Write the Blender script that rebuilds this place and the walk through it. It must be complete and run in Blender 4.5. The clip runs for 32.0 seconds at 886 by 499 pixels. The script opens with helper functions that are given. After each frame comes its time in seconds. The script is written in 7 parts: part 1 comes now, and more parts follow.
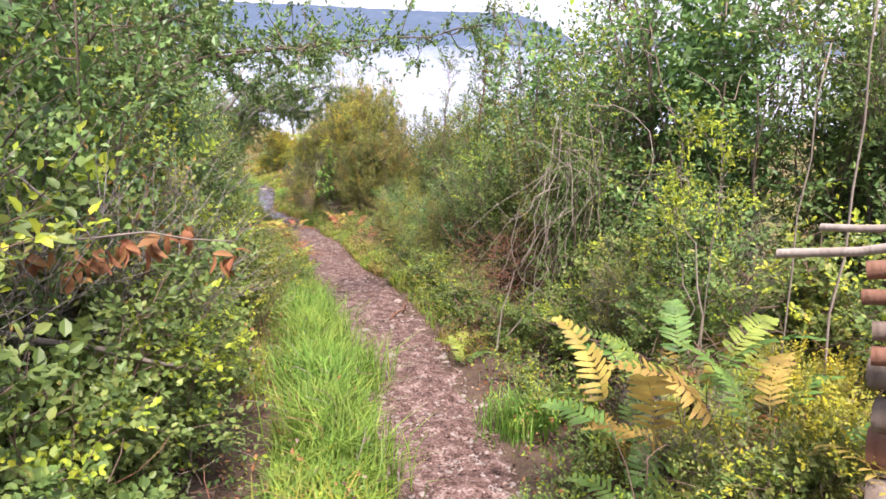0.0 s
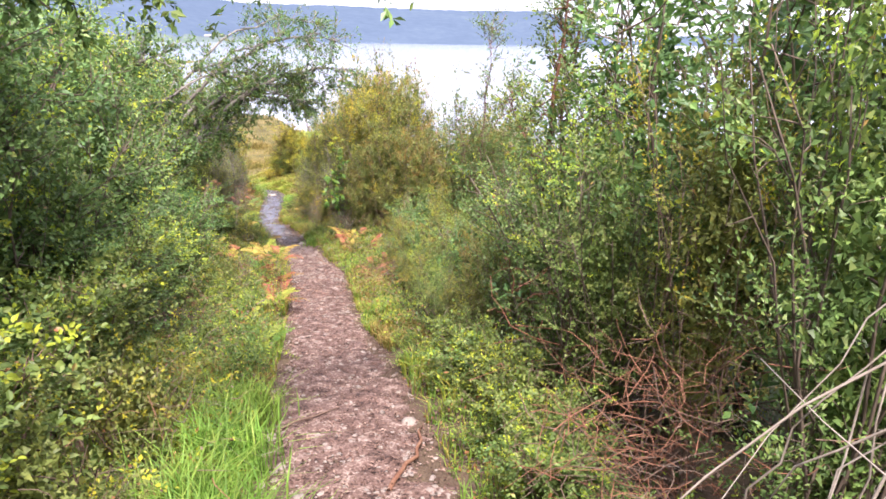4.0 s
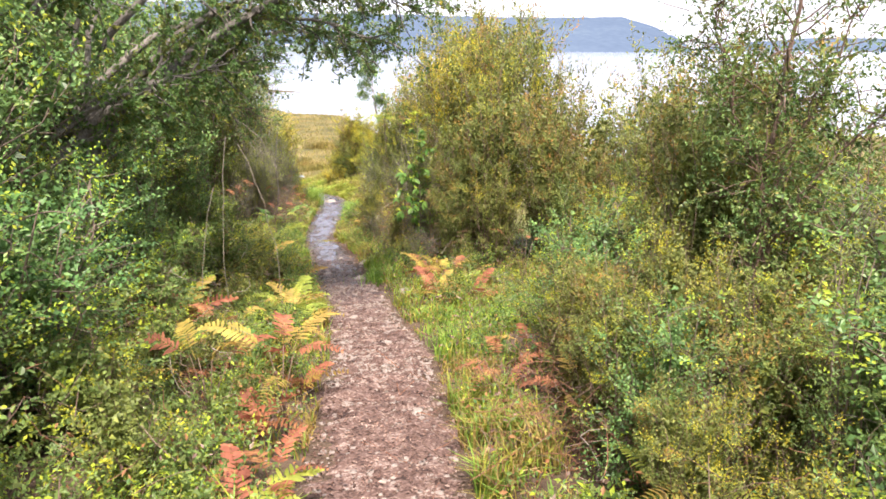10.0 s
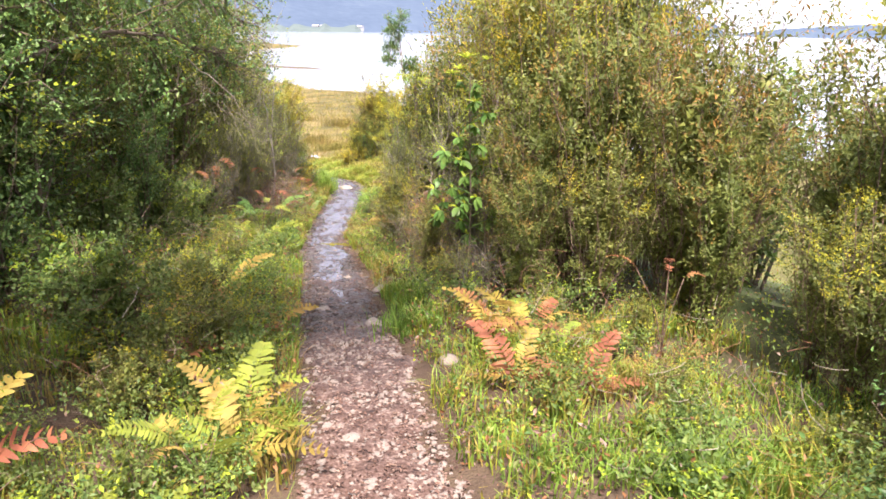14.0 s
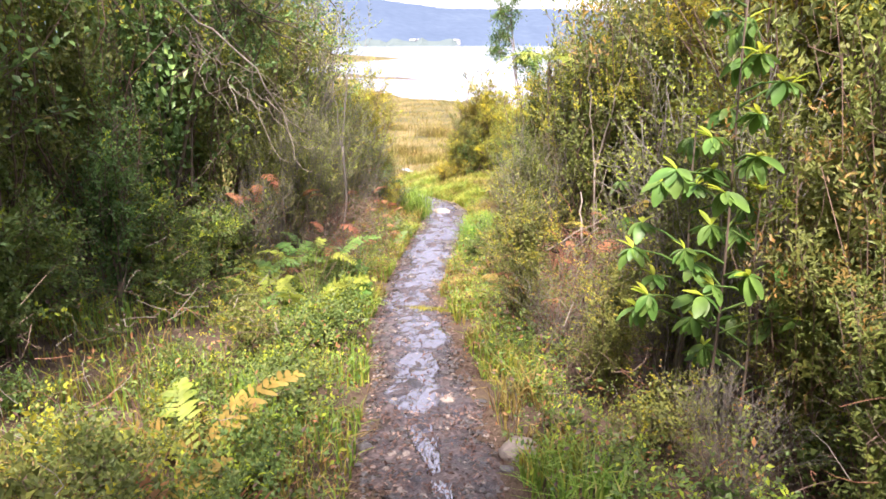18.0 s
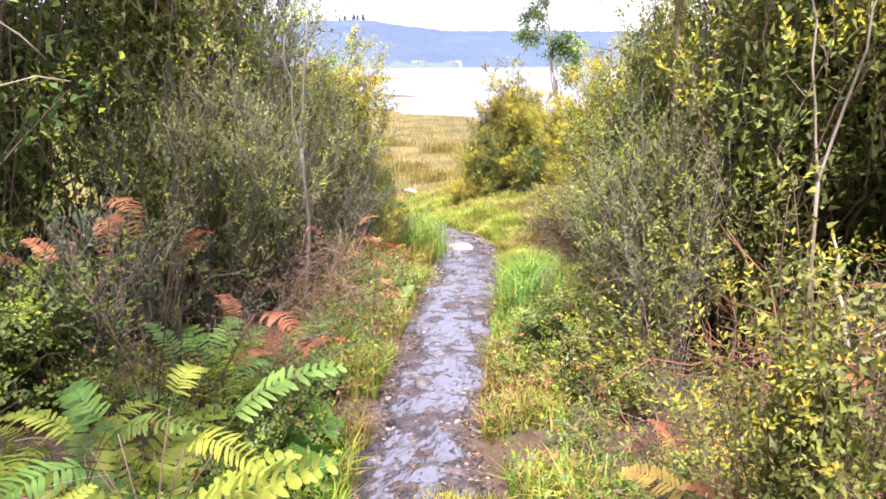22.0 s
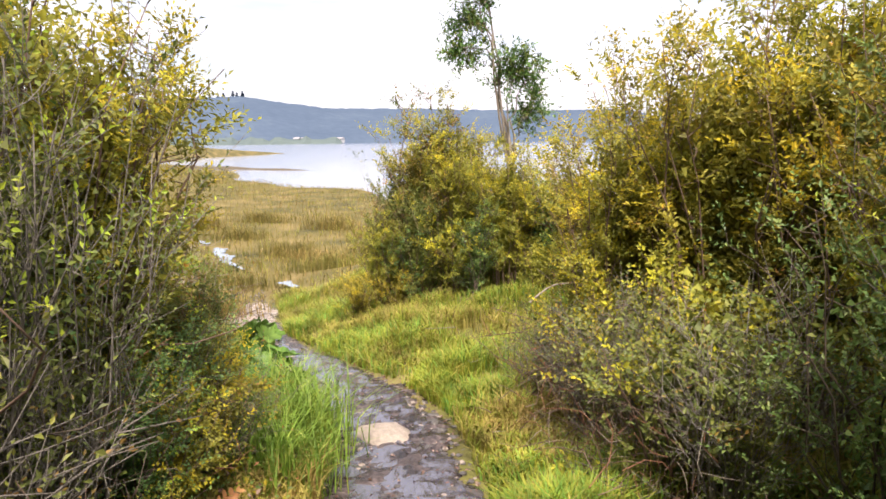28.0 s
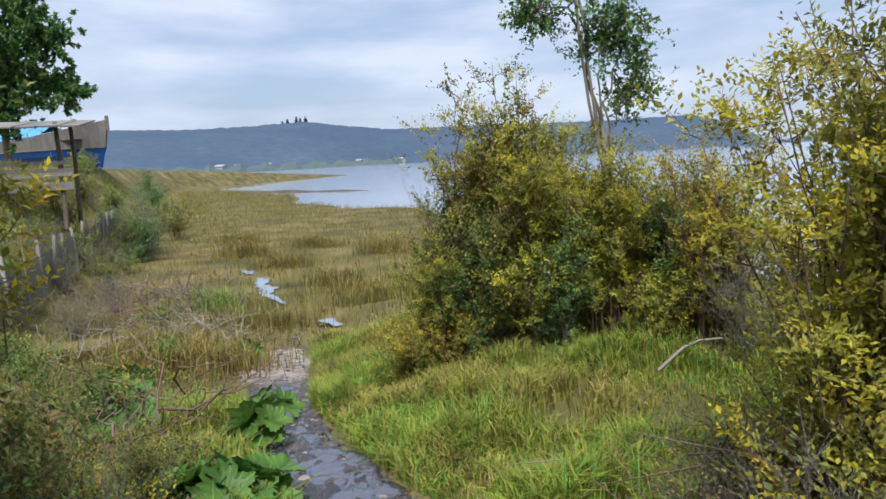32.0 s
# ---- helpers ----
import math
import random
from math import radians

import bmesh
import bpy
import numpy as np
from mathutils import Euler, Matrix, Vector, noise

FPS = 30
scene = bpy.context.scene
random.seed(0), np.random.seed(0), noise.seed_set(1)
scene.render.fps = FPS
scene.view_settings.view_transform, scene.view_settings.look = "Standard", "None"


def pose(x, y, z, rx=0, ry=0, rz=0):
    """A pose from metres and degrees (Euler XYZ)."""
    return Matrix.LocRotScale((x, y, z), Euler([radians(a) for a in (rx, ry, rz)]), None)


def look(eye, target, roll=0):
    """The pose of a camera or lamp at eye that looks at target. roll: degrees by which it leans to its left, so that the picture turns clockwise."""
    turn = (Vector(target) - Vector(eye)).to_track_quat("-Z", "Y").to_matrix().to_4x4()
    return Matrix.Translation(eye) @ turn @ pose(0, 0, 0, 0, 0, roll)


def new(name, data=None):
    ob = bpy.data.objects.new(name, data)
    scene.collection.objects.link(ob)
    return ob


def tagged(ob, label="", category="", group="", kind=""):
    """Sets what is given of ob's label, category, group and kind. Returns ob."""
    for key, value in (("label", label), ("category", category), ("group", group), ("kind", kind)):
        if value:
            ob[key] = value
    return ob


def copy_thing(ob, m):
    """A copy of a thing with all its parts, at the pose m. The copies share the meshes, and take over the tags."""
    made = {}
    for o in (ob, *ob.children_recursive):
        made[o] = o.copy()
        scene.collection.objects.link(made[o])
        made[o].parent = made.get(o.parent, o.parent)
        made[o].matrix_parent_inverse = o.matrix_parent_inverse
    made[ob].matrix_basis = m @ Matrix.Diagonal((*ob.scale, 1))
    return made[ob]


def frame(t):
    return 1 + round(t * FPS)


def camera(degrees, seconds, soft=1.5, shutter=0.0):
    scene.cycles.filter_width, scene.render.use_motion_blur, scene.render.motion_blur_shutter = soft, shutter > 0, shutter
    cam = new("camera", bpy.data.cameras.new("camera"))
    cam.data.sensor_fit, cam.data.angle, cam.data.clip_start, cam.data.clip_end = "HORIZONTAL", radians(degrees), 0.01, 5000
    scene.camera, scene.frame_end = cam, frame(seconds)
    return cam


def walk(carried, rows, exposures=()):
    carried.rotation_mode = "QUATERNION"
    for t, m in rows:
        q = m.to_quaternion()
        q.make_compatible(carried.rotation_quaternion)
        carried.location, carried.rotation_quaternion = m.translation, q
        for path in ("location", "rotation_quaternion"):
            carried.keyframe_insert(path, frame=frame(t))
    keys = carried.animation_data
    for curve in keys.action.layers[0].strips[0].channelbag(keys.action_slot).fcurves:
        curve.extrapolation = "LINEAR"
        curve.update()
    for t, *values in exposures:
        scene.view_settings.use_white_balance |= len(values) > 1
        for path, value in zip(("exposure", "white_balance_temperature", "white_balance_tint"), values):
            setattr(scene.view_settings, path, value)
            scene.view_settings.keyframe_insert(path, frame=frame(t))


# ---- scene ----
cam = camera(64.4, 32.0, soft=1.65)
PATH = [
    (0, (0.908, 0.433, 0.47), (0.849, 2.348, -0.103), 1.6),
    (0.5, (0.945, 0.894, 0.425), (0.896, 2.806, -0.158), 1.4),
    (1, (0.925, 1.371, 0.364), (0.874, 3.281, -0.228), 1.3),
    (1.5, (0.831, 1.866, 0.257), (0.781, 3.776, -0.335), 1.9),
    (2, (0.854, 2.366, 0.132), (0.798, 4.279, -0.45), 2.7),
    (2.5, (0.823, 2.925, 0.048), (0.764, 4.837, -0.537), 2.3),
    (3, (0.842, 3.419, -0.044), (0.774, 5.331, -0.628), 2.0),
    (3.5, (0.786, 3.905, -0.085), (0.655, 5.815, -0.661), 1.3),
    (4, (0.65, 4.396, -0.141), (0.504, 6.306, -0.716), 1.0),
    (4.5, (0.57, 4.913, -0.242), (0.305, 6.814, -0.803), -0.0),
    (6.5, (-0.11, 7.213, -0.729), (-0.399, 9.107, -1.301), -1.2),
    (7, (-0.217, 7.627, -0.883), (-0.507, 9.524, -1.444), -0.5),
    (7.5, (-0.333, 8.049, -1.009), (-0.623, 9.948, -1.563), -0.5),
    (8, (-0.386, 8.463, -1.079), (-0.676, 10.362, -1.635), -0.4),
    (8.5, (-0.455, 8.846, -1.146), (-0.749, 10.745, -1.7), -0.5),
    (9, (-0.586, 9.294, -1.226), (-0.886, 11.194, -1.774), 0.2),
    (9.5, (-0.663, 9.802, -1.395), (-0.987, 11.699, -1.941), 0.1),
    (10, (-0.838, 10.246, -1.471), (-1.182, 12.137, -2.026), 0.3),
    (10.5, (-0.966, 10.739, -1.57), (-1.309, 12.629, -2.126), 0.2),
    (11, (-1.073, 11.204, -1.641), (-1.419, 13.09, -2.207), 0.3),
    (11.5, (-1.262, 11.665, -1.748), (-1.605, 13.545, -2.34), 0.6),
    (12, (-1.331, 12.119, -1.817), (-1.672, 13.998, -2.412), 0.5),
    (12.5, (-1.464, 12.565, -1.952), (-1.802, 14.445, -2.546), 0.6),
    (13, (-1.571, 13.055, -2.019), (-1.892, 14.926, -2.648), 0.5),
    (13.5, (-1.726, 13.56, -2.11), (-2.126, 15.422, -2.72), 0.7),
    (15.5, (-2.418, 15.326, -2.443), (-2.837, 17.191, -3.032), 1.5),
    (16, (-2.552, 15.785, -2.505), (-3.123, 17.611, -3.088), 0.3),
    (16.5, (-2.774, 16.238, -2.622), (-3.342, 18.066, -3.201), 1.2),
    (17, (-2.928, 16.715, -2.762), (-3.55, 18.53, -3.328), 0.8),
    (17.5, (-3.113, 17.128, -2.776), (-3.765, 18.932, -3.343), 0.4),
    (18, (-3.29, 17.533, -2.824), (-3.949, 19.334, -3.391), 0.2),
    (18.5, (-3.414, 18.035, -2.944), (-4.169, 19.793, -3.527), -0.9),
    (19, (-3.57, 18.466, -3.026), (-4.237, 20.279, -3.543), -0.0),
    (19.5, (-3.725, 18.899, -3.078), (-4.365, 20.721, -3.598), 0.1),
    (20, (-3.914, 19.362, -3.127), (-4.56, 21.183, -3.644), 0.1),
    (20.5, (-4.165, 19.74, -3.187), (-4.811, 21.56, -3.706), -0.3),
    (21, (-4.392, 20.14, -3.289), (-5.072, 21.951, -3.795), -0.5),
    (21.5, (-4.607, 20.534, -3.406), (-5.288, 22.344, -3.917), -0.6),
    (22, (-4.779, 20.97, -3.511), (-5.452, 22.783, -4.021), -0.3),
    (22.5, (-4.951, 21.426, -3.542), (-5.628, 23.244, -4.03), -0.7),
    (23, (-5.175, 21.847, -3.572), (-5.854, 23.666, -4.05), -0.9),
    (23.5, (-5.306, 22.308, -3.645), (-5.987, 24.13, -4.112), -0.9),
    (24, (-5.509, 22.705, -3.752), (-6.193, 24.525, -4.222), -0.9),
    (24.5, (-5.675, 23.101, -3.764), (-6.272, 24.962, -4.187), -0.2),
    (25, (-5.826, 23.521, -3.821), (-6.296, 25.427, -4.207), 0.7),
    (25.5, (-6.012, 23.935, -3.871), (-6.234, 25.89, -4.225), 1.4),
    (27.5, (-6.372, 25.142, -4.014), (-6.697, 27.089, -4.338), 0.3),
    (28, (-6.486, 25.377, -4.028), (-6.861, 27.317, -4.335), -0.3),
    (28.5, (-6.521, 25.654, -4.08), (-6.904, 27.594, -4.381), -0.7),
    (29, (-6.613, 25.989, -4.093), (-6.998, 27.929, -4.394), -0.6),
    (29.5, (-6.761, 26.249, -4.118), (-7.148, 28.189, -4.408), -1.1),
    (30, (-6.81, 26.489, -4.148), (-7.214, 28.427, -4.427), -1.4),
    (30.5, (-6.825, 26.715, -4.124), (-7.259, 28.649, -4.394), -1.9),
    (31, (-6.916, 26.944, -4.158), (-7.346, 28.879, -4.421), -2.1),
    (31.5, (-6.969, 27.187, -4.168), (-7.4, 29.121, -4.436), -2.3),
    (32, (-6.97, 27.47, -4.19), (-7.521, 29.375, -4.446), -2.9),
]
walk(cam, [(t, look(eye, target, roll)) for t, eye, target, roll in PATH],
     exposures=[(0, 1.15, 6350, 30), (3, 1.4, 6300, 29), (6, 1.38, 6600, 25), (12, 1.4, 6700, 22), (16, 1.66, 6650, 30), (20, 1.7, 6500, 29), (25.5, 1.42, 6150, 33), (28, 0.96, 7000, 22), (30, 0.58, 6950, 20), (32, 0.1, 5800, 11)])

# ---- world, sun, exposure ----
world = bpy.data.worlds.new("overcast_sky")
scene.world = world
world.use_nodes = True
wn, wl = world.node_tree.nodes, world.node_tree.links
wn.clear()
w_out, w_bg = wn.new("ShaderNodeOutputWorld"), wn.new("ShaderNodeBackground")
w_sky = wn.new("ShaderNodeTexSky")
w_sky.sky_type, w_sky.sun_disc = "NISHITA", False
w_sky.sun_elevation, w_sky.sun_rotation = radians(60), radians(163)
w_sky.dust_density = 2.0
w_tc, w_map, w_noise = wn.new("ShaderNodeTexCoord"), wn.new("ShaderNodeMapping"), wn.new("ShaderNodeTexNoise")
w_map.inputs["Scale"].default_value = (1.6, 1.6, 7.0)
w_noise.inputs["Scale"].default_value, w_noise.inputs["Detail"].default_value = 2.3, 9.0
w_ramp = wn.new("ShaderNodeMapRange")
w_ramp.inputs[1].default_value, w_ramp.inputs[2].default_value = 0.33, 0.62
w_ramp.inputs[3].default_value, w_ramp.inputs[4].default_value = 0.45, 0.97
w_mix = wn.new("ShaderNodeMixRGB")
w_cloud = wn.new("ShaderNodeValToRGB")
w_cloud.color_ramp.elements[0].position, w_cloud.color_ramp.elements[1].position = 0.3, 0.72
w_cloud.color_ramp.elements[0].color, w_cloud.color_ramp.elements[1].color = (0.7, 0.8, 0.96, 1), (0.95, 0.98, 1.02, 1)
w_gain = wn.new("ShaderNodeMixRGB")
w_gain.blend_type = "MULTIPLY"
w_gain.inputs[0].default_value, w_gain.inputs[2].default_value = 1.0, (7.4, 7.4, 7.4, 1)
wl.new(w_noise.outputs["Fac"], w_cloud.inputs[0])
wl.new(w_cloud.outputs[0], w_gain.inputs[1])
wl.new(w_gain.outputs[0], w_mix.inputs[2])
wl.new(w_tc.outputs["Generated"], w_map.inputs["Vector"])
wl.new(w_map.outputs[0], w_noise.inputs["Vector"])
wl.new(w_noise.outputs["Fac"], w_ramp.inputs[0])
wl.new(w_ramp.outputs[0], w_mix.inputs[0])
wl.new(w_sky.outputs[0], w_mix.inputs[1])
wl.new(w_mix.outputs[0], w_bg.inputs[0])
w_bg.inputs[1].default_value = 0.112
wl.new(w_bg.outputs[0], w_out.inputs[0])
sun_data = bpy.data.lights.new("sun", "SUN")
sun_data.energy, sun_data.angle, sun_data.color = 5.0, radians(12), (1.0, 0.94, 0.82)
sun = new("sun", sun_data)
sun.matrix_world = look((8, -12, 50), (0, 15, 0))

# ---- materials ----
def material(name):
    m = bpy.data.materials.new(name)
    m.use_nodes = True
    nt = m.node_tree
    return m, nt.nodes, nt.links, nt.nodes["Principled BSDF"]


def ramp(nodes, stops):
    r = nodes.new("ShaderNodeValToRGB")
    e = r.color_ramp.elements
    while len(e) < len(stops):
        e.new(0.5)
    for k, (p, c) in enumerate(stops):
        e[k].position, e[k].color = p, (*c, 1)
    return r


def leaf_mat(name, stops, gloss=0.42, through_light=0.24, shift=0.5):
    """Foliage: each leaf takes a tone of its own, each plant shifts a little, and light shines through."""
    m, n, l, p = material(name)
    geo, info = n.new("ShaderNodeNewGeometry"), n.new("ShaderNodeObjectInfo")
    r = ramp(n, stops)
    clump, blend = n.new("ShaderNodeTexNoise"), n.new("ShaderNodeMath")
    clump.inputs["Scale"].default_value, clump.inputs["Detail"].default_value = 8.0, 2.0
    wide = n.new("ShaderNodeMapRange")
    wide.inputs[1].default_value, wide.inputs[2].default_value, wide.inputs[3].default_value, wide.inputs[4].default_value = 0.3, 0.7, 0.0, 0.55
    blend.operation = "MULTIPLY_ADD"
    blend.inputs[1].default_value = 0.45
    l.new(clump.outputs["Fac"], wide.inputs[0])
    l.new(geo.outputs["Random Per Island"], blend.inputs[0])
    l.new(wide.outputs[0], blend.inputs[2])
    l.new(blend.outputs[0], r.inputs[0])
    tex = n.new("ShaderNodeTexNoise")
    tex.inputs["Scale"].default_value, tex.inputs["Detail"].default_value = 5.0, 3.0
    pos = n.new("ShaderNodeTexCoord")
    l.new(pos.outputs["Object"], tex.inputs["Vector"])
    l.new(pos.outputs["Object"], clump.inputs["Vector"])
    hsv = n.new("ShaderNodeHueSaturation")
    a = n.new("ShaderNodeMapRange")
    a.inputs[3].default_value, a.inputs[4].default_value = 0.5 - 0.03 * shift, 0.5 + 0.03 * shift
    l.new(info.outputs["Random"], a.inputs[0])
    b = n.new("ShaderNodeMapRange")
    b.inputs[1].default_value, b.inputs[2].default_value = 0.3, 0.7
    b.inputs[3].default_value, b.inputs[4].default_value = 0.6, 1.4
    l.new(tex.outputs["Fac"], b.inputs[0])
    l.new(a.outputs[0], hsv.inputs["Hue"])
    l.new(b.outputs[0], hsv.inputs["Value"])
    l.new(r.outputs[0], hsv.inputs["Color"])
    l.new(hsv.outputs[0], p.inputs["Base Color"])
    p.inputs["Roughness"].default_value = gloss + 0.08
    p.inputs["Specular IOR Level"].default_value = 0.28
    tr = n.new("ShaderNodeBsdfTranslucent")
    bright = n.new("ShaderNodeHueSaturation")
    bright.inputs["Value"].default_value, bright.inputs["Hue"].default_value = 1.5, 0.485
    l.new(hsv.outputs[0], bright.inputs["Color"])
    l.new(bright.outputs[0], tr.inputs[0])
    mix = n.new("ShaderNodeMixShader")
    mix.inputs[0].default_value = through_light
    l.new(p.outputs[0], mix.inputs[1])
    l.new(tr.outputs[0], mix.inputs[2])
    l.new(mix.outputs[0], n["Material Output"].inputs[0])
    return m


def rough_mat(name, stops, scale, roughness=0.85, bump=0.4, fine=6.0, stretch=(1, 1, 1), spec=0.3):
    """A natural surface with variation at two scales and fine relief."""
    m, n, l, p = material(name)
    tc, mp = n.new("ShaderNodeTexCoord"), n.new("ShaderNodeMapping")
    mp.inputs["Scale"].default_value = stretch
    l.new(tc.outputs["Object"], mp.inputs["Vector"])
    big, small = n.new("ShaderNodeTexNoise"), n.new("ShaderNodeTexNoise")
    for t, s in ((big, scale), (small, scale * fine)):
        t.inputs["Scale"].default_value, t.inputs["Detail"].default_value = s, 6
        l.new(mp.outputs[0], t.inputs["Vector"])
    mx = n.new("ShaderNodeMath")
    mx.operation = "MULTIPLY_ADD"
    mx.inputs[1].default_value, mx.inputs[2].default_value = 0.55, 0.22
    l.new(small.outputs["Fac"], mx.inputs[0])
    ad = n.new("ShaderNodeMath")
    ad.operation = "MULTIPLY_ADD"
    ad.inputs[1].default_value = 0.7
    l.new(big.outputs["Fac"], ad.inputs[0])
    l.new(mx.outputs[0], ad.inputs[2])
    sub = n.new("ShaderNodeMath")
    sub.operation = "SUBTRACT"
    sub.inputs[1].default_value = 0.35
    l.new(ad.outputs[0], sub.inputs[0])
    info = n.new("ShaderNodeObjectInfo")
    ov = n.new("ShaderNodeMath")
    ov.operation = "MULTIPLY_ADD"
    ov.inputs[1].default_value = 0.25
    l.new(info.outputs["Random"], ov.inputs[0])
    l.new(sub.outputs[0], ov.inputs[2])
    ov2 = n.new("ShaderNodeMath")
    ov2.operation = "SUBTRACT"
    ov2.inputs[1].default_value = 0.12
    l.new(ov.outputs[0], ov2.inputs[0])
    r = ramp(n, stops)
    l.new(ov2.outputs[0], r.inputs[0])
    l.new(r.outputs[0], p.inputs["Base Color"])
    p.inputs["Roughness"].default_value = roughness
    p.inputs["Specular IOR Level"].default_value = spec
    bp = n.new("ShaderNodeBump")
    bp.inputs["Strength"].default_value, bp.inputs["Distance"].default_value = bump, 0.02
    l.new(small.outputs["Fac"], bp.inputs["Height"])
    l.new(bp.outputs[0], p.inputs["Normal"])
    return m


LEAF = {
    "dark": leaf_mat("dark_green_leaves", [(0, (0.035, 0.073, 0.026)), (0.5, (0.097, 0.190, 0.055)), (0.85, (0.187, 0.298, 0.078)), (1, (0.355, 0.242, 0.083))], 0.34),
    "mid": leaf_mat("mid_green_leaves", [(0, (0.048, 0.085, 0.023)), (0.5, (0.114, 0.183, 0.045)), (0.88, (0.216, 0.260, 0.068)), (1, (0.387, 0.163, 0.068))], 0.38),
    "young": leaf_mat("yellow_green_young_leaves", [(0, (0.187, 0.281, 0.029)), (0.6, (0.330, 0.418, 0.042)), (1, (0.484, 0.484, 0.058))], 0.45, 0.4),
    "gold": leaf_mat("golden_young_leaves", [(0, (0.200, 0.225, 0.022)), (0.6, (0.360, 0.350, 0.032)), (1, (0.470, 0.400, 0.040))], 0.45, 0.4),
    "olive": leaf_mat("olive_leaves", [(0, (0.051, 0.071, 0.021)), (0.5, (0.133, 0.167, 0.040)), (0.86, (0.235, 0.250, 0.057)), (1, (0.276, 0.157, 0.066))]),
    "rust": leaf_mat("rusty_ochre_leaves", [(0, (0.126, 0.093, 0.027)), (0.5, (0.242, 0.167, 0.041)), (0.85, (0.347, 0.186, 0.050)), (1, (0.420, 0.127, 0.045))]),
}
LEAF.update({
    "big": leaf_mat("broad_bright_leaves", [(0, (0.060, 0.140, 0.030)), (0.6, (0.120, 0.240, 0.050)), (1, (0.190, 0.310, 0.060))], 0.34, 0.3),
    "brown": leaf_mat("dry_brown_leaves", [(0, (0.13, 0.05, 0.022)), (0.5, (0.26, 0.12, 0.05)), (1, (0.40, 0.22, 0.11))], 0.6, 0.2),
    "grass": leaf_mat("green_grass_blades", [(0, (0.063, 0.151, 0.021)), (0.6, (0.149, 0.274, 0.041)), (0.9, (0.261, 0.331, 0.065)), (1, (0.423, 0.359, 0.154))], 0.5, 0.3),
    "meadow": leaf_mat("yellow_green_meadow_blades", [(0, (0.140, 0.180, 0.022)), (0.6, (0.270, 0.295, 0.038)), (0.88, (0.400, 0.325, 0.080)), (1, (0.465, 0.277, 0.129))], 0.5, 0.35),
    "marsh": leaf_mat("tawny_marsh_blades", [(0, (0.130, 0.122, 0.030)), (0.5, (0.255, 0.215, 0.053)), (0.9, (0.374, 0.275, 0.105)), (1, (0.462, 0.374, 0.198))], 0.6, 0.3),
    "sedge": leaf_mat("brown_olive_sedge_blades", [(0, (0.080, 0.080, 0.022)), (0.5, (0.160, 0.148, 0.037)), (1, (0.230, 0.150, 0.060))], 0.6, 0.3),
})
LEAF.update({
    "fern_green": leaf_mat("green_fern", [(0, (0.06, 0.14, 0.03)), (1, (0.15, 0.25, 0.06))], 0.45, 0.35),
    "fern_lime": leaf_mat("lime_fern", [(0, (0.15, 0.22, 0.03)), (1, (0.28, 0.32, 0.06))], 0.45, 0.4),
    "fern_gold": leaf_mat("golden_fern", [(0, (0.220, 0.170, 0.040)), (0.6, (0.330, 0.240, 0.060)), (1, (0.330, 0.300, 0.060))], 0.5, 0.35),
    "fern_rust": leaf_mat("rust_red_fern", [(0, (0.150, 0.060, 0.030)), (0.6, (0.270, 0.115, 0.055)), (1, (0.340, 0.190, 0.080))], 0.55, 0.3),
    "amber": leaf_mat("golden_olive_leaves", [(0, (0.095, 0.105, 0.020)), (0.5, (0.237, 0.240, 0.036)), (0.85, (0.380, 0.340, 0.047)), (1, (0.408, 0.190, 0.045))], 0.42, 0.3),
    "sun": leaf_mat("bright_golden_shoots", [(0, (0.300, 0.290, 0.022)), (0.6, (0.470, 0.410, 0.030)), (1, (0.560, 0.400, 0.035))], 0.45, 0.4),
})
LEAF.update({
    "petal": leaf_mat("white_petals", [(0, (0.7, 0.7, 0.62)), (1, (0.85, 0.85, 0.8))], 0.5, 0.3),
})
BARK = rough_mat("grey_brown_bark", [(0, (0.04, 0.03, 0.022)), (0.5, (0.13, 0.1, 0.075)), (1, (0.27, 0.23, 0.19))], 6, 0.9, 0.6, 5, (1, 1, 0.25))
PALE = rough_mat("pale_dead_wood", [(0, (0.13, 0.105, 0.08)), (0.5, (0.25, 0.215, 0.175)), (1, (0.42, 0.38, 0.33))], 8, 0.85, 0.4, 5, (1, 1, 0.3))
GREYBARK = rough_mat("lichen_grey_bark", [(0, (0.05, 0.045, 0.04)), (0.5, (0.17, 0.155, 0.135)), (1, (0.36, 0.34, 0.31))], 9, 0.9, 0.9, 6, (1, 1, 0.6))
REDBARK = rough_mat("red_brown_bark", [(0, (0.06, 0.027, 0.018)), (0.5, (0.15, 0.07, 0.042)), (1, (0.26, 0.155, 0.1))], 6, 0.8, 0.6, 5, (1, 1, 0.2))
TWIG = rough_mat("brown_twigs", [(0, (0.06, 0.035, 0.025)), (0.5, (0.15, 0.1, 0.075)), (1, (0.28, 0.21, 0.165))], 9, 0.85, 0.3)
REDTWIG = rough_mat("reddish_dead_twigs", [(0, (0.1, 0.04, 0.025)), (0.5, (0.22, 0.1, 0.06)), (1, (0.36, 0.2, 0.13))], 9, 0.85, 0.3)
STONE = rough_mat("river_stone", [(0, (0.11, 0.095, 0.085)), (0.5, (0.24, 0.205, 0.18)), (1, (0.42, 0.37, 0.31))], 12, 0.7, 0.35, 4)
DARKSTONE = rough_mat("wet_dark_stone", [(0, (0.03, 0.028, 0.028)), (0.5, (0.075, 0.07, 0.068)), (1, (0.16, 0.145, 0.135))], 12, 0.35, 0.3, 4, spec=0.5)
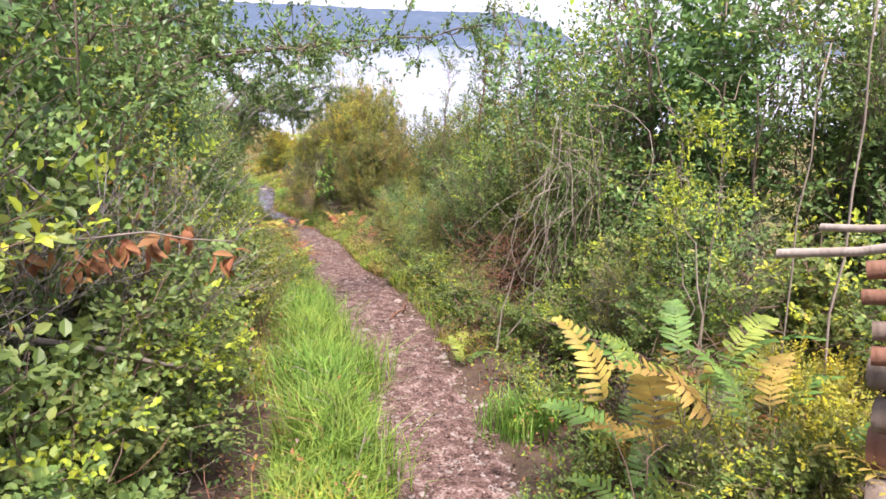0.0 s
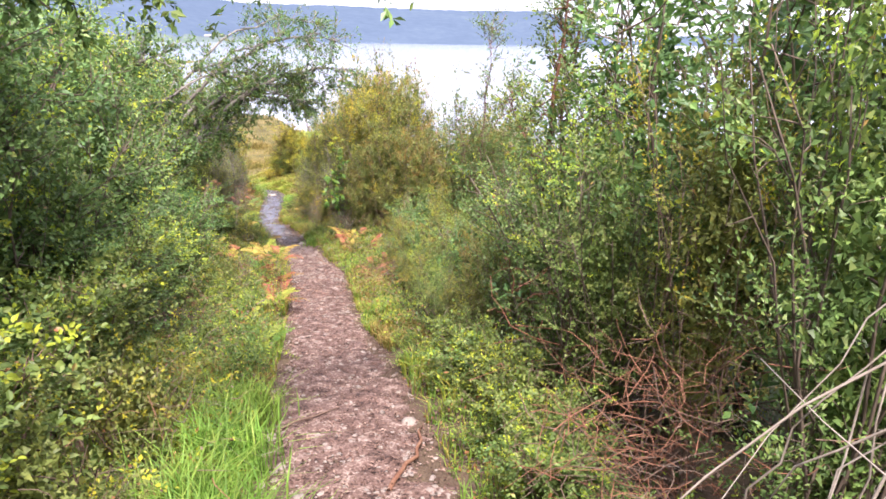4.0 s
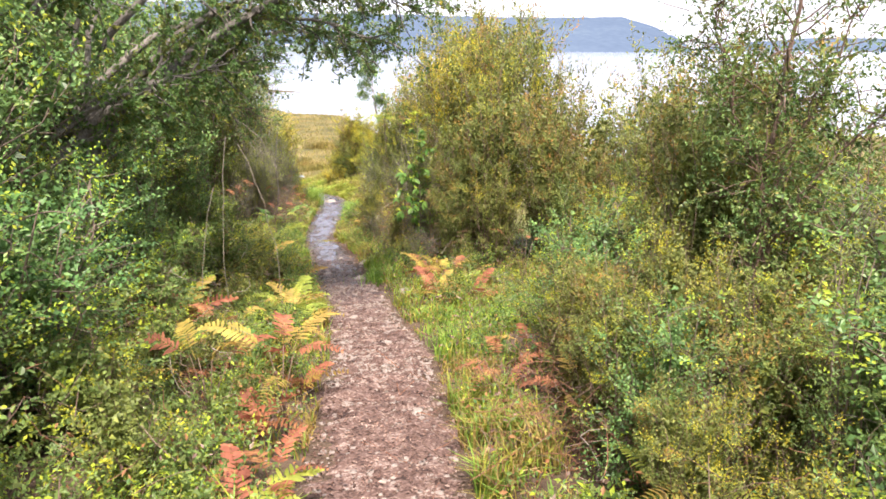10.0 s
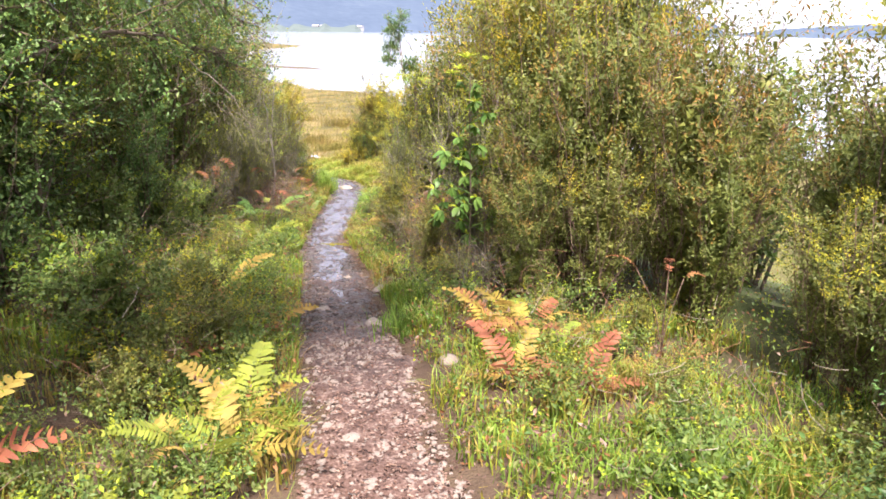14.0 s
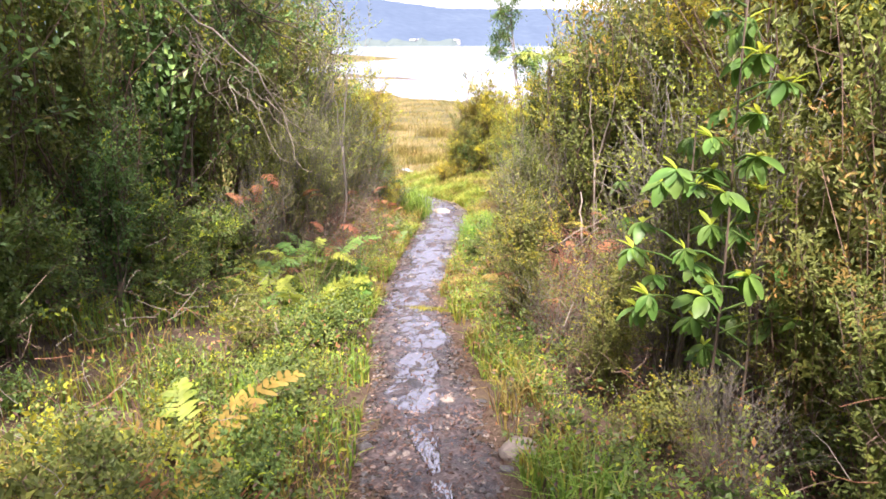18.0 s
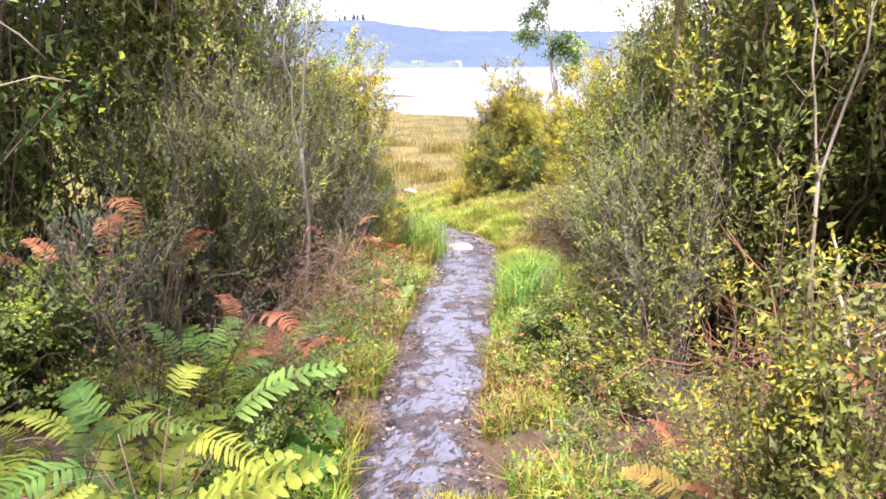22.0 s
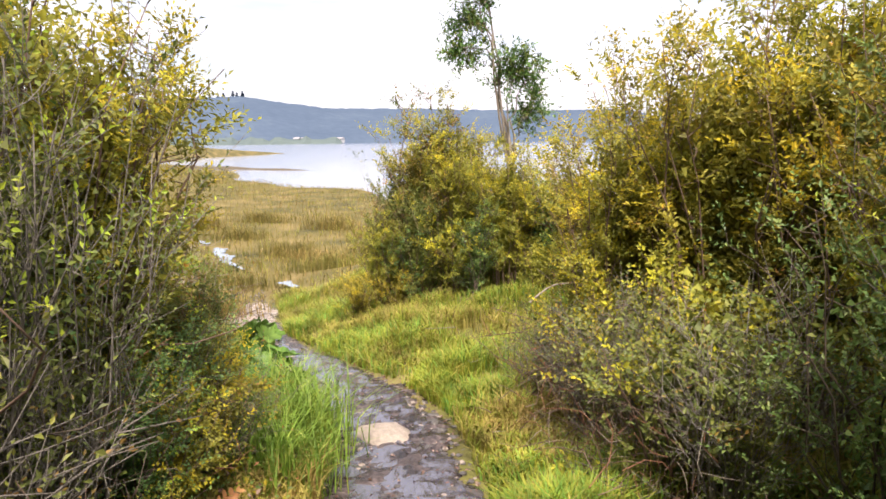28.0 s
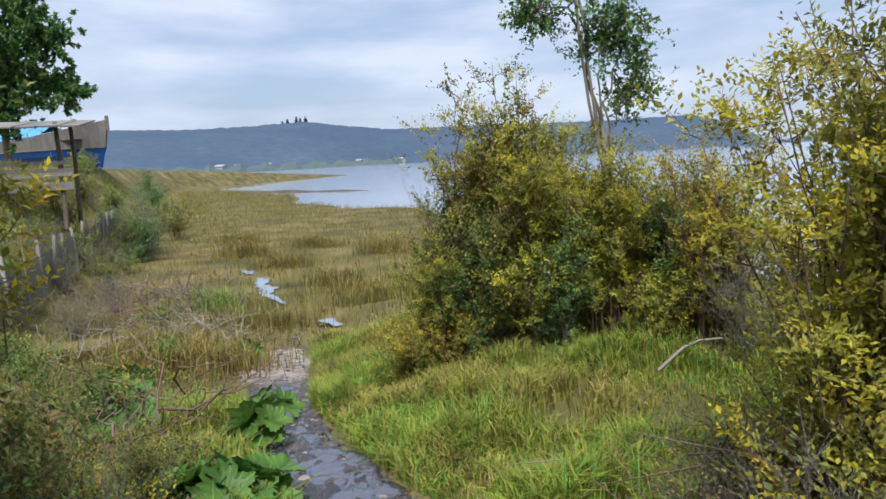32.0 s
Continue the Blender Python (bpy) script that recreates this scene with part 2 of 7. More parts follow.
LITTER = leaf_mat("fallen_leaf_litter", [(0, (0.03, 0.017, 0.014)), (0.35, (0.1, 0.058, 0.044)), (0.62, (0.17, 0.11, 0.086)), (0.98, (0.37, 0.285, 0.23))], 0.5, 0.05)
SOIL = rough_mat("damp_soil_and_moss", [(0, (0.025, 0.016, 0.012)), (0.4, (0.065, 0.043, 0.03)), (0.65, (0.11, 0.078, 0.052)), (0.82, (0.12, 0.11, 0.045)), (1, (0.2, 0.15, 0.1))], 5, 0.95, 1.0, 12)


def turf_below(m):
    """The soil gives way to yellow-green turf on the bank and to tawny sedge in the marsh."""
    n, l = m.node_tree.nodes, m.node_tree.links
    p = n["Principled BSDF"]
    old = p.inputs["Base Color"].links[0].from_socket
    tc, sep, t = n.new("ShaderNodeTexCoord"), n.new("ShaderNodeSeparateXYZ"), n.new("ShaderNodeTexNoise")
    t.inputs["Scale"].default_value, t.inputs["Detail"].default_value = 0.7, 8
    l.new(tc.outputs["Object"], sep.inputs[0])
    l.new(tc.outputs["Object"], t.inputs["Vector"])
    turf = ramp(n, [(0.3, (0.07, 0.065, 0.022)), (0.5, (0.12, 0.12, 0.032)), (0.7, (0.2, 0.165, 0.06))])
    sedge = ramp(n, [(0.28, (0.05, 0.048, 0.018)), (0.45, (0.1, 0.088, 0.028)), (0.58, (0.15, 0.12, 0.042)), (0.72, (0.23, 0.175, 0.075))])
    l.new(t.outputs["Fac"], turf.inputs[0])
    l.new(t.outputs["Fac"], sedge.inputs[0])
    away = n.new("ShaderNodeMath")
    away.operation = "MULTIPLY_ADD"
    away.inputs[1].default_value = 0.3
    l.new(sep.outputs[1], away.inputs[0])
    l.new(sep.outputs[0], away.inputs[2])
    dist = n.new("ShaderNodeMath")
    dist.operation = "SUBTRACT"
    dist.inputs[1].default_value = 1.5
    l.new(away.outputs[0], dist.inputs[0])
    side = n.new("ShaderNodeMath")
    side.operation = "ABSOLUTE"
    l.new(dist.outputs[0], side.inputs[0])
    scrub = ramp(n, [(0.3, (0.03, 0.045, 0.016)), (0.5, (0.06, 0.085, 0.026)), (0.7, (0.12, 0.125, 0.042))])
    l.new(t.outputs["Fac"], scrub.inputs[0])
    mr0, mx0 = n.new("ShaderNodeMapRange"), n.new("ShaderNodeMixRGB")
    mr0.inputs[1].default_value, mr0.inputs[2].default_value = 2.8, 4.2
    l.new(side.outputs[0], mr0.inputs[0])
    l.new(mr0.outputs[0], mx0.inputs[0])
    l.new(old, mx0.inputs[1])
    l.new(scrub.outputs[0], mx0.inputs[2])
    last = mx0.outputs[0]
    for src, a, b in ((turf, 26.5, 28.5), (sedge, 34.0, 37.0)):
        mr, mx = n.new("ShaderNodeMapRange"), n.new("ShaderNodeMixRGB")
        mr.inputs[1].default_value, mr.inputs[2].default_value = a, b
        l.new(sep.outputs[1], mr.inputs[0])
        l.new(mr.outputs[0], mx.inputs[0])
        l.new(last, mx.inputs[1])
        l.new(src.outputs[0], mx.inputs[2])
        last = mx.outputs[0]
    l.new(last, p.inputs["Base Color"])


turf_below(SOIL)


def path_material():
    """Trodden earth and gravel, dry and reddish uphill, black and soaked where the water runs on it."""
    m, n, l, p = material("trodden_gravel_earth")
    tc = n.new("ShaderNodeTexCoord")
    sep = n.new("ShaderNodeSeparateXYZ")
    l.new(tc.outputs["Object"], sep.inputs[0])
    wet = n.new("ShaderNodeMapRange")
    wet.interpolation_type = "SMOOTHSTEP"
    wet.inputs[1].default_value, wet.inputs[2].default_value = 16.0, 22.0
    l.new(sep.outputs[1], wet.inputs[0])
    big, mid, fine = (n.new("ShaderNodeTexNoise") for _ in range(3))
    for t, s in ((big, 1.3), (mid, 9.0), (fine, 55.0)):
        t.inputs["Scale"].default_value, t.inputs["Detail"].default_value = s, 5
        l.new(tc.outputs["Object"], t.inputs["Vector"])
    dry = ramp(n, [(0.38, (0.025, 0.015, 0.013)), (0.46, (0.1, 0.06, 0.048)), (0.54, (0.145, 0.094, 0.078)), (0.64, (0.31, 0.245, 0.21))])
    mixv = n.new("ShaderNodeMath")
    mixv.operation = "MULTIPLY_ADD"
    mixv.inputs[1].default_value = 0.5
    half = n.new("ShaderNodeMath")
    half.operation = "MULTIPLY"
    half.inputs[1].default_value = 0.5
    l.new(mid.outputs["Fac"], half.inputs[0])
    l.new(fine.outputs["Fac"], mixv.inputs[0])
    l.new(half.outputs[0], mixv.inputs[2])
    l.new(mixv.outputs[0], dry.inputs[0])
    soaked = ramp(n, [(0.38, (0.008, 0.006, 0.006)), (0.5, (0.034, 0.025, 0.025)), (0.64, (0.13, 0.1, 0.097))])
    l.new(mixv.outputs[0], soaked.inputs[0])
    mc = n.new("ShaderNodeMixRGB")
    l.new(wet.outputs[0], mc.inputs[0])
    l.new(dry.outputs[0], mc.inputs[1])
    l.new(soaked.outputs[0], mc.inputs[2])
    pale = ramp(n, [(0.3, (0.12, 0.095, 0.075)), (0.5, (0.25, 0.205, 0.165)), (0.7, (0.4, 0.35, 0.29))])
    l.new(mixv.outputs[0], pale.inputs[0])
    dryend = n.new("ShaderNodeMapRange")
    dryend.inputs[1].default_value, dryend.inputs[2].default_value = 33.6, 34.3
    l.new(sep.outputs[1], dryend.inputs[0])
    mc2 = n.new("ShaderNodeMixRGB")
    l.new(dryend.outputs[0], mc2.inputs[0])
    l.new(mc.outputs[0], mc2.inputs[1])
    l.new(pale.outputs[0], mc2.inputs[2])
    l.new(mc2.outputs[0], p.inputs["Base Color"])
    film = n.new("ShaderNodeMapRange")
    film.inputs[1].default_value, film.inputs[2].default_value = 0.4, 0.6
    film.inputs[3].default_value, film.inputs[4].default_value = 0.12, 0.6
    l.new(mid.outputs["Fac"], film.inputs[0])
    rm = n.new("ShaderNodeMixRGB")
    rm.inputs[1].default_value = (0.8, 0.8, 0.8, 1)
    l.new(wet.outputs[0], rm.inputs[0])
    l.new(film.outputs[0], rm.inputs[2])
    l.new(rm.outputs[0], p.inputs["Roughness"])
    sp = n.new("ShaderNodeMapRange")
    sp.inputs[3].default_value, sp.inputs[4].default_value = 0.3, 0.7
    l.new(wet.outputs[0], sp.inputs[0])
    l.new(sp.outputs[0], p.inputs["Specular IOR Level"])
    bp = n.new("ShaderNodeBump")
    bp.inputs["Strength"].default_value, bp.inputs["Distance"].default_value = 0.9, 0.02
    l.new(mixv.outputs[0], bp.inputs["Height"])
    l.new(bp.outputs[0], p.inputs["Normal"])
    return m


PATHMAT = path_material()


def water_material(name, colour, rough, wave, scale, strength=0.25, ior=1.33):
    m, n, l, p = material(name)
    p.inputs["Base Color"].default_value = (*colour, 1)
    p.inputs["Roughness"].default_value = rough
    p.inputs["IOR"].default_value = ior
    p.inputs["Specular IOR Level"].default_value = 0.6 if ior < 2 else 1.0
    tc, mp, t = n.new("ShaderNodeTexCoord"), n.new("ShaderNodeMapping"), n.new("ShaderNodeTexNoise")
    mp.inputs["Scale"].default_value = scale
    t.inputs["Scale"].default_value, t.inputs["Detail"].default_value = 1.0, 6
    l.new(tc.outputs["Object"], mp.inputs["Vector"])
    l.new(mp.outputs[0], t.inputs["Vector"])
    bp = n.new("ShaderNodeBump")
    bp.inputs["Strength"].default_value, bp.inputs["Distance"].default_value = strength, wave
    l.new(t.outputs["Fac"], bp.inputs["Height"])
    l.new(bp.outputs[0], p.inputs["Normal"])
    return m


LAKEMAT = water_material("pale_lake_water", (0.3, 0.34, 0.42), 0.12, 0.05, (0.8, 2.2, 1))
STREAMMAT = water_material("shallow_running_water", (0.04, 0.036, 0.055), 0.06, 0.03, (20, 8, 10), 0.55, 2.2)
# the rill's pale base colour imitates the bright sky reflected in it
RILLMAT = water_material("sky_tinted_rill_water", (0.22, 0.27, 0.32), 0.06, 0.01, (5, 5, 5), 0.1, 1.5)

# ---- the lie of the land ----
SPINE = np.array([(2.6, -30.0), (1.9, -6), (1.3, 0), (0.92, 3.65), (0.6, 5.3), (0.13, 6.9), (-0.3, 8.5), (-0.75, 10.2), (-1.25, 11.65), (-1.88, 14),
                  (-2.4, 15.8), (-3.25, 17.86), (-4.1, 19.7), (-4.8, 21.3), (-5.65, 23.1), (-6.2, 24.5), (-6.72, 26.4), (-7.12, 28), (-7.6, 29.5),
                  (-8.28, 30.5), (-9.16, 31.5), (-9.88, 32.5), (-10.6, 33.7), (-11.4, 35), (-13.5, 38.5), (-16, 42), (-30, 60), (-60, 100)])
FALL_Y = [-40, -8, 0, 4, 8, 12.7, 14.4, 17, 20, 22.5, 24, 26, 28.5, 30, 32, 34, 37, 45, 70, 200]
FALL_Z = [4.0, -0.15, -1.33, -1.95, -2.62, -3.5, -3.88, -4.33, -4.8, -5.15, -5.45, -5.65, -5.8, -5.87, -6.15, -6.5, -6.8, -6.86, -6.9, -6.95]
WIDE_Y = [-10, 3.6, 5.3, 7.5, 10, 11.5, 15.5, 17, 19, 21.3, 22.6, 24, 26, 27.5, 28.5, 30, 31, 33, 35, 38]
WIDE = [0.8, 0.75, 0.9, 1.15, 1.08, 0.85, 0.92, 0.8, 0.8, 0.7, 0.7, 0.6, 0.72, 0.78, 0.82, 0.74, 0.56, 0.52, 1.0, 1.1]
SHORE_X = [-140, -90, -60, -50, -36, -33, -25, -19, -14, -9, -6, 6, 14, 40, 140]
SHORE_Y = [300, 150, 108, 96, 84, 75, 67.5, 65, 55, 46, 42.3, 43, 58, 66, 80]
LAKE_Z = -7.1
dense = np.vstack([np.column_stack([np.interp(np.linspace(0, 1, 24, endpoint=False), (0, 1), (a[k], b[k])) for k in (0, 1)]) for a, b in zip(SPINE[:-1], SPINE[1:])])
tangent = np.gradient(dense, axis=0)
tangent /= np.linalg.norm(tangent, axis=1)[:, None]


def locate(x, y):
    """The station (its y) on the path's line nearest to each place, and the distance to the right of it."""
    x, y = np.atleast_1d(np.asarray(x, float)), np.atleast_1d(np.asarray(y, float))
    st, off = np.empty(len(x)), np.empty(len(x))
    for k in range(0, len(x), 4000):
        dx, dy = x[k:k + 4000, None] - dense[:, 0], y[k:k + 4000, None] - dense[:, 1]
        j = np.argmin(dx * dx + dy * dy, axis=1)
        r = np.arange(len(j))
        st[k:k + 4000] = dense[j, 1] + (dx[r, j] * tangent[j, 0] + dy[r, j] * tangent[j, 1]) * tangent[j, 1]
        off[k:k + 4000] = dx[r, j] * tangent[j, 1] - dy[r, j] * tangent[j, 0]
    return st, off


def smooth(a, b, v):
    u = np.clip((v - a) / (b - a), 0, 1)
    return u * u * (3 - 2 * u)


def wobble(x, y, k):
    return (np.sin(x * 1.7 * k + 1.3) * np.cos(y * 1.3 * k - 0.6) + 0.6 * np.sin(x * 3.1 * k - y * 2.3 * k) + 0.4 * np.sin(y * 5.3 * k + x * 1.1 * k)) / 2


def land(x, y):
    """Height of the ground."""
    x, y = np.atleast_1d(np.asarray(x, float)), np.atleast_1d(np.asarray(y, float))
    st, off = locate(x, y)
    z = np.interp(st, FALL_Y, FALL_Z)
    half = np.interp(st, WIDE_Y, WIDE) / 2
    a = np.maximum(np.abs(off) - half, 0)
    hill = 1 - smooth(27, 33, st)
    left = np.where(off < 0, 0.06 * smooth(0, 0.4, a) + 0.2 * np.minimum(np.maximum(a - 0.6, 0), 12) * hill, 0)
    right = np.where(off > 0, 0.05 * smooth(0, 0.3, a) + 0.35 * smooth(0.3, 1.3, a) * (1 - smooth(5, 8, st)) - 0.05 * np.maximum(a - 0.8, 0) * (1 - smooth(24, 30, st)) - 0.22 * np.maximum(a - 4, 0), 0)
    bank = np.where(off > 0, smooth(29, 32, st) * (1 - smooth(36.5, 40, y)) * smooth(0.1, 2.8, a) * (1 - smooth(4.5, 7.5, a)) * np.maximum(-5.78 - z, 0), 0)
    z = z + left + right + bank + 0.05 * wobble(x, y, 0.8) * smooth(0.1, 1.2, a)
    behind = ((-17.3 - x) - 0.7 * (y - 37.4)) / 1.22
    z = np.where(y > 33, np.maximum(z, -6.75 + np.clip((behind + 0.2) * 0.85, 0, 3.1)), z)
    z = np.maximum(z, -6.93 + 0.08 * wobble(x, y, 0.35))
    d = y - np.interp(x, SHORE_X, SHORE_Y) + 1.2 * wobble(x, y, 0.16)
    z = z + (-8.2 - z) * smooth(-0.6, 3.5, d)
    far = np.hypot(x + 5, y - 25)
    return z + (-9 - z) * smooth(140, 220, far) * (y > 30) + (z * 0 + 6) * smooth(60, 300, far) * (y < 10)


def ground(x, y):
    return float(land(x, y)[0])


def beside(station, off):
    """The place on the ground off metres to the right of the path at a station."""
    x = float(np.interp(station, dense[:, 1], dense[:, 0]))
    k = int(np.argmin(np.abs(dense[:, 1] - station)))
    t = tangent[k]
    px, py = x + off * t[1], station - off * t[0]
    return px, py, ground(px, py)


# ---- mesh helpers ----
def mesh_of(name, verts, faces, mats, slots=None, flat=True):
    me = bpy.data.meshes.new(name)
    me.from_pydata(verts if isinstance(verts, list) else verts.tolist(), [], faces if isinstance(faces, list) else faces.tolist())
    for m in mats if isinstance(mats, (list, tuple)) else [mats]:
        me.materials.append(m)
    if slots is not None:
        me.polygons.foreach_set("material_index", np.asarray(slots, dtype=np.int32))
    me.polygons.foreach_set("use_smooth", np.full(len(me.polygons), not flat))
    me.update()
    return me


def piece(name, me, parent=None, label=""):
    ob = new(name, me)
    if parent is not None:
        ob.parent = parent
    return tagged(ob, label)


def bm_mesh(name, bm, mats, flat=True):
    me = bpy.data.meshes.new(name)
    bm.to_mesh(me)
    bm.free()
    for m in mats if isinstance(mats, (list, tuple)) else [mats]:
        me.materials.append(m)
    me.polygons.foreach_set("use_smooth", np.full(len(me.polygons), not flat))
    return me


def tubes(lines, sides=4):
    """Verts and faces of tapered tubes along polylines of (points, radii)."""
    V, F, base = [], [], 0
    ring = np.array([(math.cos(2 * math.pi * k / sides), math.sin(2 * math.pi * k / sides)) for k in range(sides)])
    for pts, rad in lines:
        pts = np.asarray(pts, float)
        d = np.gradient(pts, axis=0)
        d /= np.linalg.norm(d, axis=1)[:, None] + 1e-9
        up = np.where(np.abs(d[:, 2:3]) > 0.9, np.array([[1.0, 0, 0]]), np.array([[0, 0, 1.0]]))
        u = np.cross(d, up)
        u /= np.linalg.norm(u, axis=1)[:, None] + 1e-9
        w = np.cross(d, u)
        r = np.asarray(rad)[:, None, None]
        V.append((pts[:, None] + r * (ring[None, :, 0:1] * u[:, None] + ring[None, :, 1:2] * w[:, None])).reshape(-1, 3))
        n = len(pts)
        for i in range(n - 1):
            for k in range(sides):
                a, b = base + i * sides + k, base + i * sides + (k + 1) % sides
                F.append((a, b, b + sides, a + sides))
        F.append(tuple(base + (n - 1) * sides + k for k in range(sides)))
        base += n * sides
    return (np.vstack(V) if V else np.zeros((0, 3))), F


def blades(pos, way, nor, length, width, fold=0.18, fat=0.45):
    """Folded leaves, two triangles each."""
    side = np.cross(way, nor)
    side /= np.linalg.norm(side, axis=1)[:, None] + 1e-9
    nor = np.cross(side, way)
    L, W = length[:, None], width[:, None]
    a, tip = pos, pos + way * L - nor * L * 0.06
    mid = pos + way * L * fat + nor * W * fold
    v = np.stack([a, mid + side * W * 0.5, tip, mid - side * W * 0.5], 1).reshape(-1, 3)
    i = np.arange(len(pos))[:, None] * 4
    f = np.concatenate([i + np.array([[0, 2, 1]]), i + np.array([[0, 3, 2]])], 1).reshape(-1, 3)
    return v, f


def round_leaves(pos, way, nor, length, width, fold=0.12):
    """Broader leaves, four triangles each."""
    side = np.cross(way, nor)
    side /= np.linalg.norm(side, axis=1)[:, None] + 1e-9
    nor = np.cross(side, way)
    L, W = length[:, None], width[:, None]
    c1, c2 = pos + way * L * 0.3 + nor * W * fold, pos + way * L * 0.7 + nor * W * fold * 0.6
    v = np.stack([pos, c1 + side * W * 0.46, c2 + side * W * 0.4, pos + way * L - nor * L * 0.08, c2 - side * W * 0.4, c1 - side * W * 0.46], 1).reshape(-1, 3)
    i = np.arange(len(pos))[:, None] * 6
    f = np.concatenate([i + np.array([t]) for t in ((0, 3, 1), (1, 3, 2), (0, 5, 3), (5, 4, 3))], 1).reshape(-1, 3)
    return v, f


def unit(v):
    return v / (np.linalg.norm(v, axis=-1, keepdims=True) + 1e-9)

# ---- large structure: ground, path, lake, hills ----
def build_ground():
    gx = np.concatenate([np.linspace(-900, -80, 12, endpoint=False), np.linspace(-80, -24, 45, endpoint=False), np.linspace(-24, 10, 140, endpoint=False), np.linspace(10, 60, 30, endpoint=False), np.linspace(60, 900, 14)])
    gy = np.concatenate([np.linspace(-700, -20, 12, endpoint=False), np.linspace(-20, -3, 24, endpoint=False), np.linspace(-3, 46, 220, endpoint=False), np.linspace(46, 120, 75, endpoint=False), np.linspace(120, 1600, 14)])
    X, Y = np.meshgrid(gx, gy)
    Z = land(X.ravel(), Y.ravel())
    n, m = len(gy), len(gx)
    i = (np.arange(n - 1)[:, None] * m + np.arange(m - 1)).ravel()
    me = mesh_of("ground", np.column_stack([X.ravel(), Y.ravel(), Z]), np.column_stack([i, i + 1, i + m + 1, i + m]), SOIL, flat=False)
    return tagged(new("ground", me), "damp brown soil of the hillside under moss and plants", "ground", kind="structure")


build_ground()


def build_path():
    rng = np.random.default_rng(5)
    st = np.linspace(-6, 35.7, 900)
    x = np.interp(st, dense[:, 1], dense[:, 0])
    k = np.array([np.argmin(np.abs(dense[:, 1] - s)) for s in st])
    t = np.array([np.mean(tangent[max(0, j - 14):j + 15], axis=0) for j in k])
    half = np.interp(st, WIDE_Y, WIDE) / 2
    cols = np.linspace(-1, 1, 19)
    lw = 1 + 0.16 * np.sin(st * 3.1) + 0.12 * np.sin(st * 7.7 + 1) + 0.08 * rng.standard_normal(len(st))
    rw = 1 + 0.16 * np.sin(st * 2.7 + 2) + 0.12 * np.sin(st * 6.9) + 0.08 * rng.standard_normal(len(st))
    off = half[:, None] * np.where(cols < 0, cols[None] * lw[:, None], cols[None] * rw[:, None])
    X, Y = x[:, None] + off * t[:, 1:], st[:, None] - off * t[:, :1]
    Z = land(X.ravel(), Y.ravel()).reshape(X.shape)
    Z += 0.02 - 0.05 * np.abs(cols[None]) ** 6 + 0.012 * wobble(X, Y, 3.0) + 0.013 * wobble(Y * 1.3, X, 6.0) + 0.009 * wobble(X, Y * 0.8, 14.0) + 0.005 * rng.standard_normal(X.shape)
    n, m = X.shape
    i = (np.arange(n - 1)[:, None] * m + np.arange(m - 1)).ravel()
    me = mesh_of("path", np.column_stack([X.ravel(), Y.ravel(), Z.ravel()]), np.column_stack([i, i + 1, i + m + 1, i + m]), PATHMAT, flat=False)
    return tagged(new("path", me), "narrow trodden footpath of reddish earth, gravel and leaf litter", "path", kind="structure")


path = build_path()


def water_ribbon(name, stations, widths, lift, label, shift=0.0):
    st = np.linspace(stations[0], stations[-1], int((stations[-1] - stations[0]) * 32))
    x = np.interp(st, dense[:, 1], dense[:, 0])
    k = [int(np.argmin(np.abs(dense[:, 1] - s))) for s in st]
    t = np.array([np.mean(tangent[max(0, j - 14):j + 15], axis=0) for j in k])
    w = np.interp(st, stations, widths) * (1 + 0.25 * np.sin(st * 5.1) + 0.2 * np.sin(st * 11.3 + 1))
    c = shift + 0.06 * np.sin(st * 2.3)
    rows = []
    for f in np.linspace(-0.5, 0.5, 13):
        o = c + f * w
        rows.append(np.column_stack([x + o * t[:, 1], st - o * t[:, 0]]))
    P = np.stack(rows, 1)
    Z = land(P[..., 0].ravel(), P[..., 1].ravel()).reshape(P.shape[:2]) + lift
    Z += np.random.default_rng(8).normal(0, 0.005, Z.shape) + 0.009 * np.sin(P[..., 0] * 17 + np.sin(P[..., 1] * 7) * 2) * np.sin(P[..., 1] * 9 + P[..., 0] * 5)
    Z[:, [0, 12]] -= 0.03
    m = 13
    i = (np.arange(len(st) - 1)[:, None] * m + np.arange(m - 1)).ravel()
    me = mesh_of(name, np.dstack([P, Z]).reshape(-1, 3), np.column_stack([i, i + 1, i + m + 1, i + m]), STREAMMAT, flat=False)
    return tagged(new(name, me), label, "stream", kind="structure")


water_ribbon("water_rill", [20.0, 21.4, 24, 27, 29, 30.5, 32.5, 34.2], [0.06, 0.36, 0.5, 0.62, 0.62, 0.48, 0.36, 0.1], 0.026, "thin sheet of rain water running down the path")


def marsh_pool(name, pts, widths):
    """A crooked pool of open water in the marsh."""
    p = np.array(pts, float)
    t = np.linspace(0, len(p) - 1, 50)
    c = np.column_stack([np.interp(t, range(len(p)), p[:, k]) for k in (0, 1)])
    d = np.gradient(c, axis=0)
    d /= np.linalg.norm(d, axis=1)[:, None]
    w = np.interp(t, range(len(p)), widths) * (1 + 0.25 * np.sin(t * 9)) / 2
    a, b = c + np.column_stack([d[:, 1], -d[:, 0]]) * w[:, None], c - np.column_stack([d[:, 1], -d[:, 0]]) * w[:, None]
    z = float(np.max(land(c[:, 0], c[:, 1]))) + 0.03
    V = [(*q, z) for pair in zip(a, b) for q in pair]
    F = [(2 * k, 2 * k + 2, 2 * k + 3, 2 * k + 1) for k in range(49)]
    return tagged(new(name, mesh_of(name, V, F, RILLMAT)), "stream water, coloured pale like reflected sky, between tawny marsh grass", "stream", kind="structure")


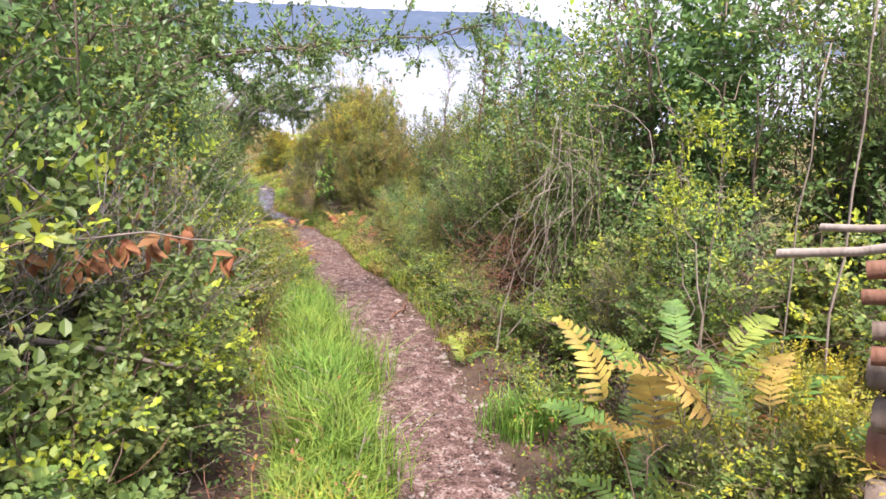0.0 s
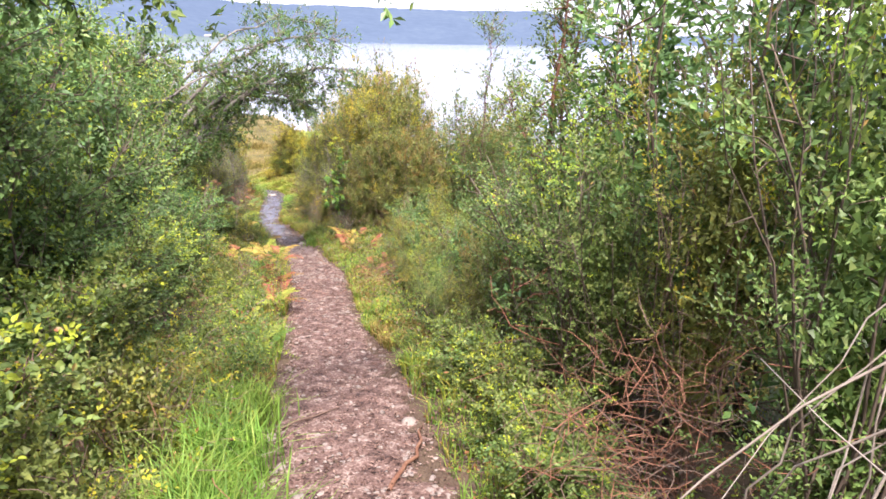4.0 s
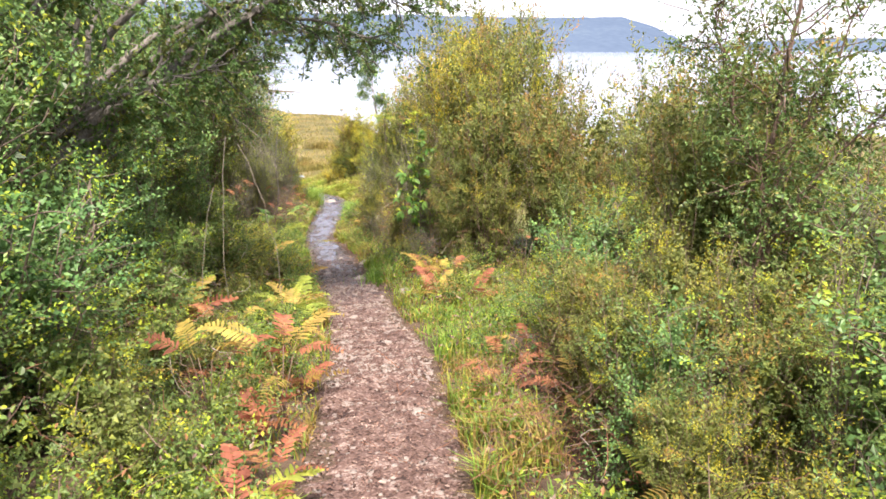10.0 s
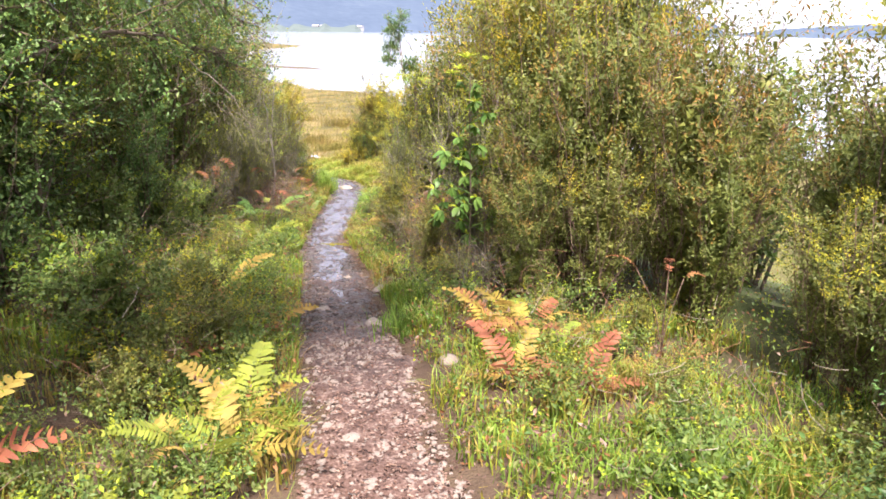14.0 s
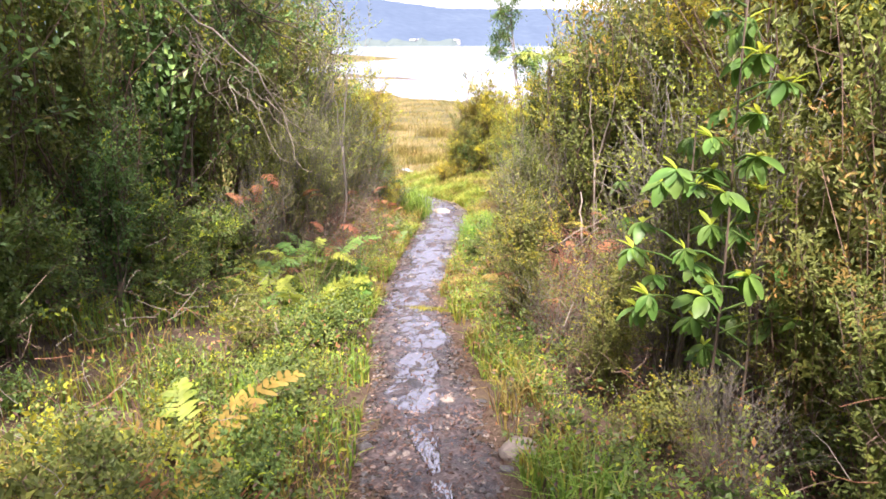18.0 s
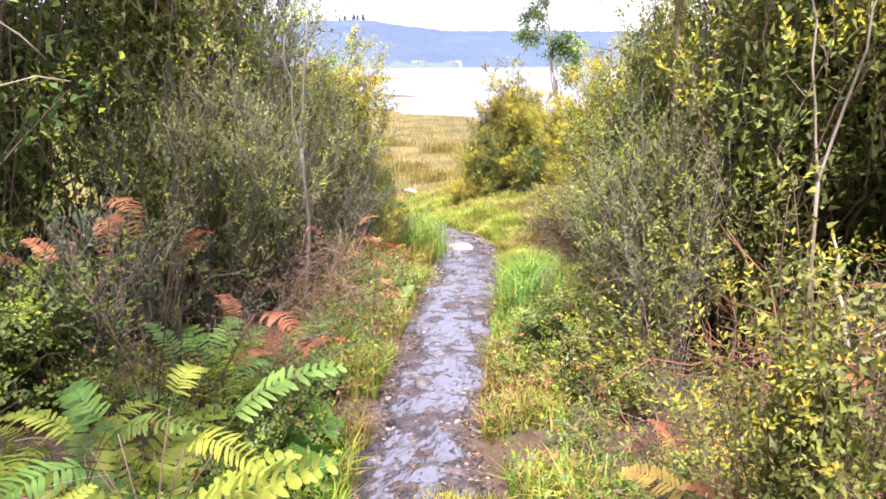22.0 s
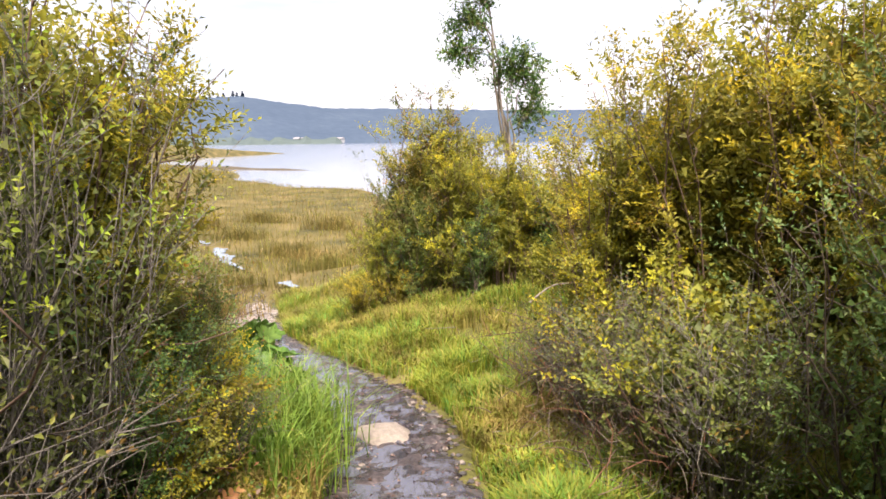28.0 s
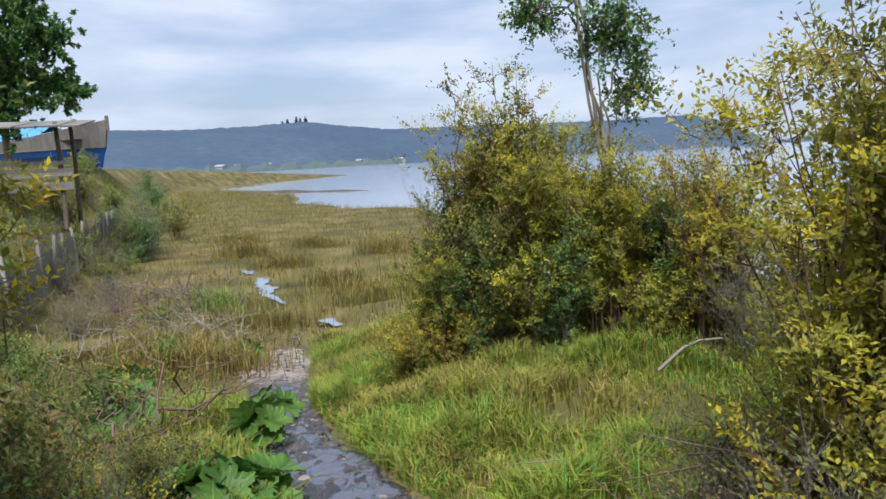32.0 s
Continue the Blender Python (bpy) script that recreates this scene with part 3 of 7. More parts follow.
POOLS = [([(-16.75, 42.9), (-16.35, 42.6), (-16.1, 42.3)], [0.1, 0.3, 0.1]), ([(-15.6, 41.8), (-15.3, 41.5), (-15.05, 40.9), (-14.6, 40.5), (-14.35, 39.9), (-14.0, 39.6), (-13.4, 39.0)], [0.08, 0.34, 0.2, 0.36, 0.2, 0.16, 0.05]), ([(-11.9, 37.5), (-11.45, 37.1)], [0.25, 0.1])]
for pts, widths in POOLS:
    marsh_pool("water_pool", pts, widths)

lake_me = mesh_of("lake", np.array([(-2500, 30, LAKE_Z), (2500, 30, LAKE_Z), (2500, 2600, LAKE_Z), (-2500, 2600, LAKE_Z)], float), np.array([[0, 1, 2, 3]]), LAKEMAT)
tagged(new("lake", lake_me), "wide calm lake, pale silver under the clouds", "lake", kind="structure")

# distance haze is mixed into the hill colour as slate blue
HAZEHILLMAT = rough_mat("haze_blue_wooded_hill", [(0, (0.05, 0.075, 0.115)), (0.5, (0.07, 0.1, 0.145)), (0.8, (0.09, 0.125, 0.16)), (1, (0.12, 0.16, 0.17))], 0.012, 1.0, 0.2, 8, (1, 1, 2.0), 0.0)
# pasture green is greyed towards blue to paint in the haze
HAZEFIELDMAT = rough_mat("haze_tinted_pasture", [(0, (0.075, 0.105, 0.12)), (1, (0.12, 0.155, 0.14))], 0.02, 1.0, 0.1, spec=0.0)


def azimuth_point(az, r):
    return -7 + r * math.sin(radians(az)), 27.5 + r * math.cos(radians(az))


def build_hill(name, az, up, near, deep, label, seed):
    """A wooded ridge seen across the water: crest heights as angles over a shore at a distance."""
    rng = np.random.default_rng(seed)
    A = np.linspace(az[0], az[-1], 260)
    base = np.interp(A, *near)
    crest = np.interp(A, az, up)
    V = []
    for r in np.linspace(0, 1, 13):
        prof = math.sin(min(r * 1.25, 1.0) * math.pi / 2) ** 0.9 if r < 0.8 else 1 - (r - 0.8) * 0.8
        for a, b, c in zip(A, base, crest):
            d = b + deep * r
            h = (b + deep * 0.8) * math.tan(radians(c)) * prof + (rng.random() - 0.3) * 1.6 * (r > 0) * (c > 0.2)
            V.append((*azimuth_point(a, d), LAKE_Z - 0.3 + h))
    n, m = 13, 260
    i = (np.arange(n - 1)[:, None] * m + np.arange(m - 1)).ravel()
    me = mesh_of(name, np.array(V), np.column_stack([i, i + 1, i + m + 1, i + m]), HAZEHILLMAT, flat=False)
    return tagged(new(name, me), label, "hill", kind="structure")


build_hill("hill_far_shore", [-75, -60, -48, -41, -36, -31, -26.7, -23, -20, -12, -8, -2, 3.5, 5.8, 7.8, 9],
           [1.5, 2.2, 3.0, 3.35, 3.2, 3.3, 3.5, 3.0, 2.65, 2.6, 2.5, 2.4, 2.45, 1.8, 0.9, 0.0], ([-75, -40, -15, 9], [520, 640, 800, 900]), 420, "long dark wooded hill across the lake, tinted blue with painted haze", 3)
build_hill("hill_far_headland", [8, 12, 17, 22, 28, 36, 50, 70], [0.0, 0.5, 0.9, 0.8, 1.1, 1.3, 1.2, 1.0], ([8, 70], [1700, 1500]), 300, "low headland far across the lake, tinted blue with painted haze", 4)


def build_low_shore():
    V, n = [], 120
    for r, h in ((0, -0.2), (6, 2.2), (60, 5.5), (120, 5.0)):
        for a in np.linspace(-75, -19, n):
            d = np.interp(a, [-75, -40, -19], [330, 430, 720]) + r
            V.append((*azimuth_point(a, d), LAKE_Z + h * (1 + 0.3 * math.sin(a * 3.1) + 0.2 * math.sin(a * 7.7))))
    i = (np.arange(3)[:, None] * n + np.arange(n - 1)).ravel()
    me = mesh_of("far_shore", np.array(V), np.column_stack([i, i + 1, i + n + 1, i + n]), HAZEFIELDMAT)
    tagged(new("far_shore", me), "low fields along the far lake shore, greyed blue with painted haze", "shore", kind="structure")


build_low_shore()

# ---- plants ----
def grow(rng, height, radius, stems, branches, twigs, bare, upright, twig_len, thick, curve=1.3, reach=1.0):
    """Stems, branches and twigs of a bush: tapered lines, and the twigs' starts and ways."""
    lines, starts, ways, lens, along = [], [], [], [], []
    paths = []
    for s in range(stems):
        a = rng.uniform(0, 2 * math.pi)
        u = math.sqrt(rng.uniform(0.02, 1.0))
        b = np.array([math.cos(a), math.sin(a), 0]) * radius * 0.18 * rng.random()
        e = np.array([math.cos(a) * radius * 0.75 * u, math.sin(a) * radius * 0.75 * u, height * rng.uniform(0.72, 1.0) * (1 - 0.25 * u)])
        t = np.linspace(0, 1, 7)[:, None]
        p = b + (e - b) * np.hstack([t ** curve, t ** curve, t]) + np.vstack([np.zeros(3), rng.normal(0, 0.035 * height / 2, (6, 3))])
        p[0, 2] = -0.1
        paths.append(p)
        lines.append((p, thick * rng.uniform(0.7, 1.2) * np.linspace(1, 0.22, 7)))
    for k in range(branches):
        p = paths[k % stems]
        t = bare + (1 - bare) * rng.random() ** 0.85
        f = t * 6
        j = min(int(f), 5)
        s = p[j] + (p[j + 1] - p[j]) * (f - j)
        out = np.array([s[0], s[1], 0]) / (radius + 1e-6) + rng.normal(0, 0.7, 3) * np.array([1, 1, 0.35])
        d = unit(out * (1 - upright) + np.array([0, 0, 1]) * upright + rng.normal(0, 0.15, 3))
        along.append(t)
        ln = radius * reach * rng.uniform(0.3, 0.75) * (1.15 - 0.55 * t)
        tt = np.linspace(0, 1, 4)[:, None]
        q = s + d * ln * tt + np.array([0, 0, 1]) * ln * 0.22 * tt ** 2 + np.vstack([np.zeros(3), rng.normal(0, 0.025, (3, 3))])
        lines.append((q, thick * 0.3 * np.linspace(1, 0.35, 4)))
        nt = max(2, twigs // branches)
        u = 1 - 0.8 * rng.random(nt) ** 1.5
        g = u * 3
        jj = np.minimum(g.astype(int), 2)
        st = q[jj] + (q[jj + 1] - q[jj]) * (g - jj)[:, None]
        starts.append(st)
        ways.append(unit(d * 0.8 + rng.normal(0, 0.55, (nt, 3)) * (1, 1, 0.5) + np.array([0, 0, 0.1 + 0.5 * upright])))
        lens.append(twig_len * rng.uniform(0.6, 1.3, nt))
    return lines, np.vstack(starts), np.vstack(ways), np.concatenate(lens), np.array(along)


def bush(name, label, seed, height, radius, stems, branches, twigs, per, leaf, width, mats, young=0.3, bare=0.12, upright=0.3, twig_len=0.2,
         thick=0.014, wood=None, show_twigs=False, category="shrub", inner=0.35, reach=1.0, broad=False):
    """A shrub: woody stems, sprays of single leaves on twigs at the branch ends, and shaded leaves within."""
    rng = np.random.default_rng(seed)
    lines, st, wy, ln, along = grow(rng, height, radius, stems, branches, twigs, bare, upright, twig_len, thick, reach=reach)
    root = tagged(new(name), label, category)
    if show_twigs:
        lines = lines + [(np.array([s, s + w * l]), (0.0019, 0.0009)) for s, w, l in zip(st, wy, ln)]
    if category == "herb":
        lines = lines[:stems]
    wood_v, wood_f = tubes(lines, 3)
    stem = piece("stem", mesh_of("stem", wood_v, wood_f, wood or TWIG, flat=False), root)
    if category == "herb":
        tagged(stem, kind="stuff")
    n, nt = len(st), max(2, twigs // branches)
    # leaves stand in two ranks along each twig, so that every twig is a flat spray facing up and outward
    outward = unit(st * (1, 1, 0))
    face = unit(np.array([0, 0, 0.95]) + outward * 0.4 + rng.normal(0, 0.3, (n, 3)))
    across = unit(np.cross(wy, face))
    rank = np.where(np.arange(per) % 2 == 0, 1.0, -1.0)
    rank[-1] = 0.0
    u = np.clip((np.arange(per) + 1.0) / per + rng.normal(0, 0.05, (n, per)), 0.08, 1.0)
    pos = (st[:, None] + wy[:, None] * (ln[:, None] * u)[..., None]).reshape(-1, 3)
    way = unit((wy[:, None] * 0.6 + across[:, None] * rank[None, :, None] * 0.8).reshape(-1, 3) + rng.normal(0, 0.26, (n * per, 3)) + np.array([0, 0, 0.06]))
    nor = unit(np.repeat(face, per, 0) + rng.normal(0, 0.22, (n * per, 3)))
    size = (1.12 - 0.38 * u.ravel()) * rng.uniform(0.75, 1.2, n * per) * np.repeat(rng.uniform(0.8, 1.15, n), per)
    high = np.clip(st[:, 2] / height, 0, 1) * 0.6 + 0.4 * np.clip(np.hypot(st[:, 0], st[:, 1]) / radius, 0, 1)
    tone = np.repeat(rng.random(branches), nt)[:n]
    if reach < 1:
        dull = np.where(rng.random(stems) < 0.5, 0.45, 0.0)
        tone = np.repeat(1.02 - along + rng.normal(0, 0.07, branches) + dull[np.arange(branches) % stems], nt)[:n]
        high = np.full(n, 0.6)
    fresh = ((tone < young * 1.7 * high) & (rng.random(n) < 0.85))[:, None] & (u > 0.42)
    k = int(n * per * inner)
    i = rng.integers(0, n, k)
    deep = st[i] * rng.uniform(0.1, 0.62, (k, 1)) * np.array([1, 1, 0]) + st[i] * np.array([0, 0, 1]) * rng.uniform(0.8, 1.0, (k, 1)) + rng.normal(0, 0.04, (k, 3))
    pos, way = np.vstack([pos, deep]), np.vstack([way, unit(rng.normal(0, 0.7, (k, 3)))])
    nor, size = np.vstack([nor, unit(rng.normal(0, 0.6, (k, 3)) + (0, 0, 0.7))]), np.concatenate([size, rng.uniform(1.0, 1.6, k)])
    m = n * per
    v, f = (round_leaves if broad else blades)(pos[:m], way[:m], nor[:m], leaf * size[:m], width * size[:m])
    side = unit(np.cross(way[m:], nor[m:])) * (width * size[m:])[:, None] * 0.6
    tip = pos[m:] + way[m:] * (leaf * size[m:])[:, None]
    w = np.stack([pos[m:] - side, pos[m:] + side, tip], 1).reshape(-1, 3)
    f = np.vstack([f, len(v) + np.arange(3 * k).reshape(-1, 3)])
    v = np.vstack([v, w])
    slots = np.concatenate([np.repeat(fresh.ravel().astype(int), 4 if broad else 2), np.zeros(k, int)])
    piece("crown", mesh_of("crown", v, f, list(mats), slots), root)
    return root


PROTO, USED = {}, {}


def plant(kind, x, y, scale=1.0, turn=None, tall=1.0, lean=0.0, z=None):
    """Sets one more plant of a kind on the ground."""
    rng = random
    root = PROTO[kind]
    turn = rng.uniform(0, 360) if turn is None else turn
    m = pose(x, y, (ground(x, y) if z is None else z) - 0.03, lean * rng.uniform(-1, 1), lean * rng.uniform(-1, 1), turn)
    ob = copy_thing(root, m) if kind in USED else root
    ob.matrix_basis = m
    ob.scale = (scale, scale, scale * tall)
    USED[kind] = True
    return ob


def kinds(base, count, **kw):
    for k in range(count):
        PROTO[base + "abc"[k]] = bush(seed=100 + 7 * k + len(base) * 13 + ord(base[0]), **kw)


kinds("bramble", 3, name="leafy_shrub", label="dense leafy green shrub with yellow-green new shoots beside the path", height=1.5, radius=0.8, stems=14, branches=100, twigs=800, per=5,
      leaf=0.050, width=0.034, mats=(LEAF["mid"], LEAF["young"]), young=0.3, bare=0.03, upright=0.2, twig_len=0.17, inner=0.35, broad=True)
kinds("myrtle", 3, name="evergreen_shrub", label="dark small-leaved evergreen shrub with pale young tips", height=2.3, radius=0.95, stems=12, branches=130, twigs=1170, per=5,
      leaf=0.040, width=0.025, mats=(LEAF["dark"], LEAF["young"]), young=0.26, bare=0.03, upright=0.25, twig_len=0.19, thick=0.018, wood=BARK, inner=0.4)
kinds("thicket", 3, name="evergreen_shrub", label="tall dark evergreen shrub standing deep in the thicket", height=2.3, radius=1.0, stems=9, branches=80, twigs=480, per=5,
      leaf=0.058, width=0.03, mats=(LEAF["dark"], LEAF["mid"]), young=0.3, bare=0.05, upright=0.25, twig_len=0.24, thick=0.018, wood=BARK, inner=0.6)
kinds("screen", 2, name="upright_shrub", label="tall olive and ochre shrub standing deep in the thicket", height=2.3, radius=0.85, stems=14, branches=80, twigs=480, per=5,
      leaf=0.058, width=0.02, mats=(LEAF["olive"], LEAF["rust"]), young=0.16, bare=0.08, upright=0.5, twig_len=0.2, thick=0.011, inner=0.7, reach=0.6)
kinds("upright", 3, name="upright_shrub", label="olive upright shrub with bare grey-brown stems below and golden tips", height=2.3, radius=0.8, stems=26, branches=156, twigs=1092, per=6,
      leaf=0.031, width=0.015, mats=(LEAF["olive"], LEAF["gold"]), young=0.36, bare=0.16, upright=0.5, twig_len=0.15, thick=0.007, inner=0.5, reach=0.42)
kinds("golden", 2, name="golden_shrub", label="low golden-green shrub with bright yellow shoots", height=0.95, radius=0.62, stems=14, branches=60, twigs=420, per=6,
      leaf=0.032, width=0.02, mats=(LEAF["olive"], LEAF["gold"]), young=0.3, bare=0.04, upright=0.4, twig_len=0.13, thick=0.008, inner=0.4)
kinds("broom", 3, name="rusty_shrub", label="slender ochre and rust-tinged shrub of fine upright shoots", height=2.1, radius=0.65, stems=26, branches=156, twigs=1092, per=6,
      leaf=0.038, width=0.0135, mats=(LEAF["olive"], LEAF["rust"]), young=0.42, bare=0.08, upright=0.65, twig_len=0.15, thick=0.006, inner=0.5, reach=0.4)
kinds("fine", 3, name="upright_shrub", label="dense fine-leaved olive shrub with bright golden sprays", height=2.3, radius=0.8, stems=30, branches=240, twigs=1920, per=8,
      leaf=0.031, width=0.0145, mats=(LEAF["amber"], LEAF["sun"]), young=0.46, bare=0.12, upright=0.45, twig_len=0.13, thick=0.009, inner=0.5, reach=0.42)
kinds("twiggy", 3, name="bare_shrub", label="dry grey-brown thicket of bare twigs with few leaves", height=1.3, radius=0.75, stems=34, branches=110, twigs=440, per=3,
      leaf=0.034, width=0.016, mats=(LEAF["olive"], LEAF["rust"]), young=0.4, bare=0.03, upright=0.4, twig_len=0.22, thick=0.007, show_twigs=True, inner=0.1, wood=GREYBARK)
kinds("amber", 2, name="golden_shrub", label="low golden shrub thick with bright yellow shoots by the meadow", height=0.95, radius=0.62, stems=14, branches=70, twigs=560, per=6,
      leaf=0.027, width=0.016, mats=(LEAF["amber"], LEAF["sun"]), young=0.6, bare=0.04, upright=0.4, twig_len=0.12, thick=0.008, inner=0.5)
kinds("dry", 2, name="bare_shrub", label="tall grey-brown shrub of bare twigs with thin olive leaves", height=2.2, radius=0.75, stems=44, branches=150, twigs=600, per=8,
      leaf=0.030, width=0.015, mats=(LEAF["olive"], LEAF["young"]), young=0.4, bare=0.12, upright=0.5, twig_len=0.2, thick=0.0075, show_twigs=True, inner=0.3, reach=0.6, wood=GREYBARK)
kinds("spray", 3, name="leafy_shrub", label="dense brown-stemmed shrub with layered yellow-green leaf sprays", height=2.3, radius=0.8, stems=22, branches=140, twigs=980, per=8,
      leaf=0.027, width=0.0135, mats=(LEAF["mid"], LEAF["young"]), young=0.3, bare=0.14, upright=0.32, twig_len=0.18, thick=0.011, wood=BARK, inner=0.45, reach=0.7)
kinds("herb", 3, name="low_herb", label="low mat of green leafy herbs at the path edge", height=0.34, radius=0.46, stems=12, branches=50, twigs=200, per=5,
      leaf=0.034, width=0.02, mats=(LEAF["mid"], LEAF["young"]), young=0.3, bare=0.02, upright=0.35, twig_len=0.11, thick=0.004, category="herb", inner=0.1)


def frond_mesh(name, mat, length=0.6, pairs=15, arch=0.35, wide=0.13, seed=0):
    """A fern frond: an arching rib and two ranks of separate strap-like leaflets, each with its own droop and curl."""
    rng = np.random.default_rng(seed)
    t = np.linspace(0, 1, 10)
    rib = np.column_stack([t * length, 0.03 * np.sin(t * 3 + seed), length * (0.75 * t - (0.75 - arch + 0.45) * t ** 2)])
    v, f = tubes([(rib, np.linspace(0.004, 0.0012, 10))], 3)
    V, F = [v], list(f)
    base = len(v)
    for k in range(pairs):
        u = 0.2 + 0.8 * k / (pairs - 1)
        c = np.array([np.interp(u, t, rib[:, j]) for j in range(3)])
        ln = wide * (math.sin(math.pi * min(u * 0.8 + 0.14, 1.0)) ** 0.7) * rng.uniform(0.85, 1.08) + 0.01
        for s in (-1, 1):
            if rng.random() < 0.06:
                continue
            sweep, lift, curl = rng.uniform(0.3, 0.6), rng.uniform(0.0, 0.35), rng.uniform(0.15, 0.55)
            w = length * 0.022 * rng.uniform(0.8, 1.15)
            way = np.array([sweep, s, lift]) / math.hypot(sweep, 1.0)
            along = np.array([1.0, -s * sweep, 0.0]) * w
            row = []
            for q, fat in ((0.0, 0.55), (0.3, 0.95), (0.65, 0.85), (0.88, 0.5)):
                p = c + way * ln * q + np.array([0, 0, -curl * ln * q * q])
                row += [p + along * fat, p - along * fat]
            V.append(np.array(row + [c + way * ln + np.array([0, 0, -curl * ln])]))
            F += [(base + 2 * j, base + 2 * j + 2, base + 2 * j + 3, base + 2 * j + 1) for j in range(3)] + [(base + 6, base + 8, base + 7)]
            base += 9
    return mesh_of(name, np.vstack(V), F, mat)


FROND = {k: [frond_mesh("frond", LEAF["fern_" + k], seed=s, arch=0.2 + 0.12 * s, length=0.55 + 0.08 * s) for s in range(3)] for k in ("green", "lime", "gold", "rust")}
FERN_WORDS = {"green": "green fern with arching fronds", "lime": "yellow-green fern with arching fronds", "gold": "golden autumn-coloured fern", "rust": "rust-red dying fern"}


def fern(colours, x, y, size=1.0, fronds=6, turn=None, z=None, spread=360):
    root = tagged(new("fern"), FERN_WORDS[colours[0]] + " among the herbs beside the path", "fern")
    turn = random.uniform(0, 360) if turn is None else turn
    for k in range(fronds):
        c = colours[k % len(colours)]
        o = piece("frond", random.choice(FROND[c]), root)
        o.matrix_basis = pose(0, 0, 0, random.uniform(-14, 14), -random.uniform(18, 50), turn + spread * (k + random.uniform(-0.25, 0.25)) / fronds) @ Matrix.Scale(random.uniform(0.75, 1.1), 4)
    root.matrix_basis = pose(x, y, (ground(x, y) if z is None else z) - 0.02) @ Matrix.Scale(size, 4)
    return root


def blade_field(name, label, xs, ys, heights, mat, category="grass", wide=0.006, seed=1, bend=0.5, zs=None):
    """Grass blades, three triangles each, each bending its own way."""
    rng = np.random.default_rng(seed)
    n = len(xs)
    z = land(xs, ys) if zs is None else zs
    b = np.column_stack([xs, ys, z - 0.01])
    a = rng.uniform(0, 2 * math.pi, n)
    d = np.column_stack([np.cos(a), np.sin(a), np.zeros(n)])
    s = np.column_stack([-np.sin(a), np.cos(a), np.zeros(n)]) * wide * rng.uniform(0.6, 1.3, n)[:, None]
    h = np.asarray(heights)[:, None] * rng.uniform(0.55, 1.2, n)[:, None]
    k = bend * rng.uniform(0.2, 1.0, n)[:, None]
    mid = b + d * h * k * 0.25 + np.array([0, 0, 1]) * h * 0.62
    tip = b + d * h * k + np.array([0, 0, 1]) * h * (1.0 - 0.25 * k)
    V = np.stack([b - s, b + s, mid + s * 0.8, mid - s * 0.8, tip], 1).reshape(-1, 3)
    i = np.arange(n)[:, None] * 5
    F = np.concatenate([i + np.array([t]) for t in ((0, 1, 2), (0, 2, 3), (3, 2, 4))], 1).reshape(-1, 3)
    mats = mat if isinstance(mat, (list, tuple)) else [mat]
    patch = np.clip((wobble(xs, ys, 0.9) + 0.5 + rng.normal(0, 0.3, n)) * len(mats), 0, len(mats) - 1).astype(int)
    return tagged(new(name, mesh_of(name, V, F, list(mats), np.repeat(patch, 3))), label, category, kind="stuff")


def strip(rng, count, s0, s1, o0, o1, clump=0.0):
    """Random places beside the path between two stations and two offsets."""
    st, off = rng.uniform(s0, s1, count), rng.uniform(o0, o1, count)
    if clump:
        keep = (np.sin(st * 4.1 + off * 3) + np.sin(st * 9.7 - off * 5) + rng.normal(0, 0.6, count)) > clump - 1
        st, off = st[keep], off[keep]
    half = np.interp(st, WIDE_Y, WIDE) / 2
    off = np.sign(off) * (np.abs(off) + half)
    x = np.interp(st, dense[:, 1], dense[:, 0])
    k = np.clip(np.searchsorted(dense[:, 1], st), 0, len(dense) - 1)
    return x + off * tangent[k, 1], st - off * tangent[k, 0]

# ---- thickets beside the path ----
# how far from the middle of the path the feet of the shrubs stand, on either side
FOOT = {1: ([0, 4, 6, 7, 9, 12.4, 14, 15.2, 16, 18, 19, 19.7, 20.3, 22.3, 25, 27, 28.3, 29.1, 30, 31.4, 33], [1.0, 0.95, 0.9, 0.72, 0.8, 0.95, 1.05, 1.3, 2.2, 2.8, 1.9, 1.1, 0.9, 0.75, 0.78, 0.98, 1.5, 1.9, 1.7, 2.0, 2.6]),
        -1: ([0, 4.7, 6, 9.5, 12.8, 14.4, 16, 18, 21.2, 23, 24.8, 25.4, 27.4, 28.2, 31], [1.0, 1.1, 1.25, 1.2, 1.4, 1.65, 2.3, 2.7, 2.1, 1.6, 1.25, 1.2, 0.95, 0.85, 0.8])}


def row(side, s0, s1, step, o0, o1, mix, lo, hi, tall=1.0, verge=False):
    """Shrubs along one side of the path from station s0 to s1, set back from the feet of the thicket; on the verge, from the middle of the path."""
    s = s0
    while s < s1:
        at = s + random.uniform(-0.3, 0.3) * step
        x, y, z = beside(at, side * (random.uniform(o0, o1) + (0 if verge else float(np.interp(at, *FOOT[side])))))
        kind = random.choice(mix) + random.choice("abc")
        while kind not in PROTO:
            kind = kind[:-1] + random.choice("abc")
        plant(kind, x, y, random.uniform(lo, hi), tall=tall * random.uniform(0.9, 1.12), lean=4, z=z)
        s += step


L, R = -1, 1
random.seed(11)
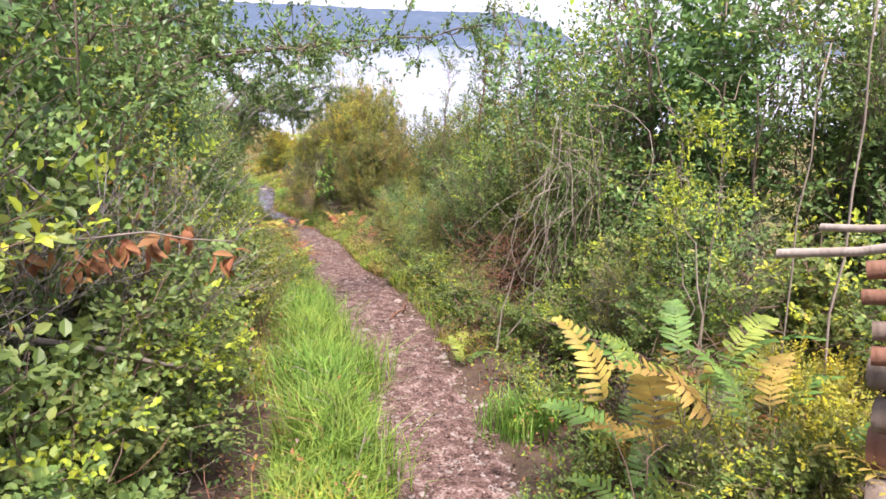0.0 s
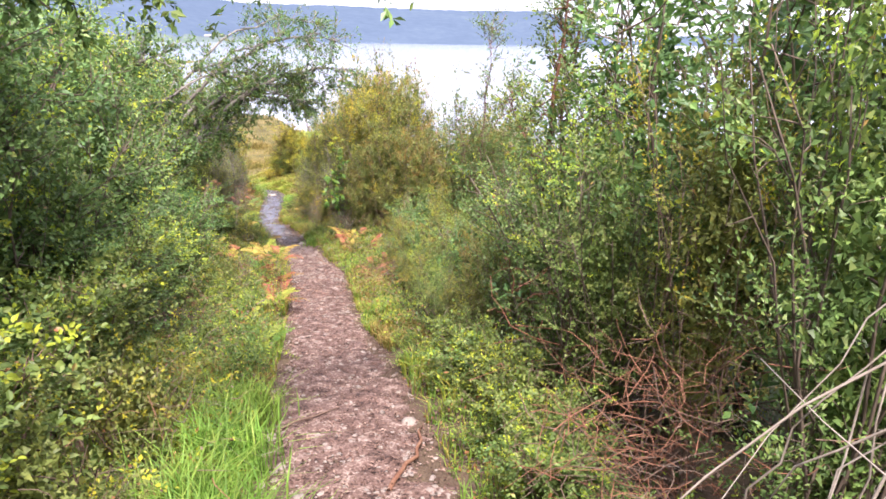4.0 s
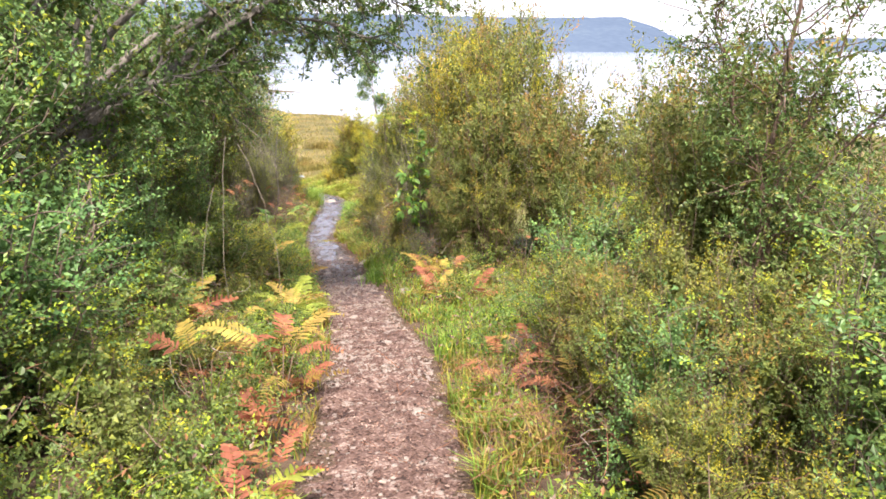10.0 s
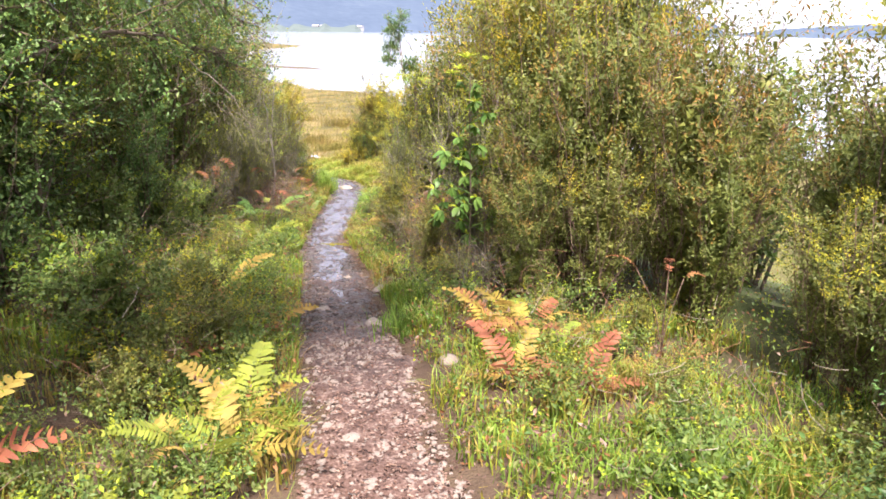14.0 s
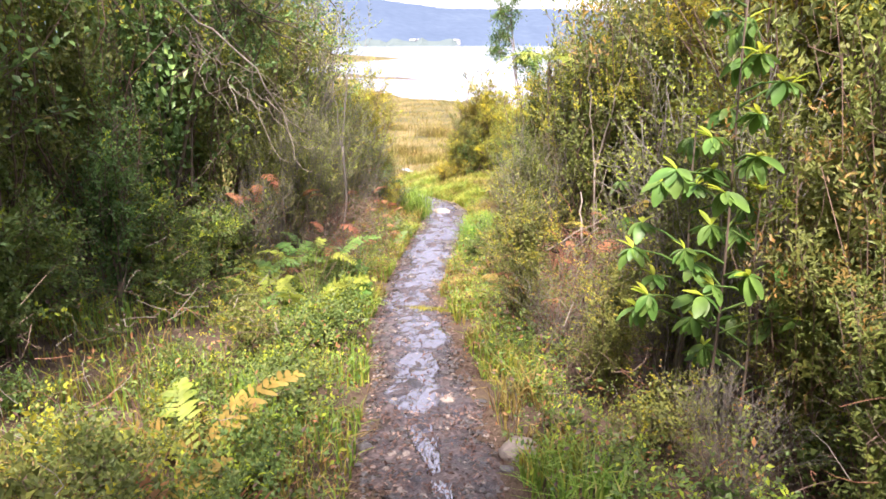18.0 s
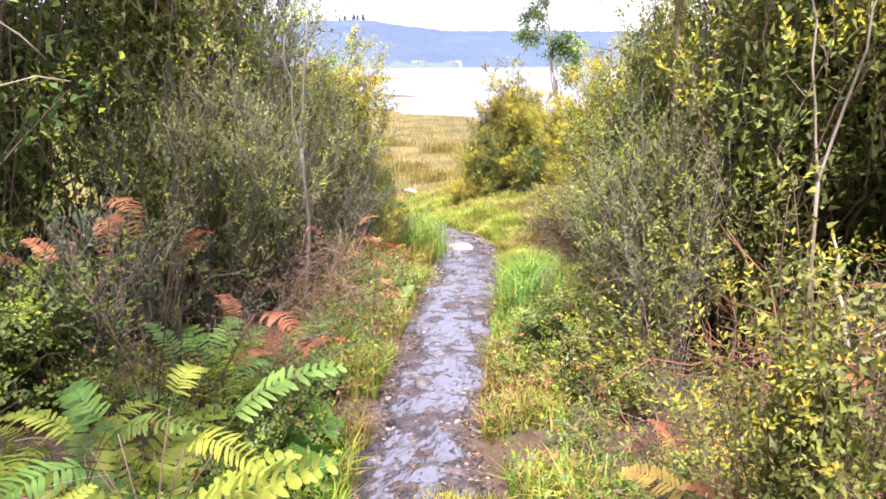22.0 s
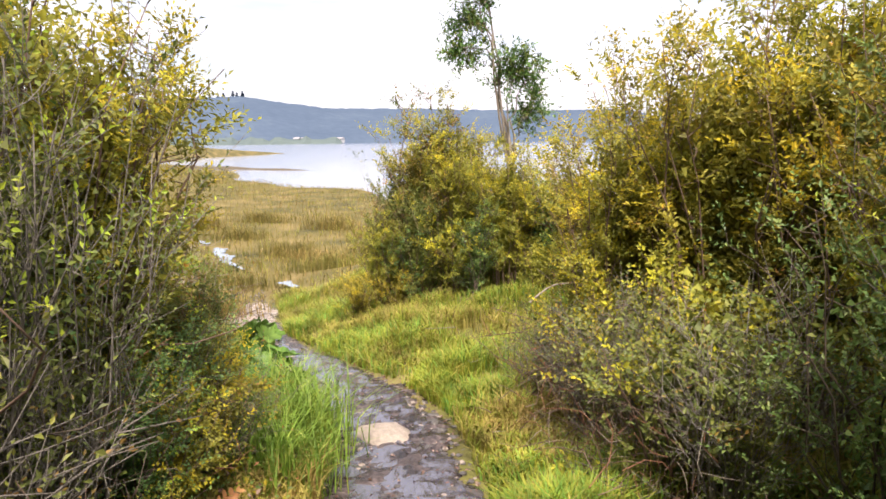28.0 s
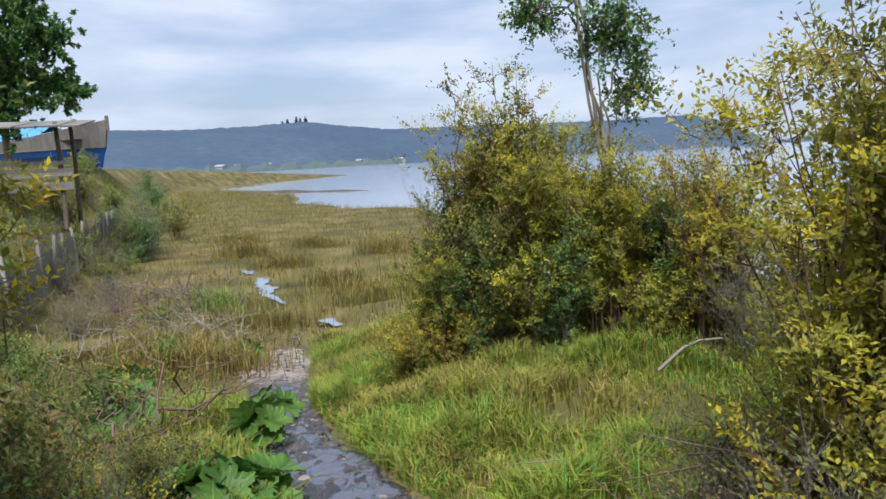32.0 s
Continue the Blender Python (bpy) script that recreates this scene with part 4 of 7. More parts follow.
# left side, uphill to lake
row(L, 1.6, 5.6, 0.5, 0.45, 0.65, ["bramble"], 0.65, 0.85)
row(L, 0.6, 6.0, 0.8, 0.9, 1.2, ["bramble", "bramble", "myrtle"], 1.0, 1.2, 1.15)
row(L, 5.6, 13, 0.55, 0.5, 0.75, ["bramble", "bramble", "myrtle"], 0.65, 0.85)
row(L, 6.0, 13, 0.75, 1.0, 1.35, ["myrtle", "bramble", "myrtle"], 0.95, 1.15, 1.1)
row(L, 2.2, 6.2, 0.7, 0.75, 1.05, ["dry", "twiggy"], 1.1, 1.3)
row(L, 1.0, 13, 1.0, 1.8, 2.3, ["myrtle", "thicket"], 1.5, 1.7, 1.15)
row(L, 13, 16.2, 0.7, 0.3, 0.6, ["myrtle", "bramble"], 0.6, 0.75, 1.1)
row(L, 16, 20, 0.65, 0.2, 0.5, ["myrtle"], 0.9, 1.1, 1.15)
row(L, 13, 16.2, 0.65, 0.8, 1.3, ["myrtle"], 1.05, 1.25, 1.15)
row(L, 16.4, 20, 0.7, 0.8, 1.2, ["myrtle"], 1.35, 1.55, 1.25)
row(L, 14, 26, 1.2, 2.0, 2.6, ["thicket"], 1.7, 2.0)
row(L, 11, 15.4, 0.9, 1.9, 2.5, ["thicket", "myrtle"], 1.45, 1.65)
row(L, 20, 24.4, 0.6, 0.35, 0.6, ["myrtle", "bramble", "bramble"], 0.55, 0.75, 1.1)
row(L, 20, 25, 0.75, 0.75, 1.1, ["myrtle", "upright", "upright"], 1.4, 1.6, 1.25)
row(L, 24.2, 27.6, 0.42, 0.25, 0.45, ["dry", "twiggy", "dry"], 0.75, 0.95, 1.2)
row(L, 24.4, 27.8, 0.6, 0.75, 1.1, ["upright", "dry", "upright"], 1.4, 1.55, 1.25)
row(L, 22.5, 27.6, 0.6, -0.1, 0.15, ["bramble", "golden", "herb"], 0.35, 0.5)
# right side
row(R, 5.0, 9.6, 0.5, 0.18, 0.35, ["bramble", "myrtle", "bramble"], 0.36, 0.5)
row(R, 6.4, 9.4, 0.7, 0.75, 1.05, ["myrtle", "spray", "upright"], 0.85, 1.0, 1.15)
row(R, 5.8, 9.6, 0.9, 1.7, 2.3, ["myrtle", "thicket"], 1.5, 1.75, 1.1)
row(R, 9.6, 12.8, 0.42, 0.15, 0.35, ["upright", "spray", "broom", "spray"], 0.38, 0.5)
row(R, 12.8, 15.5, 0.36, 0.1, 0.3, ["myrtle", "upright", "broom"], 0.48, 0.6)
row(R, 9.6, 12.8, 0.45, 0.6, 0.95, ["upright", "spray", "broom", "myrtle"], 0.58, 0.72)
row(R, 12.8, 15.6, 0.45, 0.6, 0.95, ["upright", "dry", "broom", "upright"], 0.62, 0.74)
row(R, 9.6, 15.4, 0.65, 1.4, 1.9, ["upright", "myrtle", "dry", "broom"], 0.75, 0.95)
row(R, 10, 15.4, 0.75, 2.4, 3.2, ["broom", "upright", "thicket"], 1.0, 1.2)
row(R, 1.5, 6.0, 0.8, 2.3, 2.8, ["myrtle", "spray"], 1.2, 1.4, 1.2)
row(R, 1.5, 6.0, 0.7, 3.4, 4.2, ["thicket"], 1.7, 2.0)
row(R, 14.8, 19.8, 0.6, 0.2, 0.5, ["upright", "broom", "myrtle", "golden"], 0.7, 0.85)
row(R, 15.2, 20.2, 0.6, 0.9, 1.3, ["broom", "upright", "broom"], 1.2, 1.4, 1.1)
row(R, 15.2, 20.6, 0.7, 1.8, 2.4, ["screen", "broom", "broom"], 1.25, 1.4)
row(R, 15, 21, 1.0, 3.0, 4.0, ["screen", "broom"], 1.35, 1.5)
row(R, 13.5, 22, 0.85, 4.2, 5.2, ["screen", "thicket"], 1.25, 1.45)
row(R, 19.9, 22.6, 0.45, 0.15, 0.35, ["upright", "twiggy", "golden", "broom"], 0.5, 0.65)
row(R, 19.8, 21.4, 0.5, 0.6, 0.9, ["broom", "upright", "dry"], 0.9, 1.05, 1.1)
row(R, 22.6, 24.4, 0.5, 0.2, 0.4, ["twiggy", "golden"], 0.4, 0.55)
row(R, 20.2, 21.6, 0.55, 1.3, 1.8, ["fine", "upright"], 1.35, 1.5, 1.3)
row(R, 21.6, 24.6, 0.5, 1.9, 2.4, ["fine", "upright", "fine", "broom"], 1.45, 1.6, 1.4)
row(R, 21.5, 24.3, 0.36, 0.6, 1.4, ["twiggy", "golden", "herb", "twiggy"], 0.6, 0.8)
row(R, 20.5, 26, 0.7, 2.2, 3.0, ["screen", "broom", "screen"], 1.45, 1.6, 1.3)
row(R, 24.5, 27.6, 0.42, 0.42, 0.62, ["dry", "upright", "spray"], 0.75, 0.95, 1.2)
row(R, 24.6, 27.6, 0.5, 0.95, 1.3, ["upright", "dry", "spray"], 1.2, 1.35, 1.2)
row(R, 25, 28.4, 0.6, 1.6, 2.2, ["screen", "upright"], 1.45, 1.65, 1.25)
row(R, 27, 30, 1.0, 2.6, 3.6, ["screen", "golden"], 1.0, 1.2)
# low herbs on the verges
row(L, 9, 24, 0.45, 0.72, 0.95, ["herb"], 0.65, 0.95, verge=True)
row(L, 7, 13, 0.6, 1.15, 1.5, ["herb", "herb", "golden"], 0.6, 0.9, verge=True)
row(L, 12.5, 23, 0.42, 0.95, 1.6, ["herb", "herb", "herb", "golden"], 0.5, 0.8, verge=True)
row(L, 13, 22, 0.45, 1.5, 2.3, ["herb", "herb", "bramble", "herb"], 0.4, 0.6, verge=True)
row(L, 16.5, 21.5, 0.45, 0.75, 1.1, ["herb"], 0.6, 0.85, verge=True)
row(L, 22, 28, 0.5, 0.6, 0.9, ["herb"], 0.7, 1.0, verge=True)
row(R, 4, 12.6, 0.55, 0.7, 0.95, ["herb"], 0.5, 0.75, verge=True)
row(R, 15, 20, 0.45, 0.9, 2.2, ["herb"], 0.7, 1.0, verge=True)
row(R, 16.5, 19.5, 0.6, 1.6, 2.4, ["golden", "herb"], 0.4, 0.55, verge=True)
row(R, 20, 28, 0.5, 0.6, 0.8, ["herb"], 0.5, 0.75, verge=True)
row(L, 28.8, 33.5, 0.6, 0.9, 1.8, ["herb", "golden", "herb"], 0.55, 0.75, verge=True)
row(L, 29.2, 34, 0.7, 1.8, 3.0, ["twiggy", "golden", "herb"], 0.45, 0.65, verge=True)
# the bushes by the lake, and both thickets where they end above the meadow
def shrubs(places):
    for x, y, k, s in places:
        plant(k, x, y, s)


shrubs((
    (-8.3, 33.6, "brooma", 0.95), (-8.0, 33.8, "finea", 1.05), (-7.75, 33.6, "fineb", 0.95), (-8.1, 33.4, "broomc", 0.8), (-8.45, 33.5, "broomb", 0.7), (-7.4, 33.9, "ambera", 1.35),
    (-7.9, 33.4, "amberb", 1.1), (-8.5, 33.2, "amberb", 0.7), (-7.1, 33.7, "finec", 0.75), (-6.7, 33.9, "ambera", 1.5), (-6.3, 33.6, "finea", 0.72), (-5.9, 33.3, "amberb", 1.4),
    (-5.5, 32.6, "uprightb", 0.8), (-5.2, 32.0, "broomc", 0.75), (-6.9, 33.1, "ambera", 0.8), (-6.2, 32.8, "twiggya", 0.7), (-8.7, 27.75, "finea", 1.3), (-8.65, 28.15, "fineb", 1.15),
    (-8.95, 28.3, "finec", 1.2), (-8.9, 28.4, "broomb", 0.9), (-9.0, 27.2, "myrtleb", 1.15), (-8.2, 27.0, "twiggyb", 0.8), (-9.4, 27.8, "uprightc", 1.0), (-8.35, 28.1, "ambera", 0.95),
    (-8.5, 28.75, "broomc", 0.6), (-8.6, 28.6, "amberb", 0.7),
))
shrubs((
    (-8.6, 33.5, "brooma", 1.05), (-8.5, 33.3, "myrtlea", 0.5), (-6.85, 33.5, "myrtleb", 0.62), (-7.6, 33.25, "myrtlec", 0.5), (-8.3, 33.25, "broomc", 0.85), (-8.45, 33.7, "broomb", 1.1), (-8.15, 33.7, "fineb", 1.15), (-7.9, 33.6, "finea", 1.0), (-9.0, 33.1, "amberb", 0.75), (-8.75, 33.35, "finea", 0.7), (-7.3, 33.4, "fineb", 0.8), (-6.5, 33.4, "finec", 0.9),
    (-8.05, 27.4, "ambera", 0.5), (-8.75, 29.0, "amberb", 0.75), (-8.4, 27.6, "twiggya", 0.75), (-8.8, 28.8, "twiggyc", 0.55), (-6.2, 29.95, "fineb", 1.0), (-5.95, 30.3, "finec", 1.15),
    (-5.35, 30.1, "fineb", 1.3), (-5.7, 30.3, "finea", 1.25), (-5.6, 29.7, "finec", 1.3), (-5.0, 29.5, "fineb", 1.35), (-4.9, 28.9, "finec", 1.3), (-4.9, 30.3, "screena", 1.1),
    (-4.8, 28.6, "fineb", 1.2), (-6.65, 29.95, "twiggya", 0.55), (-6.3, 30.35, "twiggyc", 0.6), (-6.25, 29.4, "twiggyb", 0.62), (-5.9, 30.6, "amberb", 0.85), (-4.9, 28.1, "finea", 1.0),
    (-6.05, 29.75, "ambera", 0.8), (-5.0, 31.0, "uprightb", 0.75), (-4.6, 31.2, "screenb", 0.8),
))
shrubs((
    (-8.25, 28.0, "ambera", 0.85), (-8.3, 28.3, "amberb", 0.8), (-8.15, 27.7, "myrtlec", 0.42), (-8.4, 28.15, "myrtlea", 0.5), (-8.45, 28.5, "broomb", 0.62), (-8.55, 28.3, "brooma", 0.85), (-8.2, 28.35, "twiggyc", 0.55), (-8.6, 27.9, "uprighta", 0.8), (-8.8, 29.3, "amberb", 0.5), (-9.1, 29.9, "brooma", 0.4), (-9.0, 29.55, "twiggya", 0.5), (-9.35, 30.3, "goldena", 0.5), (-9.5, 29.7, "broomc", 0.45),
    (-6.35, 29.45, "twiggya", 0.75), (-6.05, 28.85, "twiggyb", 0.8), (-6.5, 29.95, "twiggyc", 0.65), (-5.8, 28.5, "twiggya", 0.85), (-6.15, 29.3, "goldena", 1.0), (-5.95, 28.7, "goldenb", 1.1), (-5.75, 29.1, "ambera", 1.25), (-6.2, 29.8, "amberb", 1.05),
))
shrubs(((2.05, 2.45, "brambleb", 0.5), (1.9, 2.35, "bramblec", 0.4), (2.2, 2.7, "goldena", 0.8)))
shrubs(((-5.5, 25.5, "bramblea", 0.46), (-5.3, 25.4, "brambleb", 0.5), (-5.72, 25.55, "bramblec", 0.36), (-5.45, 25.9, "brambleb", 0.42), (-5.25, 24.9, "goldena", 0.7)))


def limbed_tree(name, label, base, limbs, seed, wood, leaf, width, mats, trunk=0.08, start=0.45, twigs=60, per=6, spread=0.35, young=0.25, category="tree"):
    """A tree of drawn limbs: each a tapered bough with twigs and leaves along its outer part. Limb: way points from the base."""
    rng = np.random.default_rng(seed)
    root = tagged(new(name), label, category)
    root.matrix_basis = pose(*base)
    P, W = [], []
    for n, way in enumerate(limbs):
        way = np.array([(0, 0, -0.15)] + [tuple(np.subtract(w, base)) for w in way], float)
        t = np.linspace(0, len(way) - 1, 14)
        p = np.column_stack([np.interp(t, range(len(way)), way[:, k]) for k in range(3)])
        p[1:-1] = (p[:-2] + p[1:-1] * 2 + p[2:]) / 4
        p[2:] += rng.normal(0, 0.02, (12, 3))
        r = trunk * (1 if n == 0 else 0.6)
        lines = [(p, r * np.linspace(1, 0.14, 14))]
        for k in range(max(4, twigs // 8)):
            f = 13 * (start + (1 - start) * rng.random())
            j = min(int(f), 12)
            s = p[j] + (p[j + 1] - p[j]) * (f - j)
            d = unit(unit(p[j + 1] - p[j]) * 0.6 + rng.normal(0, 0.7, 3))
            q = s + d * spread * np.linspace(0, 1, 5)[:, None] * rng.uniform(0.6, 1.3) + rng.normal(0, 0.02, (5, 3))
            lines.append((q, r * 0.16 * np.linspace(1, 0.3, 5) + 0.002))
            m = 8
            i = rng.integers(1, 5, m)
            P.append(q[i])
            W.append(unit(d + rng.normal(0, 0.7, (m, 3))))
        v, f = tubes(lines, 6)
        piece("trunk" if n == 0 else "limb", mesh_of("limb", v, f, wood, flat=False), root)
    P, W = np.vstack(P), np.vstack(W)
    ln = rng.uniform(0.1, 0.24, len(P))
    u = rng.uniform(0.1, 1, (len(P), per))
    pos = (P[:, None] + W[:, None] * (ln[:, None] * u)[..., None]).reshape(-1, 3)
    k = len(pos)
    size = rng.uniform(0.6, 1.2, k)
    v, f = blades(pos, unit(np.repeat(W, per, 0) * 0.5 + rng.normal(0, 0.6, (k, 3))), unit(rng.normal(0, 0.5, (k, 3)) + (0, 0, 1)), leaf * size, width * size)
    fresh = np.repeat(rng.random(len(P)) < young, per)
    piece("crown", mesh_of("crown", v, f, list(mats), np.repeat(fresh.astype(int), 2)), root)
    return root


limbed_tree("leaning_tree", "old evergreen tree with grey limbs leaning over the path", (-5.0, 14.6, ground(-5.0, 14.6)), [
    [(-4.9, 14.9, -2.4), (-4.6, 15.7, -1.95), (-4.2, 16.6, -1.4), (-3.6, 17.2, -0.9), (-2.9, 17.8, -0.7), (-2.2, 18.4, -0.75)],
    [(-4.9, 15.2, -2.2), (-4.6, 16.4, -1.6), (-4.2, 17.8, -1.3), (-3.8, 18.6, -1.35), (-3.3, 19.1, -1.7)],
    [(-4.9, 15.2, -2.0), (-4.7, 16.6, -1.3), (-4.4, 18.2, -1.1), (-4.2, 19.6, -1.3), (-3.9, 20.6, -1.6)],
    [(-4.9, 14.6, -1.9), (-4.5, 14.7, -1.2), (-4.0, 15.2, -0.8), (-3.5, 16.0, -0.7)],
    [(-5.1, 14.4, -1.8), (-4.9, 14.0, -1.1), (-4.6, 14.0, -0.6), (-4.1, 14.4, -0.4)],
    [(-5.0, 14.8, -2.3), (-4.5, 15.4, -1.9), (-4.15, 16.0, -1.7), (-3.9, 16.8, -1.6)],
    [(-4.7, 16.0, -1.7), (-4.2, 17.2, -1.2), (-3.5, 18.0, -1.2), (-2.9, 18.6, -1.5)],
    [(-4.6, 16.2, -1.5), (-3.9, 17.2, -0.9), (-3.2, 17.6, -0.85), (-2.6, 18.2, -1.1)]], 5, GREYBARK, 0.046, 0.026, (LEAF["dark"], LEAF["olive"]), trunk=0.075, start=0.22, twigs=500, per=12, spread=0.42)
limbed_tree("leaning_tree", "evergreen tree whose thin boughs hang high over the path", (-5.0, 15.4, ground(-5.0, 15.4)), [
    [(-4.9, 15.4, -1.9), (-4.3, 15.9, -0.9), (-3.6, 16.4, -0.4), (-2.9, 17.0, -0.1), (-2.3, 17.4, -0.2)],
    [(-4.6, 15.4, -1.0), (-4.0, 16.6, -0.1), (-3.4, 17.6, 0.2), (-2.8, 18.2, 0.1)],
    [(-4.6, 15.2, -1.0), (-3.4, 15.9, -0.3), (-2.4, 16.4, -0.1)]], 15, GREYBARK, 0.04, 0.021, (LEAF["dark"], LEAF["olive"]), trunk=0.05, start=0.4, twigs=300, per=11, spread=0.4)
bx, by, bz = beside(6.0, -2.9)
limbed_tree("leaning_tree", "evergreen tree with thin boughs above the thicket", (bx, by, bz), [
    [(-2.3, 6.2, 0.0), (-2.1, 7.2, 0.6), (-1.9, 8.5, 0.6)],
    [(-2.3, 6.4, -0.2), (-2.3, 7.8, 0.5), (-2.2, 9.2, 0.3)],
    [(-2.3, 6.2, -0.2), (-1.5, 7.2, 0.3), (-0.5, 8.2, 0.42), (0.25, 8.35, 0.45), (1.0, 8.4, 0.65)],
    [(-2.3, 6.2, -0.2), (-1.6, 6.8, 0.25), (-0.9, 7.2, 0.35), (-0.3, 7.6, 0.3)],
    [(-2.4, 6.0, 0.0), (-2.7, 7.4, 0.8), (-2.9, 9.0, 0.5)]], 6, BARK, 0.055, 0.026, (LEAF["dark"], LEAF["mid"]), trunk=0.045, start=0.3, twigs=360, per=11, spread=0.42)
bx, by, bz = beside(19.6, -3.0)
limbed_tree("leaning_tree", "dark evergreen tree with drooping leafy boughs", (bx, by, bz), [
    [(bx, by, bz + 1.6), (bx + 0.4, by + 0.8, bz + 2.6), (-6.4, 21.0, -1.7), (-6.2, 21.9, -1.8)],
    [(bx, by, bz + 1.4), (bx + 0.1, by + 1.2, bz + 2.4), (-6.8, 22.2, -1.9), (-6.7, 23.2, -2.2)],
    [(bx, by, bz + 1.5), (bx - 0.3, by + 0.6, bz + 2.6), (-7.2, 21.2, -1.6)],
    [(bx, by, bz + 1.4), (bx + 0.4, by + 1.4, bz + 2.1), (-6.5, 21.5, -2.4), (-6.45, 22.3, -2.7)]], 7, BARK, 0.036, 0.02, (LEAF["dark"], LEAF["olive"]), trunk=0.06, start=0.25, twigs=760, per=13, spread=0.55)
gz = ground(1.19, 11.3)
limbed_tree("slender_tree", "slender tree with a bare red-brown trunk and small green leaves", (1.25, 11.2, gz), [
    [(1.2, 11.2, gz + 0.9), (1.3, 11.3, -1.6), (1.22, 11.2, -0.9), (1.35, 11.3, -0.2), (1.4, 11.3, 0.6)],
    [(1.2, 11.2, gz + 0.9), (1.0, 11.6, -1.3), (0.7, 11.9, -0.6)],
    [(1.2, 11.2, gz + 1.2), (1.7, 11.4, -1.2), (2.1, 11.6, -0.5)]], 8, REDBARK, 0.032, 0.017, (LEAF["mid"], LEAF["young"]), trunk=0.036, twigs=320, per=14, spread=0.26)
gz = ground(1.0, 9.9)
limbed_tree("slender_tree", "slender tree with a bare red-brown trunk and small green leaves", (1.05, 9.85, gz), [
    [(0.98, 9.8, gz + 0.8), (1.02, 9.8, -0.88), (1.1, 9.9, -0.1), (1.2, 10, 0.8)],
    [(1.0, 9.8, gz + 0.7), (1.3, 10.1, -1.0), (1.6, 10.3, -0.2)]], 9, REDBARK, 0.028, 0.015, (LEAF["mid"], LEAF["olive"]), trunk=0.03, twigs=360, per=14, spread=0.22)
gz = ground(0.4, 14.9)
limbed_tree("slender_tree", "grey-green upright tree of several thin stems", (0.36, 14.8, gz), [
    [(0.34, 14.9, -2.4), (0.42, 14.9, -1.6), (0.46, 14.9, -0.8), (0.5, 15, 0.0)],
    [(0.36, 14.8, -2.4), (0.7, 15, -1.6), (0.85, 15, -0.7)],
    [(0.36, 14.8, -2.4), (0.1, 15, -1.7), (-0.05, 15.1, -1.0)],
    [(0.4, 14.8, -2.5), (0.95, 14.6, -1.7), (1.25, 14.6, -0.9)]], 10, TWIG, 0.029, 0.013, (LEAF["dark"], LEAF["olive"]), trunk=0.024, start=0.2, twigs=620, per=12, spread=0.3)
gz = ground(-7.1, 33.6)
limbed_tree("young_tree", "slim young tree with pale patchy trunk and two loose leaf tufts", (-7.08, 33.62, gz), [
    [(-7.1, 33.62, -5.1), (-7.3, 33.65, -4.1), (-7.42, 33.63, -3.4), (-7.49, 33.56, -2.75), (-7.56, 33.55, -2.2), (-7.5, 33.55, -1.8)],
    [(-7.4, 33.62, -3.5), (-7.47, 33.58, -2.95), (-7.62, 33.55, -2.72), (-7.84, 33.52, -2.7)],
    [(-7.44, 33.6, -3.2), (-7.55, 33.56, -3.0), (-7.74, 33.52, -2.98), (-7.92, 33.5, -3.05)],
    [(-7.5, 33.56, -2.9), (-7.66, 33.5, -2.4), (-7.8, 33.5, -2.1)],
    [(-7.26, 33.64, -4.2), (-7.24, 33.64, -3.75), (-7.16, 33.62, -3.4), (-7.1, 33.6, -3.2)],
    [(-7.28, 33.64, -4.1), (-7.34, 33.62, -3.7), (-7.26, 33.6, -3.4), (-7.22, 33.58, -3.1)],
    [(-7.26, 33.64, -4.2), (-7.2, 33.66, -3.9), (-7.04, 33.66, -3.62)]], 12, PALE, 0.04, 0.022, (LEAF["dark"], LEAF["olive"]), trunk=0.028, start=0.7, twigs=180, per=11, spread=0.2)
for px, py, top in ((-8.54, 33.46, -3.6), (-8.2, 33.52, -3.4)):
    gz = ground(px, py)
    limbed_tree("dead_topped_shrub", "slim upright stem with a dry dark tip above the bushes", (px, py, gz), [
        [(px, py, gz + 0.8), (px + 0.03, py, top - 0.6), (px, py, top)],
        [(px, py, gz + 0.9), (px + 0.1, py + 0.02, top - 0.9), (px + 0.16, py, top - 0.5)]], int(-px * 10), TWIG, 0.035, 0.018, (LEAF["olive"], LEAF["rust"]), trunk=0.012, start=0.35, twigs=120, per=8, spread=0.13, young=0.4, category="shrub")

gz = ground(2.25, 4.25)
limbed_tree("young_shrub", "slim shrub with pale stems and upright yellow-green shoots", (2.3, 4.25, gz), [
    [(2.28, 4.25, -0.9), (2.15, 4.3, -0.4), (2.07, 4.33, 0.05)],
    [(2.32, 4.25, -0.9), (2.3, 4.25, -0.45), (2.29, 4.22, -0.05)],
    [(2.25, 4.25, -1.0), (2.08, 4.28, -0.6), (2.0, 4.28, -0.3)]], 16, PALE, 0.034, 0.014, (LEAF["young"], LEAF["mid"]), trunk=0.008, start=0.72, twigs=64, per=7, spread=0.05, category="shrub")

# ---- undergrowth and grass ----
g = np.random.default_rng(9)


